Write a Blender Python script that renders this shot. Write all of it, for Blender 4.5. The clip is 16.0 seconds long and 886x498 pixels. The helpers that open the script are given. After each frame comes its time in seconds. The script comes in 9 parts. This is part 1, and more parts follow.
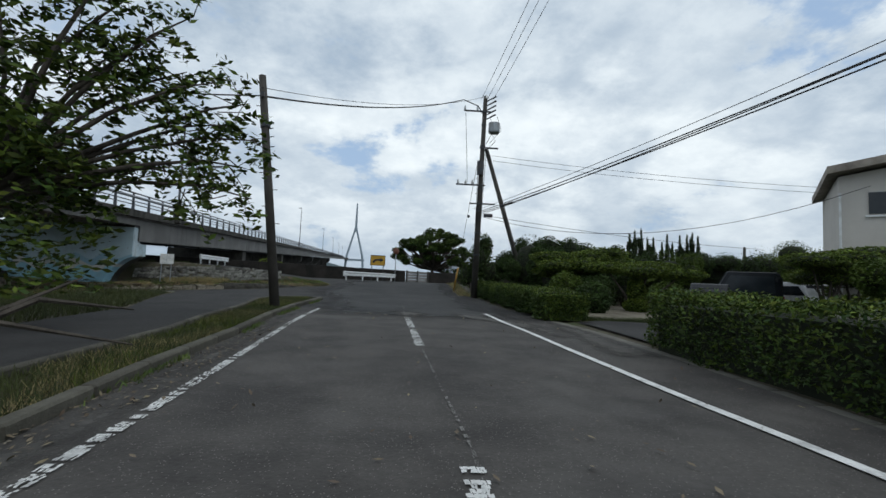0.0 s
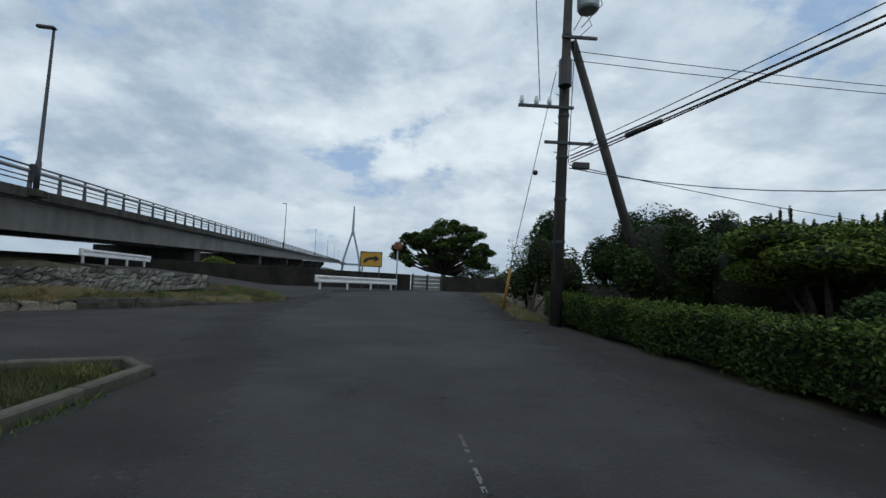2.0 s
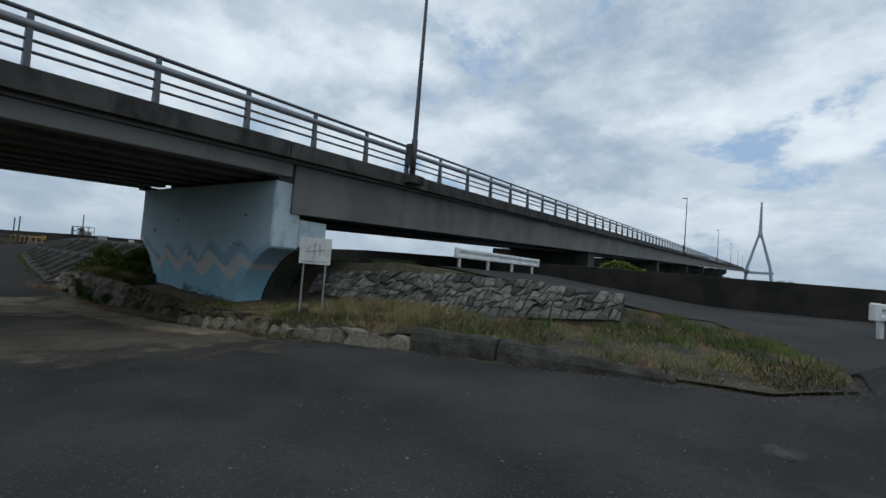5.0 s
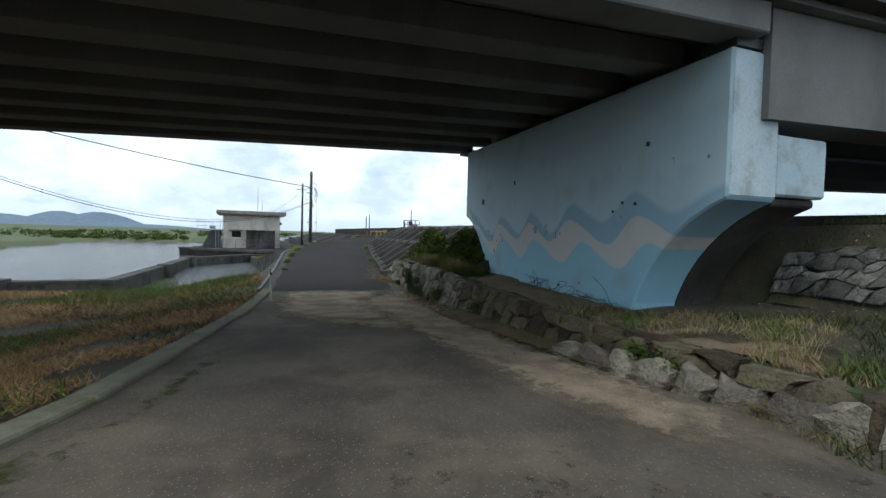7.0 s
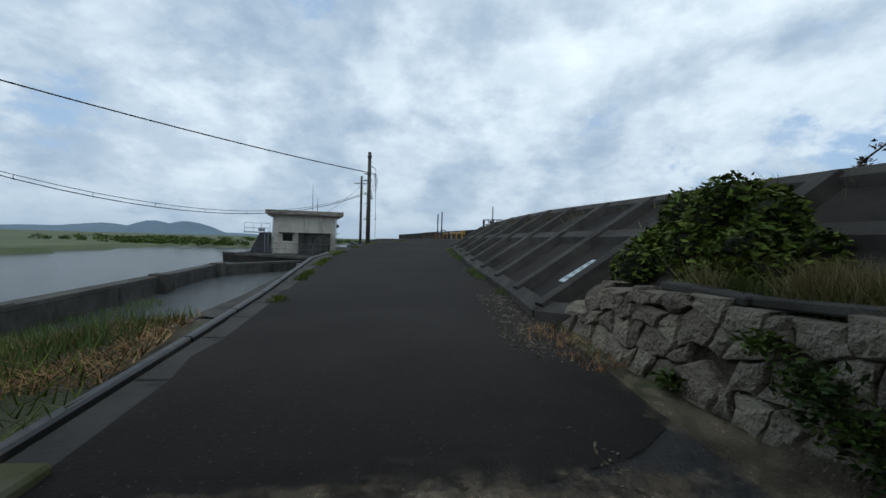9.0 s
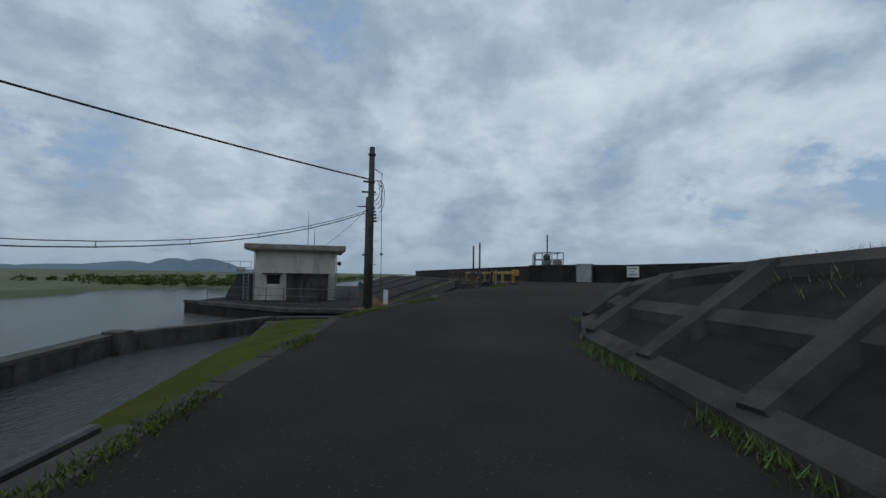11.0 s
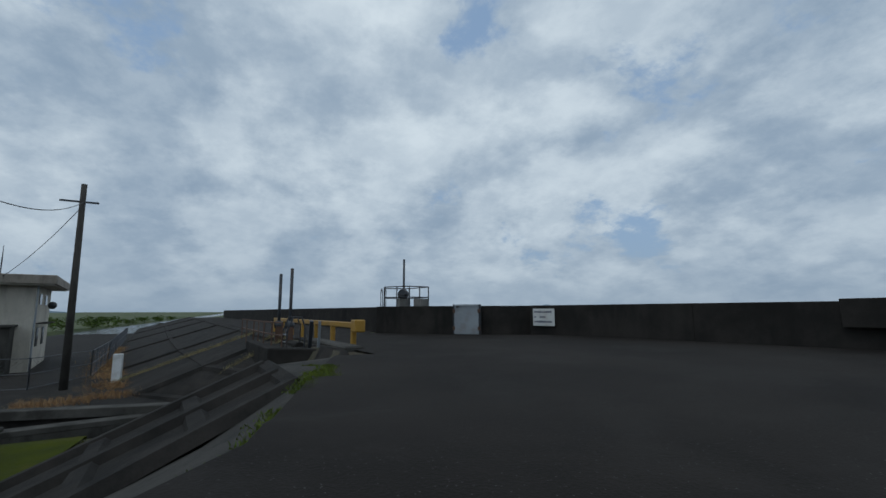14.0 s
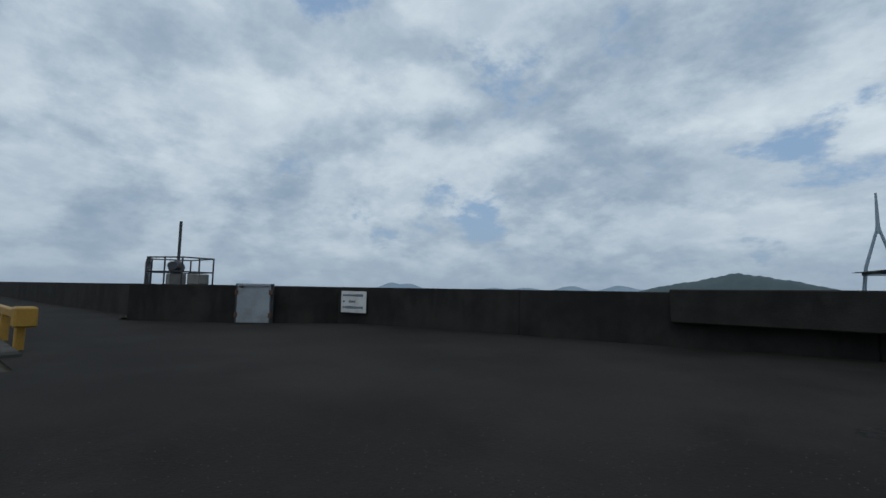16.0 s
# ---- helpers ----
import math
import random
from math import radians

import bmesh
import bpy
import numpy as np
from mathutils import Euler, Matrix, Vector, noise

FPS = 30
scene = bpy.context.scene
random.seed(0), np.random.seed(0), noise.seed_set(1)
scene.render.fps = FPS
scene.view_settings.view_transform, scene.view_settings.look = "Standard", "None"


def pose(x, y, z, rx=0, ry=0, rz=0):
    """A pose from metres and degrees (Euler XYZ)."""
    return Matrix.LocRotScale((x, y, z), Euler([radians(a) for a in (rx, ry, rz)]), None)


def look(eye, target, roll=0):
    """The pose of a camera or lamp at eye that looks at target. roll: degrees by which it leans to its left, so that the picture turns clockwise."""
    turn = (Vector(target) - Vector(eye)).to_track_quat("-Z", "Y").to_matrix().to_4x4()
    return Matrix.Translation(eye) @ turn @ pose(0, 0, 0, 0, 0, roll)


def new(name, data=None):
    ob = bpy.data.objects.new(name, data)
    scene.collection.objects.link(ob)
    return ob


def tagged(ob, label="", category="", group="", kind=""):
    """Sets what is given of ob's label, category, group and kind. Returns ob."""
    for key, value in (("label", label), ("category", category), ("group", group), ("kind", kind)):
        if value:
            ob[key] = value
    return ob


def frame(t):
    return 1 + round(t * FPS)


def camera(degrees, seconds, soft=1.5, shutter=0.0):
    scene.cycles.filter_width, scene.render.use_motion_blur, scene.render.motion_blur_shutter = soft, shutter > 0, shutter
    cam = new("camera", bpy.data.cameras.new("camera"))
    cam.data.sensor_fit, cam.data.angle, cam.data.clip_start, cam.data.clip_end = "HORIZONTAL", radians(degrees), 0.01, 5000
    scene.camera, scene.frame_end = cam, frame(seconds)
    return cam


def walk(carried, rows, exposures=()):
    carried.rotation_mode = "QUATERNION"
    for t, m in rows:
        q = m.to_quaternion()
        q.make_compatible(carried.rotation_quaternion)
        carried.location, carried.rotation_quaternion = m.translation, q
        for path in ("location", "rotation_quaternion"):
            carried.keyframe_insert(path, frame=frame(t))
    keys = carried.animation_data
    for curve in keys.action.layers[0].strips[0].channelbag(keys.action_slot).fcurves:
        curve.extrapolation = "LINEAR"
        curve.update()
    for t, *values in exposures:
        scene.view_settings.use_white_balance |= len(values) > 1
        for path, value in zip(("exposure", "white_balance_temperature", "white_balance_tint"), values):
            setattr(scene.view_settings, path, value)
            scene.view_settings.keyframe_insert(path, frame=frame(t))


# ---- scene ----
cam = camera(88.8, 16.0)
PATH = [
    (0, (1.233, 1.965, 1.063), (1.321, 3.958, 1.202), 2.6),
    (0.5, (1.0, 5.614, 1.138), (1.096, 7.607, 1.278), 2.4),
    (1, (0.779, 8.932, 1.179), (0.879, 10.924, 1.32), 2.0),
    (1.5, (0.535, 12.044, 1.215), (0.637, 14.035, 1.366), 2.2),
    (2, (0.242, 14.953, 1.214), (0.339, 16.945, 1.373), 2.4),
    (2.5, (-0.119, 17.671, 1.274), (-0.068, 19.664, 1.432), 2.5),
    (3, (-0.72, 19.966, 1.284), (-0.821, 21.958, 1.43), 2.3),
    (3.5, (-1.568, 21.704, 1.326), (-1.959, 23.661, 1.454), 2.6),
    (4, (-2.603, 22.993, 1.354), (-3.331, 24.852, 1.47), 3.4),
    (4.5, (-3.943, 24.1, 1.316), (-5.001, 25.794, 1.423), 4.1),
    (5, (-4.846, 24.614, 1.469), (-6.214, 26.07, 1.552), 4.6),
    (5.2, (-5.455, 24.912, 1.472), (-6.934, 26.256, 1.557), 4.3),
    (7.3, (-12.99, 25.748, 0.988), (-14.956, 26.104, 0.905), 1.6),
    (7.5, (-13.893, 25.723, 0.905), (-15.863, 26.056, 0.815), 1.8),
    (8, (-16.707, 25.662, 0.765), (-18.685, 25.944, 0.672), 1.6),
    (8.5, (-19.859, 25.566, 0.627), (-21.846, 25.782, 0.553), 1.6),
    (9, (-23.216, 25.4, 0.542), (-25.21, 25.553, 0.507), 1.6),
    (9.5, (-26.519, 25.193, 0.604), (-28.517, 25.295, 0.629), 1.6),
    (11.8, (-39.845, 24.893, 1.263), (-41.834, 25.022, 1.43), 0.7),
    (12, (-40.788, 24.997, 1.234), (-42.773, 25.158, 1.415), 0.8),
    (12.5, (-42.936, 25.373, 1.388), (-44.898, 25.679, 1.626), -0.0),
    (13, (-44.738, 25.854, 1.544), (-46.655, 26.347, 1.831), -0.6),
    (13.5, (-46.202, 26.407, 1.599), (-48.071, 27.057, 1.892), -0.4),
    (14, (-47.419, 27.015, 1.668), (-49.241, 27.793, 1.941), -0.1),
    (14.5, (-48.269, 27.617, 1.723), (-50.037, 28.518, 1.974), 0.1),
    (15, (-48.916, 28.229, 1.769), (-50.606, 29.273, 1.996), 0.4),
    (15.5, (-49.34, 29.1, 1.8), (-50.944, 30.277, 2.0), 0.6),
    (16, (-49.682, 29.889, 1.845), (-51.158, 31.226, 2.025), 1.0),
]
EXPOSURES = [
    (0.0, 0.05, 6350, 10), (1.0, -0.05, 6220, 9), (2.5, -0.15, 6120, 9), (5.2, -0.1, 6150, 9), (7.3, 0.85, 6250, 9), (8.0, 0.85, 6250, 9), (8.5, 0.34, 6150, 9), (9.0, 0.05, 6000, 8),
    (9.5, -0.12, 5960, 8), (12.0, -0.52, 5900, 8), (14.0, -0.45, 5950, 8), (16.0, -0.42, 5980, 8),
]
walk(cam, [(t, look(eye, target, roll)) for t, eye, target, roll in PATH], EXPOSURES)


# ---------------------------------------------------------------- sky and sun
world = bpy.data.worlds.new("overcast_sky")
scene.world = world
world.use_nodes = True


def build_sky():
    nt = world.node_tree
    nt.nodes.clear()
    N, Lk = nt.nodes.new, nt.links.new
    out, bg = N("ShaderNodeOutputWorld"), N("ShaderNodeBackground")
    sky = N("ShaderNodeTexSky")
    sky.sky_type, sky.sun_disc = "NISHITA", False
    sky.sun_elevation, sky.sun_rotation = radians(52), radians(150)
    sky.air_density, sky.dust_density = 1.2, 2.0
    co, sep = N("ShaderNodeTexCoord"), N("ShaderNodeSeparateXYZ")
    Lk(co.outputs["Generated"], sep.inputs[0])

    def mth(op, a, b=None, clamp=False):
        m = N("ShaderNodeMath")
        m.operation, m.use_clamp = op, clamp
        for i, v in enumerate((a, b)):
            if v is None:
                continue
            if isinstance(v, (int, float)):
                m.inputs[i].default_value = v
            else:
                Lk(v, m.inputs[i])
        return m.outputs[0]

    def mix(f, a, b):
        m = N("ShaderNodeMix")
        m.data_type = "RGBA"
        for s, v in ((m.inputs[0], f), (m.inputs[6], a), (m.inputs[7], b)):
            if isinstance(v, (int, float)):
                s.default_value = v
            elif isinstance(v, tuple):
                s.default_value = (*v, 1)
            else:
                Lk(v, s)
        return m.outputs[2]

    z = mth("MAXIMUM", sep.outputs[2], 0.0)
    flat = mth("ADD", z, 0.42)
    comb = N("ShaderNodeCombineXYZ")
    Lk(mth("DIVIDE", sep.outputs[0], flat), comb.inputs[0]), Lk(mth("DIVIDE", sep.outputs[1], flat), comb.inputs[1])
    Lk(mth("MULTIPLY", sep.outputs[2], 0.8), comb.inputs[2])

    def fbm(scale, detail, rough, dist, off):
        mp, n = N("ShaderNodeMapping"), N("ShaderNodeTexNoise")
        mp.inputs["Location"].default_value = off
        Lk(comb.outputs[0], mp.inputs[0])
        Lk(mp.outputs[0], n.inputs["Vector"])
        n.inputs["Scale"].default_value, n.inputs["Detail"].default_value = scale, detail
        n.inputs["Roughness"].default_value, n.inputs["Distortion"].default_value = rough, dist
        return n.outputs[0]

    def band(x, a, b):
        m = N("ShaderNodeMapRange")
        m.interpolation_type = "SMOOTHSTEP"
        m.inputs["From Min"].default_value, m.inputs["From Max"].default_value = a, b
        Lk(x, m.inputs["Value"])
        return m.outputs[0]

    # heaps of cloud, their sunward sides brighter than the far ones
    at, lee = (3.1, 1.7, 0.4), (3.02, 1.85, 0.35)
    puff = fbm(2.3, 10, 0.6, 0.1, at)
    cover = band(puff, 0.325, 0.415)
    relief = band(mth("SUBTRACT", puff, fbm(2.3, 6, 0.5, 0.15, lee)), -0.10, 0.12)
    body = band(fbm(1.1, 5, 0.5, 0.0, (8.3, 4.1, 2.2)), 0.34, 0.66)
    wisp = band(fbm(7.5, 9, 0.62, 0.1, (1.3, 9.1, 5.0)), 0.33, 0.69)
    shade = mth("ADD", mth("ADD", mth("MULTIPLY", body, 0.34), mth("MULTIPLY", relief, 0.4)), mth("MULTIPLY", wisp, 0.26))
    cloud = mix(shade, CLOUD_DARK, CLOUD_BRIGHT)
    vm = N("ShaderNodeVectorMath")
    vm.operation = "SCALE"
    Lk(sky.outputs[0], vm.inputs[0])
    vm.inputs["Scale"].default_value = SKY_GAIN
    blue = mix(0.7, vm.outputs[0], CLEAR)
    both = mix(cover, blue, cloud)
    haze = mth("POWER", mth("SUBTRACT", 1.0, z, True), 9.0)
    full = mix(mth("MULTIPLY", haze, 0.85), both, HAZE)
    Lk(full, bg.inputs["Color"])
    bg.inputs["Strength"].default_value = 1.0
    Lk(bg.outputs[0], out.inputs[0])


CLOUD_DARK, CLOUD_BRIGHT = (0.36, 0.455, 0.56), (0.93, 0.99, 1.0)
CLEAR = (0.42, 0.58, 0.80)
HAZE, SKY_GAIN = (0.38, 0.465, 0.55), 0.09
build_sky()

sun = new("sun", bpy.data.lights.new("sun", "SUN"))
sun.data.energy, sun.data.angle, sun.data.color = 0.45, radians(18), (1.0, 0.96, 0.9)
sun.matrix_world = look((0, 0, 60), (-18, 33, 10))
tagged(sun, kind="structure")

# ---------------------------------------------------------------- materials
def material(name, dark, light, scale=3.0, fine=60.0, rough=0.85, bump=0.3, metal=0.0, stain=None, stain_scale=0.7,
             stain_amount=0.5, speck=None, speck_scale=150.0, speck_amount=0.25, per_object=0.0, island=0.0, bump_far=0.02, spec=0.4,
             streak=0.0, ragged=False, rim=0.12):
    """A procedural surface: two colours by coarse and fine noise, stains, specks, relief."""
    m = bpy.data.materials.new(name)
    m.use_nodes = True
    nt = m.node_tree
    b = nt.nodes["Principled BSDF"]
    N, Lk = nt.nodes.new, nt.links.new
    co = N("ShaderNodeTexCoord").outputs["Object"]
    if streak:
        mp = N("ShaderNodeMapping")
        mp.inputs["Scale"].default_value = (1, 1, streak)
        Lk(co, mp.inputs[0])
        co_s = mp.outputs[0]
    else:
        co_s = co

    def noise_tex(s, d=5, r=0.6, vec=None):
        n = N("ShaderNodeTexNoise")
        n.inputs["Scale"].default_value, n.inputs["Detail"].default_value, n.inputs["Roughness"].default_value = s, d, r
        Lk(vec or co, n.inputs["Vector"])
        return n.outputs[0]

    def ramp(x, a, bb):
        r = N("ShaderNodeMapRange")
        r.interpolation_type = "SMOOTHSTEP"
        r.inputs["From Min"].default_value, r.inputs["From Max"].default_value = a, bb
        Lk(x, r.inputs["Value"])
        return r.outputs[0]

    def scaled(x, k):
        n = N("ShaderNodeMath")
        n.operation = "MULTIPLY"
        Lk(x, n.inputs[0])
        n.inputs[1].default_value = k
        return n.outputs[0]

    def mix(f, a, bb):
        n = N("ShaderNodeMix")
        n.data_type = "RGBA"
        for s, v in ((n.inputs[0], f), (n.inputs[6], a), (n.inputs[7], bb)):
            if isinstance(v, tuple):
                s.default_value = (*v, 1)
            elif isinstance(v, (int, float)):
                s.default_value = v
            else:
                Lk(v, s)
        return n.outputs[2]

    coarse, fin = noise_tex(scale), noise_tex(fine, 3)
    col = mix(ramp(coarse, 0.3, 0.7), dark, light)
    mid = tuple((a + c) / 2 for a, c in zip(dark, light))
    col = mix(scaled(ramp(fin, 0.35, 0.75), 0.35), col, tuple(c * 0.55 for c in mid))
    if stain:
        col = mix(scaled(ramp(noise_tex(stain_scale, 6, 0.65, co_s), 0.48, 0.68), stain_amount), col, stain)
    if speck:
        v = N("ShaderNodeTexVoronoi")
        v.inputs["Scale"].default_value = speck_scale
        Lk(co, v.inputs["Vector"])
        hit = N("ShaderNodeMath")
        hit.operation = "LESS_THAN"
        Lk(v.outputs["Distance"], hit.inputs[0])
        hit.inputs[1].default_value = 0.32
        sel = N("ShaderNodeSeparateColor")
        Lk(v.outputs["Color"], sel.inputs[0])
        pick = N("ShaderNodeMath")
        pick.operation = "LESS_THAN"
        Lk(sel.outputs[0], pick.inputs[0])
        pick.inputs[1].default_value = speck_amount
        both = N("ShaderNodeMath")
        both.operation = "MULTIPLY"
        Lk(hit.outputs[0], both.inputs[0]), Lk(pick.outputs[0], both.inputs[1])
        col = mix(both.outputs[0], col, speck)
    if per_object or island:
        src = N("ShaderNodeObjectInfo").outputs["Random"] if per_object else N("ShaderNodeNewGeometry").outputs["Random Per Island"]
        k = per_object or island
        hsv = N("ShaderNodeHueSaturation")
        r = N("ShaderNodeMapRange")
        r.inputs["To Min"].default_value, r.inputs["To Max"].default_value = 1 - k, 1 + k
        Lk(src, r.inputs["Value"])
        Lk(r.outputs[0], hsv.inputs["Value"])
        r2 = N("ShaderNodeMapRange")
        r2.inputs["To Min"].default_value, r2.inputs["To Max"].default_value = 0.5 - 0.03 * k, 0.5 + 0.05 * k
        Lk(src, r2.inputs["Value"])
        Lk(r2.outputs[0], hsv.inputs["Hue"])
        Lk(col, hsv.inputs["Color"])
        col = hsv.outputs[0]
    Lk(col, b.inputs["Base Color"])
    rr = N("ShaderNodeMapRange")
    rr.inputs["To Min"].default_value, rr.inputs["To Max"].default_value = max(0.02, rough - 0.12), min(1, rough + 0.1)
    Lk(coarse, rr.inputs["Value"])
    Lk(rr.outputs[0], b.inputs["Roughness"])
    b.inputs["Metallic"].default_value = metal
    b.inputs["Specular IOR Level"].default_value = spec
    if ragged:
        # the sheet thins out towards its rim, grain by grain
        at = N("ShaderNodeAttribute")
        at.attribute_name = "fade"
        cut = N("ShaderNodeMath")
        cut.operation = "SUBTRACT"
        Lk(at.outputs["Fac"], cut.inputs[0]), Lk(noise_tex(ragged, 8, 0.75), cut.inputs[1])
        tr, mx = N("ShaderNodeBsdfTransparent"), N("ShaderNodeMixShader")
        Lk(ramp(cut.outputs[0], -rim, rim), mx.inputs[0])
        Lk(tr.outputs[0], mx.inputs[1]), Lk(b.outputs[0], mx.inputs[2])
        Lk(mx.outputs[0], nt.nodes["Material Output"].inputs[0])
    if bump:
        bp = N("ShaderNodeBump")
        bp.inputs["Strength"].default_value, bp.inputs["Distance"].default_value = bump, bump_far
        h = N("ShaderNodeMath")
        h.operation = "ADD"
        Lk(coarse, h.inputs[0]), Lk(fin, h.inputs[1])
        Lk(h.outputs[0], bp.inputs["Height"])
        Lk(bp.outputs[0], b.inputs["Normal"])
    return m


def flat_paint(name, col, rough=0.5, metal=0.0, wear=(0.2, 0.17, 0.13), amount=0.25):
    return material(name, tuple(c * 0.88 for c in col), tuple(min(1, c * 1.06) for c in col), 2.0, 40, rough, 0.08, metal, wear, 2.2, amount)


M = {}
M["asphalt_old"] = material("asphalt_old", (0.044, 0.041, 0.039), (0.092, 0.086, 0.080), 0.9, 28, 0.85, 0.8, stain=(0.105, 0.10, 0.094),
                            stain_scale=0.5, stain_amount=0.5, speck=(0.18, 0.17, 0.155), speck_scale=70, speck_amount=0.14, bump_far=0.015, spec=0.15)
M["asphalt_new"] = material("asphalt_new", (0.0165, 0.0142, 0.0125), (0.033, 0.0288, 0.0255), 0.35, 38, 0.88, 0.8, stain=(0.04, 0.0365, 0.033),
                            stain_scale=0.45, stain_amount=0.4, speck=(0.09, 0.09, 0.085), speck_scale=60, speck_amount=0.03, bump_far=0.01, spec=0.1)
M["asphalt_patch"] = material("asphalt_patch", (0.026, 0.0255, 0.0252), (0.052, 0.0505, 0.049), 0.6, 30, 0.85, 0.8, stain=(0.060, 0.059, 0.058),
                              stain_scale=0.4, stain_amount=0.45, speck=(0.125, 0.12, 0.113), speck_scale=72, speck_amount=0.12, bump_far=0.014, spec=0.12)
M["asphalt_light"] = material("asphalt_light", (0.030, 0.0302, 0.0305), (0.052, 0.0515, 0.051), 0.35, 30, 0.82, 0.9, stain=(0.064, 0.063, 0.061), stain_scale=0.35, stain_amount=0.45, speck=(0.11, 0.108, 0.104), speck_scale=90, speck_amount=0.08, bump_far=0.009, spec=0.16, ragged=0.8, rim=0.5)
M["gravel_rim"] = material("gravel_rim", (0.18, 0.14, 0.098), (0.38, 0.305, 0.215), 2.0, 45, 0.95, 0.9, stain=(0.09, 0.08, 0.065), speck=(0.44, 0.38, 0.30),
                           speck_scale=48, speck_amount=0.2, bump_far=0.03, spec=0.1, ragged=4.5, rim=0.22)
M["dust"] = material("dust", (0.07, 0.067, 0.063), (0.115, 0.11, 0.102), 2.5, 60, 0.95, 0.4, spec=0.1, ragged=7.0, rim=0.4)
M["dust_faint"] = material("dust_faint", (0.030, 0.0295, 0.029), (0.05, 0.049, 0.047), 2.5, 60, 0.95, 0.4, spec=0.1, ragged=6.0)
M["asphalt_lane_rim"] = material("asphalt_lane_rim", (0.058, 0.049, 0.04), (0.115, 0.098, 0.078), 0.8, 36, 0.88, 0.9, stain=(0.18, 0.148, 0.11),
                                 stain_scale=0.6, stain_amount=0.6, speck=(0.2, 0.19, 0.17), speck_scale=60, speck_amount=0.15, bump_far=0.014, spec=0.12, ragged=2.0)
M["dust_seam"] = material("dust_seam", (0.06, 0.058, 0.055), (0.10, 0.096, 0.09), 6, 60, 0.95, 0.4, spec=0.1)
M["moss"] = material("moss", (0.045, 0.055, 0.012), (0.09, 0.10, 0.025), 4, 60, 0.95, 0.6, spec=0.1, ragged=5.0)
M["soil"] = material("soil", (0.042, 0.036, 0.025), (0.088, 0.074, 0.047), 1.2, 30, 0.95, 0.8, stain=(0.055, 0.075, 0.022), stain_scale=0.5, stain_amount=0.8,
                     speck=(0.15, 0.125, 0.085), speck_scale=45, speck_amount=0.15, bump_far=0.04)
M["bed_sand"] = material("bed_sand", (0.13, 0.115, 0.09), (0.23, 0.205, 0.165), 1.5, 30, 0.95, 0.7, stain=(0.08, 0.085, 0.04), stain_scale=0.8, stain_amount=0.6, bump_far=0.03, spec=0.1)
M["soil_rim"] = material("soil_rim", (0.075, 0.055, 0.032), (0.16, 0.12, 0.07), 1.8, 30, 0.95, 0.8, stain=(0.05, 0.058, 0.018), stain_scale=0.9, stain_amount=0.75, speck=(0.2, 0.175, 0.13), speck_scale=40, speck_amount=0.2, bump_far=0.04, spec=0.1, ragged=4.0)
M["ledge_soil"] = material("ledge_soil", (0.13, 0.10, 0.065), (0.24, 0.19, 0.13), 1.8, 30, 0.95, 0.8, stain=(0.07, 0.07, 0.03), stain_scale=0.9, stain_amount=0.5, speck=(0.28, 0.23, 0.17), speck_scale=40, speck_amount=0.2, bump_far=0.04, spec=0.1, ragged=4.0)
M["lawn"] = material("lawn", (0.034, 0.045, 0.002), (0.062, 0.076, 0.003), 0.9, 60, 0.9, 0.7, stain=(0.08, 0.075, 0.012), stain_scale=0.6, stain_amount=0.5, bump_far=0.03, spec=0.1)
M["field"] = material("field", (0.055, 0.075, 0.03), (0.11, 0.125, 0.05), 0.02, 1.0, 0.95, 0.3, stain=(0.05, 0.075, 0.02), stain_scale=0.03, stain_amount=0.8)
M["concrete_dark"] = material("concrete_dark", (0.021, 0.0195, 0.0178), (0.042, 0.038, 0.034), 1.1, 50, 0.9, 0.4, spec=0.12, stain=(0.013, 0.013, 0.0125), stain_scale=0.8,
                              stain_amount=0.75, streak=0.3)
M["concrete_mid"] = material("concrete_mid", (0.055, 0.053, 0.048), (0.105, 0.10, 0.09), 1.0, 45, 0.9, 0.35, stain=(0.035, 0.034, 0.03), stain_scale=1.2, stain_amount=0.8, spec=0.15)
M["concrete_rib"] = material("concrete_rib", (0.040, 0.038, 0.035), (0.074, 0.070, 0.063), 1.3, 50, 0.9, 0.4, stain=(0.02, 0.02, 0.0185), stain_scale=1.2, stain_amount=0.7, spec=0.12)
M["concrete"] = material("concrete", (0.15, 0.145, 0.135), (0.24, 0.235, 0.22), 0.8, 45, 0.9, 0.3, stain=(0.07, 0.066, 0.06), stain_scale=1.1, stain_amount=0.7, streak=0.25)
M["concrete_bridge"] = material("concrete_bridge", (0.14, 0.135, 0.128), (0.21, 0.205, 0.195), 0.5, 40, 0.88, 0.2, stain=(0.085, 0.08, 0.075), stain_scale=0.5,
                                stain_amount=0.6, streak=0.3)
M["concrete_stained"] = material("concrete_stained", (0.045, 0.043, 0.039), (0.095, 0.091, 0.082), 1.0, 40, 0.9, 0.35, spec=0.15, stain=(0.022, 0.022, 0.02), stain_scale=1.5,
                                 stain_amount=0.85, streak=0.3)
M["stone"] = material("stone", (0.13, 0.113, 0.09), (0.31, 0.278, 0.226), 4.5, 30, 0.9, 1.0, stain=(0.075, 0.066, 0.05), stain_scale=3.5, stain_amount=0.65, spec=0.15,
                      per_object=0.35, bump_far=0.05)
M["kerb_block"] = material("kerb_block", (0.035, 0.033, 0.029), (0.085, 0.08, 0.07), 2.5, 30, 0.93, 0.9, stain=(0.13, 0.125, 0.11), stain_scale=3.5, stain_amount=0.55, spec=0.12, bump_far=0.04)
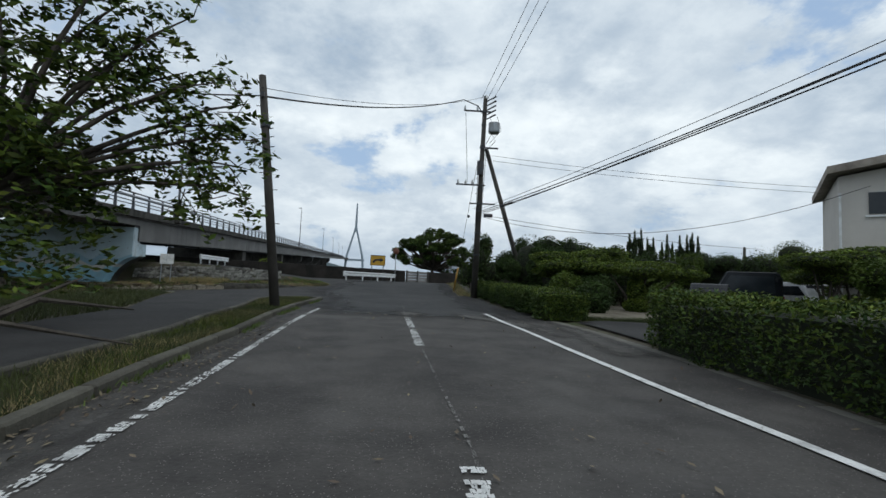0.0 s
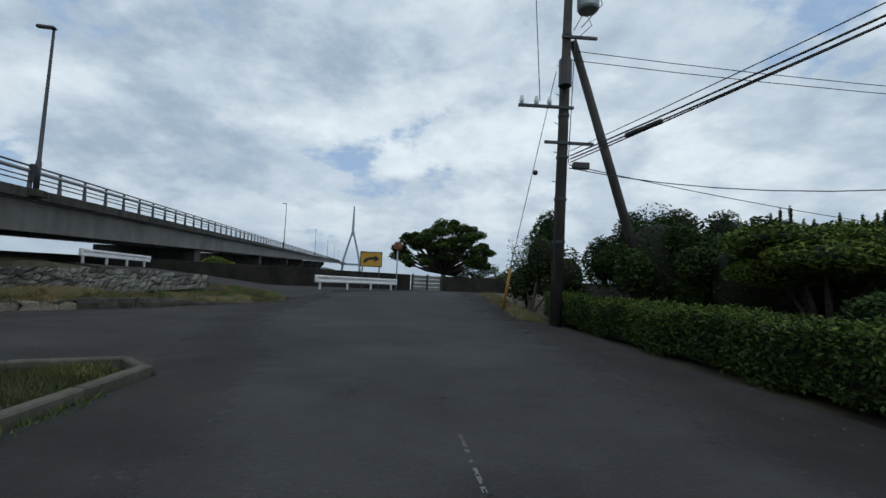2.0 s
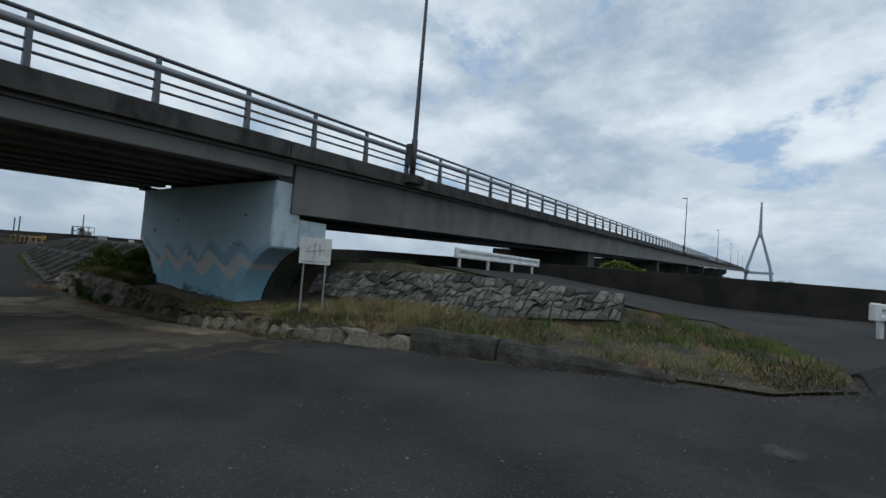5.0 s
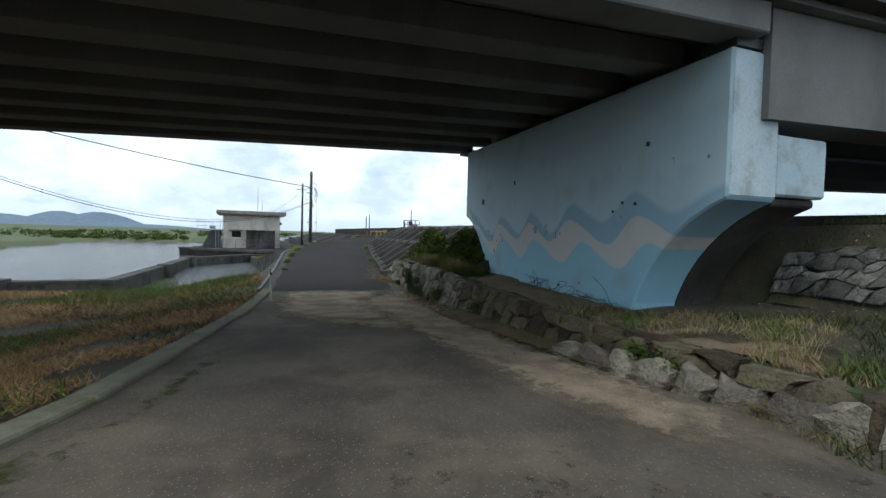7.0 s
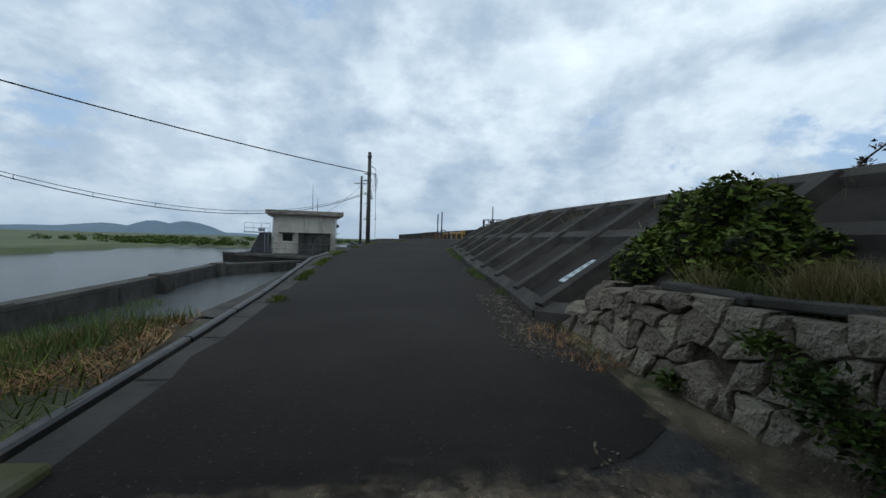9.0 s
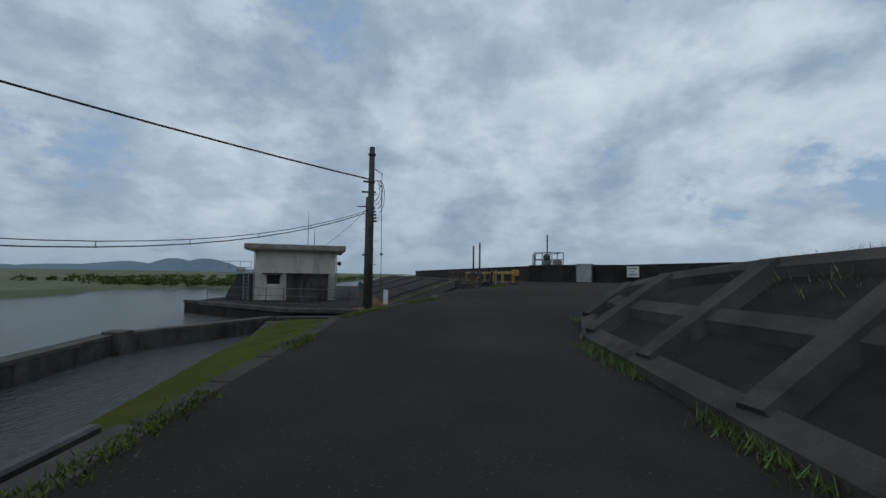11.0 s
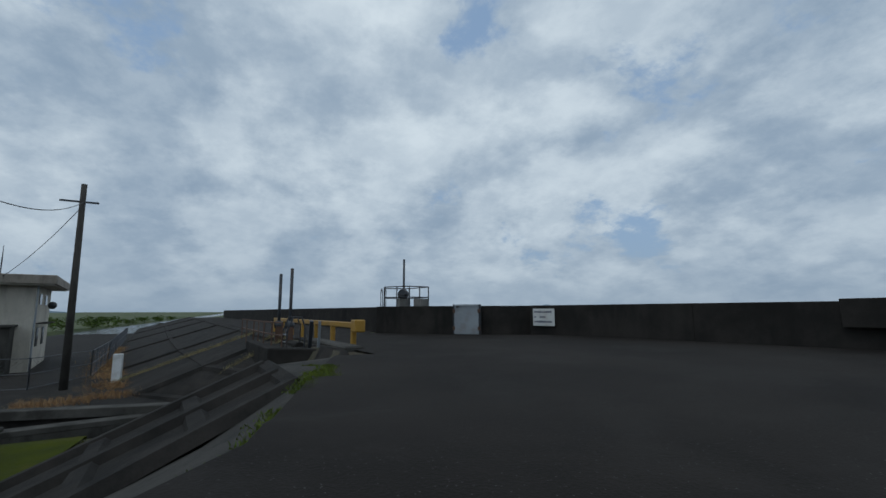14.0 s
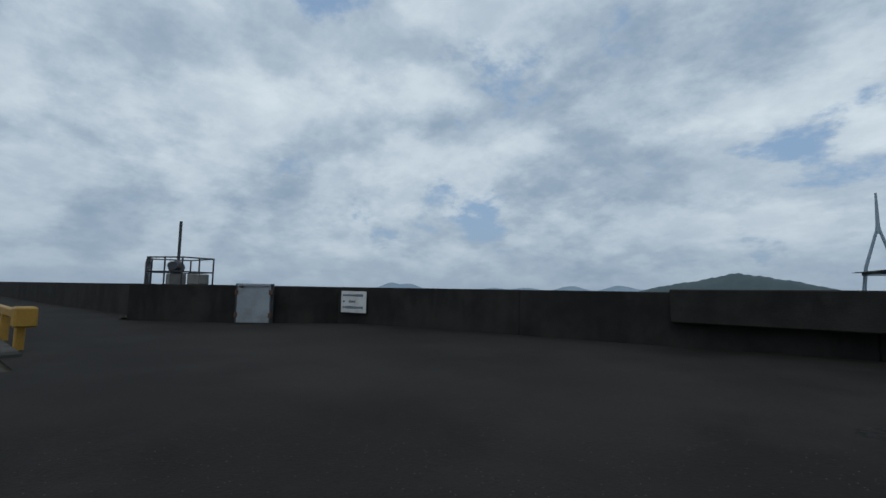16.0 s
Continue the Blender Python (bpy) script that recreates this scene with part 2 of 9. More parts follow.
M["stone_grey"] = material("stone_grey", (0.09, 0.088, 0.08), (0.24, 0.235, 0.215), 5.0, 30, 0.9, 1.0, stain=(0.045, 0.045, 0.035), stain_scale=2.0, stain_amount=0.75, spec=0.12, per_object=0.55, bump_far=0.05)
# brown mossy stone, its colour darkened further for the bridge's shade
M["stone_brown_shaded"] = material("stone_brown_shaded", (0.05, 0.042, 0.03), (0.175, 0.14, 0.095), 3.0, 30, 0.92, 1.0, stain=(0.05, 0.055, 0.025), stain_scale=2.5, stain_amount=0.7, spec=0.12, per_object=0.5, bump_far=0.05)
M["kerb"] = material("kerb", (0.10, 0.095, 0.08), (0.19, 0.18, 0.155), 2.0, 40, 0.9, 0.5, stain=(0.07, 0.075, 0.045), stain_scale=1.5, stain_amount=0.8, per_object=0.15)
M["kerb_moss"] = material("kerb_moss", (0.12, 0.118, 0.085), (0.20, 0.195, 0.15), 1.6, 40, 0.92, 0.4, stain=(0.085, 0.09, 0.035), stain_scale=0.9, stain_amount=0.85, spec=0.12)
M["kerb_dark"] = material("kerb_dark", (0.065, 0.061, 0.05), (0.13, 0.121, 0.10), 2.0, 40, 0.9, 0.5, stain=(0.04, 0.044, 0.025), stain_scale=1.5, stain_amount=0.8, per_object=0.2, spec=0.15)
M["line_white"] = material("line_white", (0.62, 0.62, 0.60), (0.75, 0.75, 0.73), 3, 50, 0.7, 0.2, stain=(0.2, 0.2, 0.2), stain_scale=4, stain_amount=0.6)
M["pole_concrete"] = material("pole_concrete", (0.038, 0.034, 0.030), (0.070, 0.064, 0.056), 1.5, 40, 0.85, 0.25, stain=(0.03, 0.027, 0.025), stain_scale=1.2, stain_amount=0.6, streak=0.2)
M["wire"] = flat_paint("wire", (0.02, 0.02, 0.022), 0.6)
M["dark_steel"] = flat_paint("dark_steel", (0.055, 0.06, 0.068), 0.5, 0.4, (0.12, 0.07, 0.04), 0.3)
M["rail_steel"] = flat_paint("rail_steel", (0.10, 0.108, 0.12), 0.45, 0.5, (0.1, 0.06, 0.04), 0.35)
M["rail_pipe"] = flat_paint("rail_pipe", (0.26, 0.275, 0.295), 0.45, 0.3, (0.2, 0.17, 0.14), 0.3)
M["galvanised"] = flat_paint("galvanised", (0.33, 0.36, 0.385), 0.5, 0.5, (0.2, 0.15, 0.11), 0.3)
M["white_paint"] = flat_paint("white_paint", (0.74, 0.76, 0.76), 0.5, 0.0, (0.36, 0.33, 0.28), 0.4)
M["pale_plastic"] = flat_paint("pale_plastic", (0.42, 0.5, 0.52), 0.6, 0.0, (0.2, 0.22, 0.2), 0.5)
M["sign_white"] = flat_paint("sign_white", (0.66, 0.67, 0.65), 0.5, 0.0, (0.4, 0.37, 0.3), 0.4)
M["sign_yellow"] = flat_paint("sign_yellow", (0.55, 0.32, 0.03), 0.5, 0.0, (0.3, 0.2, 0.06), 0.4)
M["yellow_paint"] = flat_paint("yellow_paint", (0.36, 0.205, 0.03), 0.55, 0.0, (0.2, 0.10, 0.03), 0.6)
M["faded_yellow"] = flat_paint("faded_yellow", (0.17, 0.13, 0.03), 0.8, 0.0, (0.08, 0.07, 0.04), 0.6)
M["black_paint"] = flat_paint("black_paint", (0.02, 0.02, 0.022), 0.5)
M["ink_worn"] = flat_paint("ink_worn", (0.05, 0.04, 0.04), 0.7)
M["ink"] = flat_paint("ink", (0.09, 0.10, 0.15), 0.6)
M["rust"] = flat_paint("rust", (0.11, 0.06, 0.04), 0.8)
M["mirror_orange"] = flat_paint("mirror_orange", (0.16, 0.055, 0.03), 0.6)
M["plaster"] = material("plaster", (0.46, 0.425, 0.36), (0.58, 0.545, 0.47), 0.8, 40, 0.9, 0.15, stain=(0.27, 0.24, 0.2), stain_scale=1.0, stain_amount=0.6, streak=0.25)
M["house_wall"] = material("house_wall", (0.50, 0.47, 0.43), (0.58, 0.55, 0.505), 0.4, 60, 0.9, 0.1, stain=(0.4, 0.37, 0.33), stain_scale=0.5, stain_amount=0.4)
M["roof_edge"] = material("roof_edge", (0.23, 0.2, 0.17), (0.36, 0.32, 0.27), 1.5, 30, 0.85, 0.3, stain=(0.12, 0.1, 0.085), stain_scale=1.6, stain_amount=0.7)
M["glass_dark"] = flat_paint("glass_dark", (0.02, 0.025, 0.03), 0.08, 0.0, (0.05, 0.05, 0.05), 0.2)
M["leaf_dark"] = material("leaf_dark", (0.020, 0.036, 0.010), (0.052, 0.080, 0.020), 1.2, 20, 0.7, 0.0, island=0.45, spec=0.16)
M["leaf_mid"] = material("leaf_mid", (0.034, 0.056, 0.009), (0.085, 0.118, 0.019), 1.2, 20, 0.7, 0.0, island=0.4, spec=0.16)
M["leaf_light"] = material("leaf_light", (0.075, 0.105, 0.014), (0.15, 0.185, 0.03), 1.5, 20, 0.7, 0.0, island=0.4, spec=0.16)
M["leaf_dead"] = material("leaf_dead", (0.085, 0.058, 0.035), (0.21, 0.165, 0.11), 3, 20, 0.8, 0.0, island=0.5)
M["straw"] = material("straw", (0.17, 0.135, 0.055), (0.32, 0.26, 0.13), 2, 20, 0.85, 0.0, island=0.4)
M["grass_blade"] = material("grass_blade", (0.055, 0.090, 0.014), (0.13, 0.17, 0.034), 1.0, 20, 0.7, 0.0, island=0.4)
M["verge_grass"] = material("verge_grass", (0.028, 0.040, 0.010), (0.07, 0.08, 0.022), 1.0, 20, 0.8, 0.0, island=0.4)
M["island_soil"] = material("island_soil", (0.06, 0.052, 0.04), (0.13, 0.112, 0.085), 1.6, 30, 0.95, 0.9, stain=(0.045, 0.055, 0.02), stain_scale=0.8, stain_amount=0.7, speck=(0.24, 0.22, 0.19), speck_scale=22, speck_amount=0.2, bump_far=0.06, spec=0.1)
M["weed"] = material("weed", (0.05, 0.075, 0.008), (0.12, 0.15, 0.02), 1.0, 20, 0.8, 0.0, island=0.4, spec=0.15)
M["bark"] = material("bark", (0.035, 0.029, 0.023), (0.085, 0.072, 0.058), 6, 40, 0.95, 0.8)
# near-black filler that stands for the shade inside hedges and shrubs
M["foliage_shade"] = material("foliage_shade", (0.008, 0.012, 0.005), (0.015, 0.02, 0.008), 3, 20, 0.95, 0.4)
# distance haze is mixed straight into these far colours
M["hill_hazed"] = material("hill_hazed", (0.085, 0.112, 0.122), (0.105, 0.133, 0.135), 0.012, 0.2, 1.0, 0.2, spec=0.1)
M["mountain_hazed"] = material("mountain_hazed", (0.16, 0.21, 0.26), (0.18, 0.235, 0.285), 0.004, 0.05, 1.0, 0.0, spec=0.0)
M["island_hazed"] = material("island_hazed", (0.27, 0.34, 0.41), (0.29, 0.36, 0.43), 0.004, 0.05, 1.0, 0.0, spec=0.0)
M["pylon_hazed"] = material("pylon_hazed", (0.26, 0.32, 0.37), (0.30, 0.36, 0.41), 0.05, 1, 0.9, 0.0)
M["rusty_grass"] = material("rusty_grass", (0.22, 0.115, 0.05), (0.42, 0.25, 0.12), 1.2, 20, 0.85, 0.0, island=0.4)
M["car_dark"] = flat_paint("car_dark", (0.012, 0.014, 0.018), 0.25, 0.2, (0.05, 0.05, 0.05), 0.1)
M["car_white"] = flat_paint("car_white", (0.7, 0.71, 0.72), 0.3, 0.0, (0.5, 0.5, 0.5), 0.1)
M["rubber"] = flat_paint("rubber", (0.018, 0.018, 0.018), 0.9)
M["tail_red"] = flat_paint("tail_red", (0.35, 0.02, 0.02), 0.3)
M["headlight"] = flat_paint("headlight", (0.5, 0.52, 0.54), 0.15)


def water_material():
    m = bpy.data.materials.new("water")
    m.use_nodes = True
    nt = m.node_tree
    b = nt.nodes["Principled BSDF"]
    b.inputs["Base Color"].default_value = (0.055, 0.062, 0.062, 1)
    b.inputs["Roughness"].default_value = 0.18
    b.inputs["IOR"].default_value = 1.33
    co = nt.nodes.new("ShaderNodeTexCoord").outputs["Object"]
    mp = nt.nodes.new("ShaderNodeMapping")
    mp.inputs["Scale"].default_value = (1.0, 2.2, 1.0)
    mp.inputs["Rotation"].default_value = (0, 0, 0.5)
    nt.links.new(co, mp.inputs[0])
    hs = []
    for s, d in ((0.9, 4), (4.0, 3)):
        n = nt.nodes.new("ShaderNodeTexNoise")
        n.inputs["Scale"].default_value, n.inputs["Detail"].default_value = s, d
        nt.links.new(mp.outputs[0], n.inputs["Vector"])
        hs.append(n.outputs[0])
    ad = nt.nodes.new("ShaderNodeMath")
    ad.operation = "ADD"
    nt.links.new(hs[0], ad.inputs[0]), nt.links.new(hs[1], ad.inputs[1])
    bp = nt.nodes.new("ShaderNodeBump")
    bp.inputs["Strength"].default_value, bp.inputs["Distance"].default_value = 1.0, 0.22
    nt.links.new(ad.outputs[0], bp.inputs["Height"])
    nt.links.new(bp.outputs[0], b.inputs["Normal"])
    return m


M["water"] = water_material()


# ---------------------------------------------------------------- mesh tools
class Shape:
    """Collects boxes, tubes, sheets and leaves into one mesh."""

    def __init__(self):
        self.v, self.f = [], []

    def add(self, verts, faces):
        k = len(self.v)
        self.v.extend(tuple(map(float, p)) for p in verts)
        self.f.extend(tuple(i + k for i in q) for q in faces)
        return self

    def box(self, c, s, m=None, taper=1.0):
        x, y, z = (v / 2 for v in s)
        t = taper
        pts = [(-x, -y, -z), (x, -y, -z), (x, y, -z), (-x, y, -z), (-x * t, -y * t, z), (x * t, -y * t, z), (x * t, y * t, z), (-x * t, y * t, z)]
        if m is not None:
            pts = [m @ Vector(p) for p in pts]
        pts = [(p[0] + c[0], p[1] + c[1], p[2] + c[2]) for p in pts]
        return self.add(pts, [(3, 2, 1, 0), (4, 5, 6, 7), (0, 1, 5, 4), (1, 2, 6, 5), (2, 3, 7, 6), (3, 0, 4, 7)])

    def tube(self, pts, radii, seg=8, caps=True):
        pts = [Vector(p) for p in pts]
        if isinstance(radii, (int, float)):
            radii = [radii] * len(pts)
        rings = []
        for i, p in enumerate(pts):
            d = (pts[min(i + 1, len(pts) - 1)] - pts[max(i - 1, 0)]).normalized()
            a = d.orthogonal().normalized() if abs(d.z) < 0.999 else Vector((1, 0, 0))
            if abs(d.z) < 0.999:
                a = d.cross(Vector((0, 0, 1))).normalized()
            b = d.cross(a)
            rings.append([p + radii[i] * (math.cos(2 * math.pi * k / seg) * a + math.sin(2 * math.pi * k / seg) * b) for k in range(seg)])
        n = len(pts)
        faces = [(i * seg + k, i * seg + (k + 1) % seg, (i + 1) * seg + (k + 1) % seg, (i + 1) * seg + k) for i in range(n - 1) for k in range(seg)]
        if caps:
            faces += [tuple(range(seg))[::-1], tuple(range((n - 1) * seg, n * seg))]
        return self.add([v for r in rings for v in r], faces)

    def prism(self, outline, a, b):
        """A closed outline of 3D points at offset a, extruded by the vector b."""
        a, b = Vector(a), Vector(b)
        n = len(outline)
        low = [Vector(p) + a for p in outline]
        up = [p + b for p in low]
        faces = [tuple(range(n))[::-1], tuple(range(n, 2 * n))] + [(i, (i + 1) % n, n + (i + 1) % n, n + i) for i in range(n)]
        return self.add(low + up, faces)

    def ball(self, c, r, seg=10, rings=6, squash=(1, 1, 1)):
        pts, faces = [], []
        for i in range(rings + 1):
            th = math.pi * i / rings
            for k in range(seg):
                ph = 2 * math.pi * k / seg
                pts.append((c[0] + r * squash[0] * math.sin(th) * math.cos(ph), c[1] + r * squash[1] * math.sin(th) * math.sin(ph), c[2] + r * squash[2] * math.cos(th)))
        for i in range(rings):
            for k in range(seg):
                faces.append((i * seg + k, (i + 1) * seg + k, (i + 1) * seg + (k + 1) % seg, i * seg + (k + 1) % seg))
        return self.add(pts, faces)

    def mesh(self, name, mat, bevel=0.0, smooth=False):
        me = bpy.data.meshes.new(name)
        me.from_pydata(self.v, [], self.f)
        if bevel:
            bm = bmesh.new()
            bm.from_mesh(me)
            bmesh.ops.recalc_face_normals(bm, faces=bm.faces)
            bmesh.ops.bevel(bm, geom=list(bm.edges), offset=bevel, segments=1, affect="EDGES", clamp_overlap=True)
            bm.to_mesh(me)
            bm.free()
        elif len(self.f) < 20000:
            bm = bmesh.new()
            bm.from_mesh(me)
            bmesh.ops.recalc_face_normals(bm, faces=bm.faces)
            bm.to_mesh(me)
            bm.free()
        me.materials.append(M[mat])
        if smooth:
            me.polygons.foreach_set("use_smooth", [True] * len(me.polygons))
        return me


def thing(name, label, category, at=(0, 0, 0), group="", kind=""):
    ob = new(name)
    ob.empty_display_size = 0.2
    ob.location = at
    return tagged(ob, label, category, group, kind)


def part(name, shape, mat, parent=None, label="", bevel=0.0, smooth=False, kind=""):
    """Links a Shape, given in world metres, as one mesh under a thing or under a part."""
    ob = new(name, shape.mesh(name, mat, bevel, smooth))
    if parent is not None:
        ob.parent = parent
        base, p = Vector((0, 0, 0)), parent
        while p is not None:
            base += p.location
            p = p.parent
        ob.location = -base
    if label:
        ob["label"] = label
    if kind:
        ob["kind"] = kind
    return ob


def solid(name, shape, mat, label, category, bevel=0.0, smooth=False, group="", kind=""):
    return tagged(part(name, shape, mat, None, "", bevel, smooth), label, category, group, kind)


def quads(name, centre, axis_a, axis_b, mat):
    """Many loose leaves: arrays of centres and two half axes. Returns mesh data."""
    n = len(centre)
    v = np.empty((n, 4, 3))
    v[:, 0] = centre - axis_a
    v[:, 1] = centre + axis_b * 0.8 - axis_a * 0.1
    v[:, 2] = centre + axis_a
    v[:, 3] = centre - axis_b * 0.8 - axis_a * 0.1
    me = bpy.data.meshes.new(name)
    me.vertices.add(4 * n), me.loops.add(4 * n), me.polygons.add(n)
    me.vertices.foreach_set("co", v.ravel())
    me.loops.foreach_set("vertex_index", np.arange(4 * n, dtype=np.int32))
    me.polygons.foreach_set("loop_start", np.arange(0, 4 * n, 4, dtype=np.int32))
    me.update(calc_edges=True)
    me.materials.append(M[mat])
    return me


RNG = np.random.default_rng(7)


def leaf_axes(n, size, flat=0.4):
    a = RNG.normal(size=(n, 3))
    a[:, 2] *= flat
    a /= np.linalg.norm(a, axis=1)[:, None]
    b = np.cross(a, RNG.normal(size=(n, 3)))
    b /= np.linalg.norm(b, axis=1)[:, None] + 1e-9
    s = size * RNG.uniform(0.6, 1.3, (n, 1))
    return a * s, b * s * 0.5


def leaves_part(name, clumps, per_clump, size, mat, parent, shell=0.65, label=""):
    """clumps: rows of centre and radii; leaves fill their outer shells."""
    out = []
    for c, r in clumps:
        n = per_clump
        d = RNG.normal(size=(n, 3))
        d /= np.linalg.norm(d, axis=1)[:, None]
        k = RNG.uniform(shell, 1.05, (n, 1))
        out.append(np.array(c) + d * k * np.array(r))
    p = np.concatenate(out)
    a, b = leaf_axes(len(p), size)
    ob = new(name, quads(name, p, a, b, mat))
    if parent is not None:
        ob.parent = parent
        ob.location = -Vector(parent.location)
    if label:
        ob["label"] = label
    return ob


def blades(name, xy, z, height, width, mat, lean=0.35):
    """Upright grass blades at points."""
    n = len(xy)
    h = height * RNG.uniform(0.5, 1.3, n)
    ang = RNG.uniform(0, 2 * np.pi, n)
    w = width * RNG.uniform(0.6, 1.3, n)
    base = np.column_stack([xy, z])
    side = np.column_stack([np.cos(ang), np.sin(ang), np.zeros(n)]) * w[:, None]
    tip = base + np.column_stack([RNG.normal(0, lean, n) * h, RNG.normal(0, lean, n) * h, h])
    v = np.empty((n, 3, 3))
    v[:, 0], v[:, 1], v[:, 2] = base - side, base + side, tip
    me = bpy.data.meshes.new(name)
    me.vertices.add(3 * n), me.loops.add(3 * n), me.polygons.add(n)
    me.vertices.foreach_set("co", v.ravel())
    me.loops.foreach_set("vertex_index", np.arange(3 * n, dtype=np.int32))
    me.polygons.foreach_set("loop_start", np.arange(0, 3 * n, 3, dtype=np.int32))
    me.update(calc_edges=True)
    me.materials.append(M[mat])
    return me


def P(e, n, z=None):
    """Site grid (east along the dike, north along the bridge) to the world."""
    x, y = 0.990 * e - 0.139 * n, 0.139 * e + 0.990 * n
    return (x, y) if z is None else (x, y, z)


SITE = Matrix.Rotation(math.atan2(0.139, 0.990), 3, "Z")
EAST, NORTH = Vector((0.990, 0.139, 0)), Vector((-0.139, 0.990, 0))

# ---------------------------------------------------------------- the lie of the land
def curve(xs, ys):
    xs, ys = np.array(xs, float), np.array(ys, float)
    return lambda x: np.interp(x, xs, ys)


def smooth(a, b, x):
    t = np.clip((x - a) / (b - a), 0, 1)
    return t * t * (3 - 2 * t)


main_z = curve([-40, 2, 12, 18, 22, 29, 33, 37, 44, 60], [-0.5, -0.14, 0, 0.05, 0.1, 0.13, 0.4, 0.72, 0.75, 0.75])
lane_z = curve([-62, -52, -49.7, -47.4, -44.7, -42.9, -39.8, -36, -31, -27.7, -25, -22, -19.9, -16.7, -13, -9, -5],
               [0.66, 0.66, 0.645, 0.47, 0.34, 0.2, 0.06, -0.15, -0.42, -0.55, -0.66, -0.66, -0.57, -0.44, -0.21, 0.0, 0.14])
lane_south = curve([-60, -57.5, -54.6, -52.2, -50.8, -49.5, -47.4, -46, -44, -37, -30, -26, -22, -16, -9.9, -6, -3.4],
                   [29.0, 29.7, 29.6, 28.2, 27.4, 26.6, 25.1, 24.3, 23.3, 22.8, 23.35, 23.6, 23.66, 23.62, 23.0, 13.5, 5])
lane_north = curve([-51, -48.2, -46.5, -44, -42.4, -35, -31, -28.5, -25, -22.7, -20, -18, -15.5, -13.7, -12, -9.6, -7, -5.6, -4.6],
                   [33, 29.95, 29.3, 28.0, 27.3, 27.2, 27.3, 27.2, 27.1, 27.4, 27.8, 28.2, 28.75, 29.2, 29.85, 30.5, 30.85, 31.1, 32.2])
crest_z = curve([-300, -44, -41.2, -38, -35.5, -31.6, -26, -20, -10, -3, 40], [0.66, 0.66, 0.7, 1.02, 1.28, 1.36, 1.30, 1.30, 1.5, 0.75, 0.75])
lawn_edge = curve([-140, -68.5, -64.5, -62, -59.3, -57, -54.3, -52.6, -50.5, -48.4, -47.4], [10.0, 22.8, 25.6, 28.2, 24.6, 23.3, 23.7, 24.1, 24.6, 25.05, 25.0])
lawn_z = curve([-66, -59.3, -57, -54.3, -52.6, -50.5, -48.4, -47.4, -44], [-1.42, -1.38, -1.26, -0.95, -0.62, -0.12, 0.4, 0.36, 0.2])
rubble_line = curve([-28.6, -27.5, -25.8, -24.3, -22.5, -20.3, -18.6, -17, -15.5, -13.7], [27.3, 27.42, 27.66, 27.86, 28.1, 28.42, 28.6, 28.78, 28.98, 29.25])
dike_edge = curve([-140, -62, -60, -57.5], [17.6, 28.6, 29.0, 29.7])
wall_h = curve([-29, -28, -24.3, -22, -18.6, -16.5, -12, -9], [0.0, 0.6, 0.8, 0.7, 0.45, 0.36, 0.3, 0.2])
shore = curve([-66, -57, -52.3, -49.7, -47.9, -45.5, -42, -38, -29.5, -28.6], [15.0, 17.3, 18.5, 19.9, 20.7, 21.2, 22.0, 22.5, 22.72, 22.4])
shore_z = curve([-66, -55, -52.3, -49.7, -47.9, -45.5, -42, -38, -34, -29], [-1.7, -1.5, -1.35, -0.85, -0.45, -0.3, -0.06, -0.1, -0.3, -0.56])
SEA = -2.2
WALL_LINE = [(-140, 22.9), (-69.5, 33.0), (-61.4, 37.0), (-50.4, 39.9), (-28, 42.2), (-14, 44.6), (-0.4, 47.0)]
WALL_LINE_EAST = [(1.9, 48.4), (9.0, 50.9), (30, 56.0), (120, 80)]
wall_y = curve([p[0] for p in WALL_LINE + WALL_LINE_EAST], [p[1] for p in WALL_LINE + WALL_LINE_EAST])


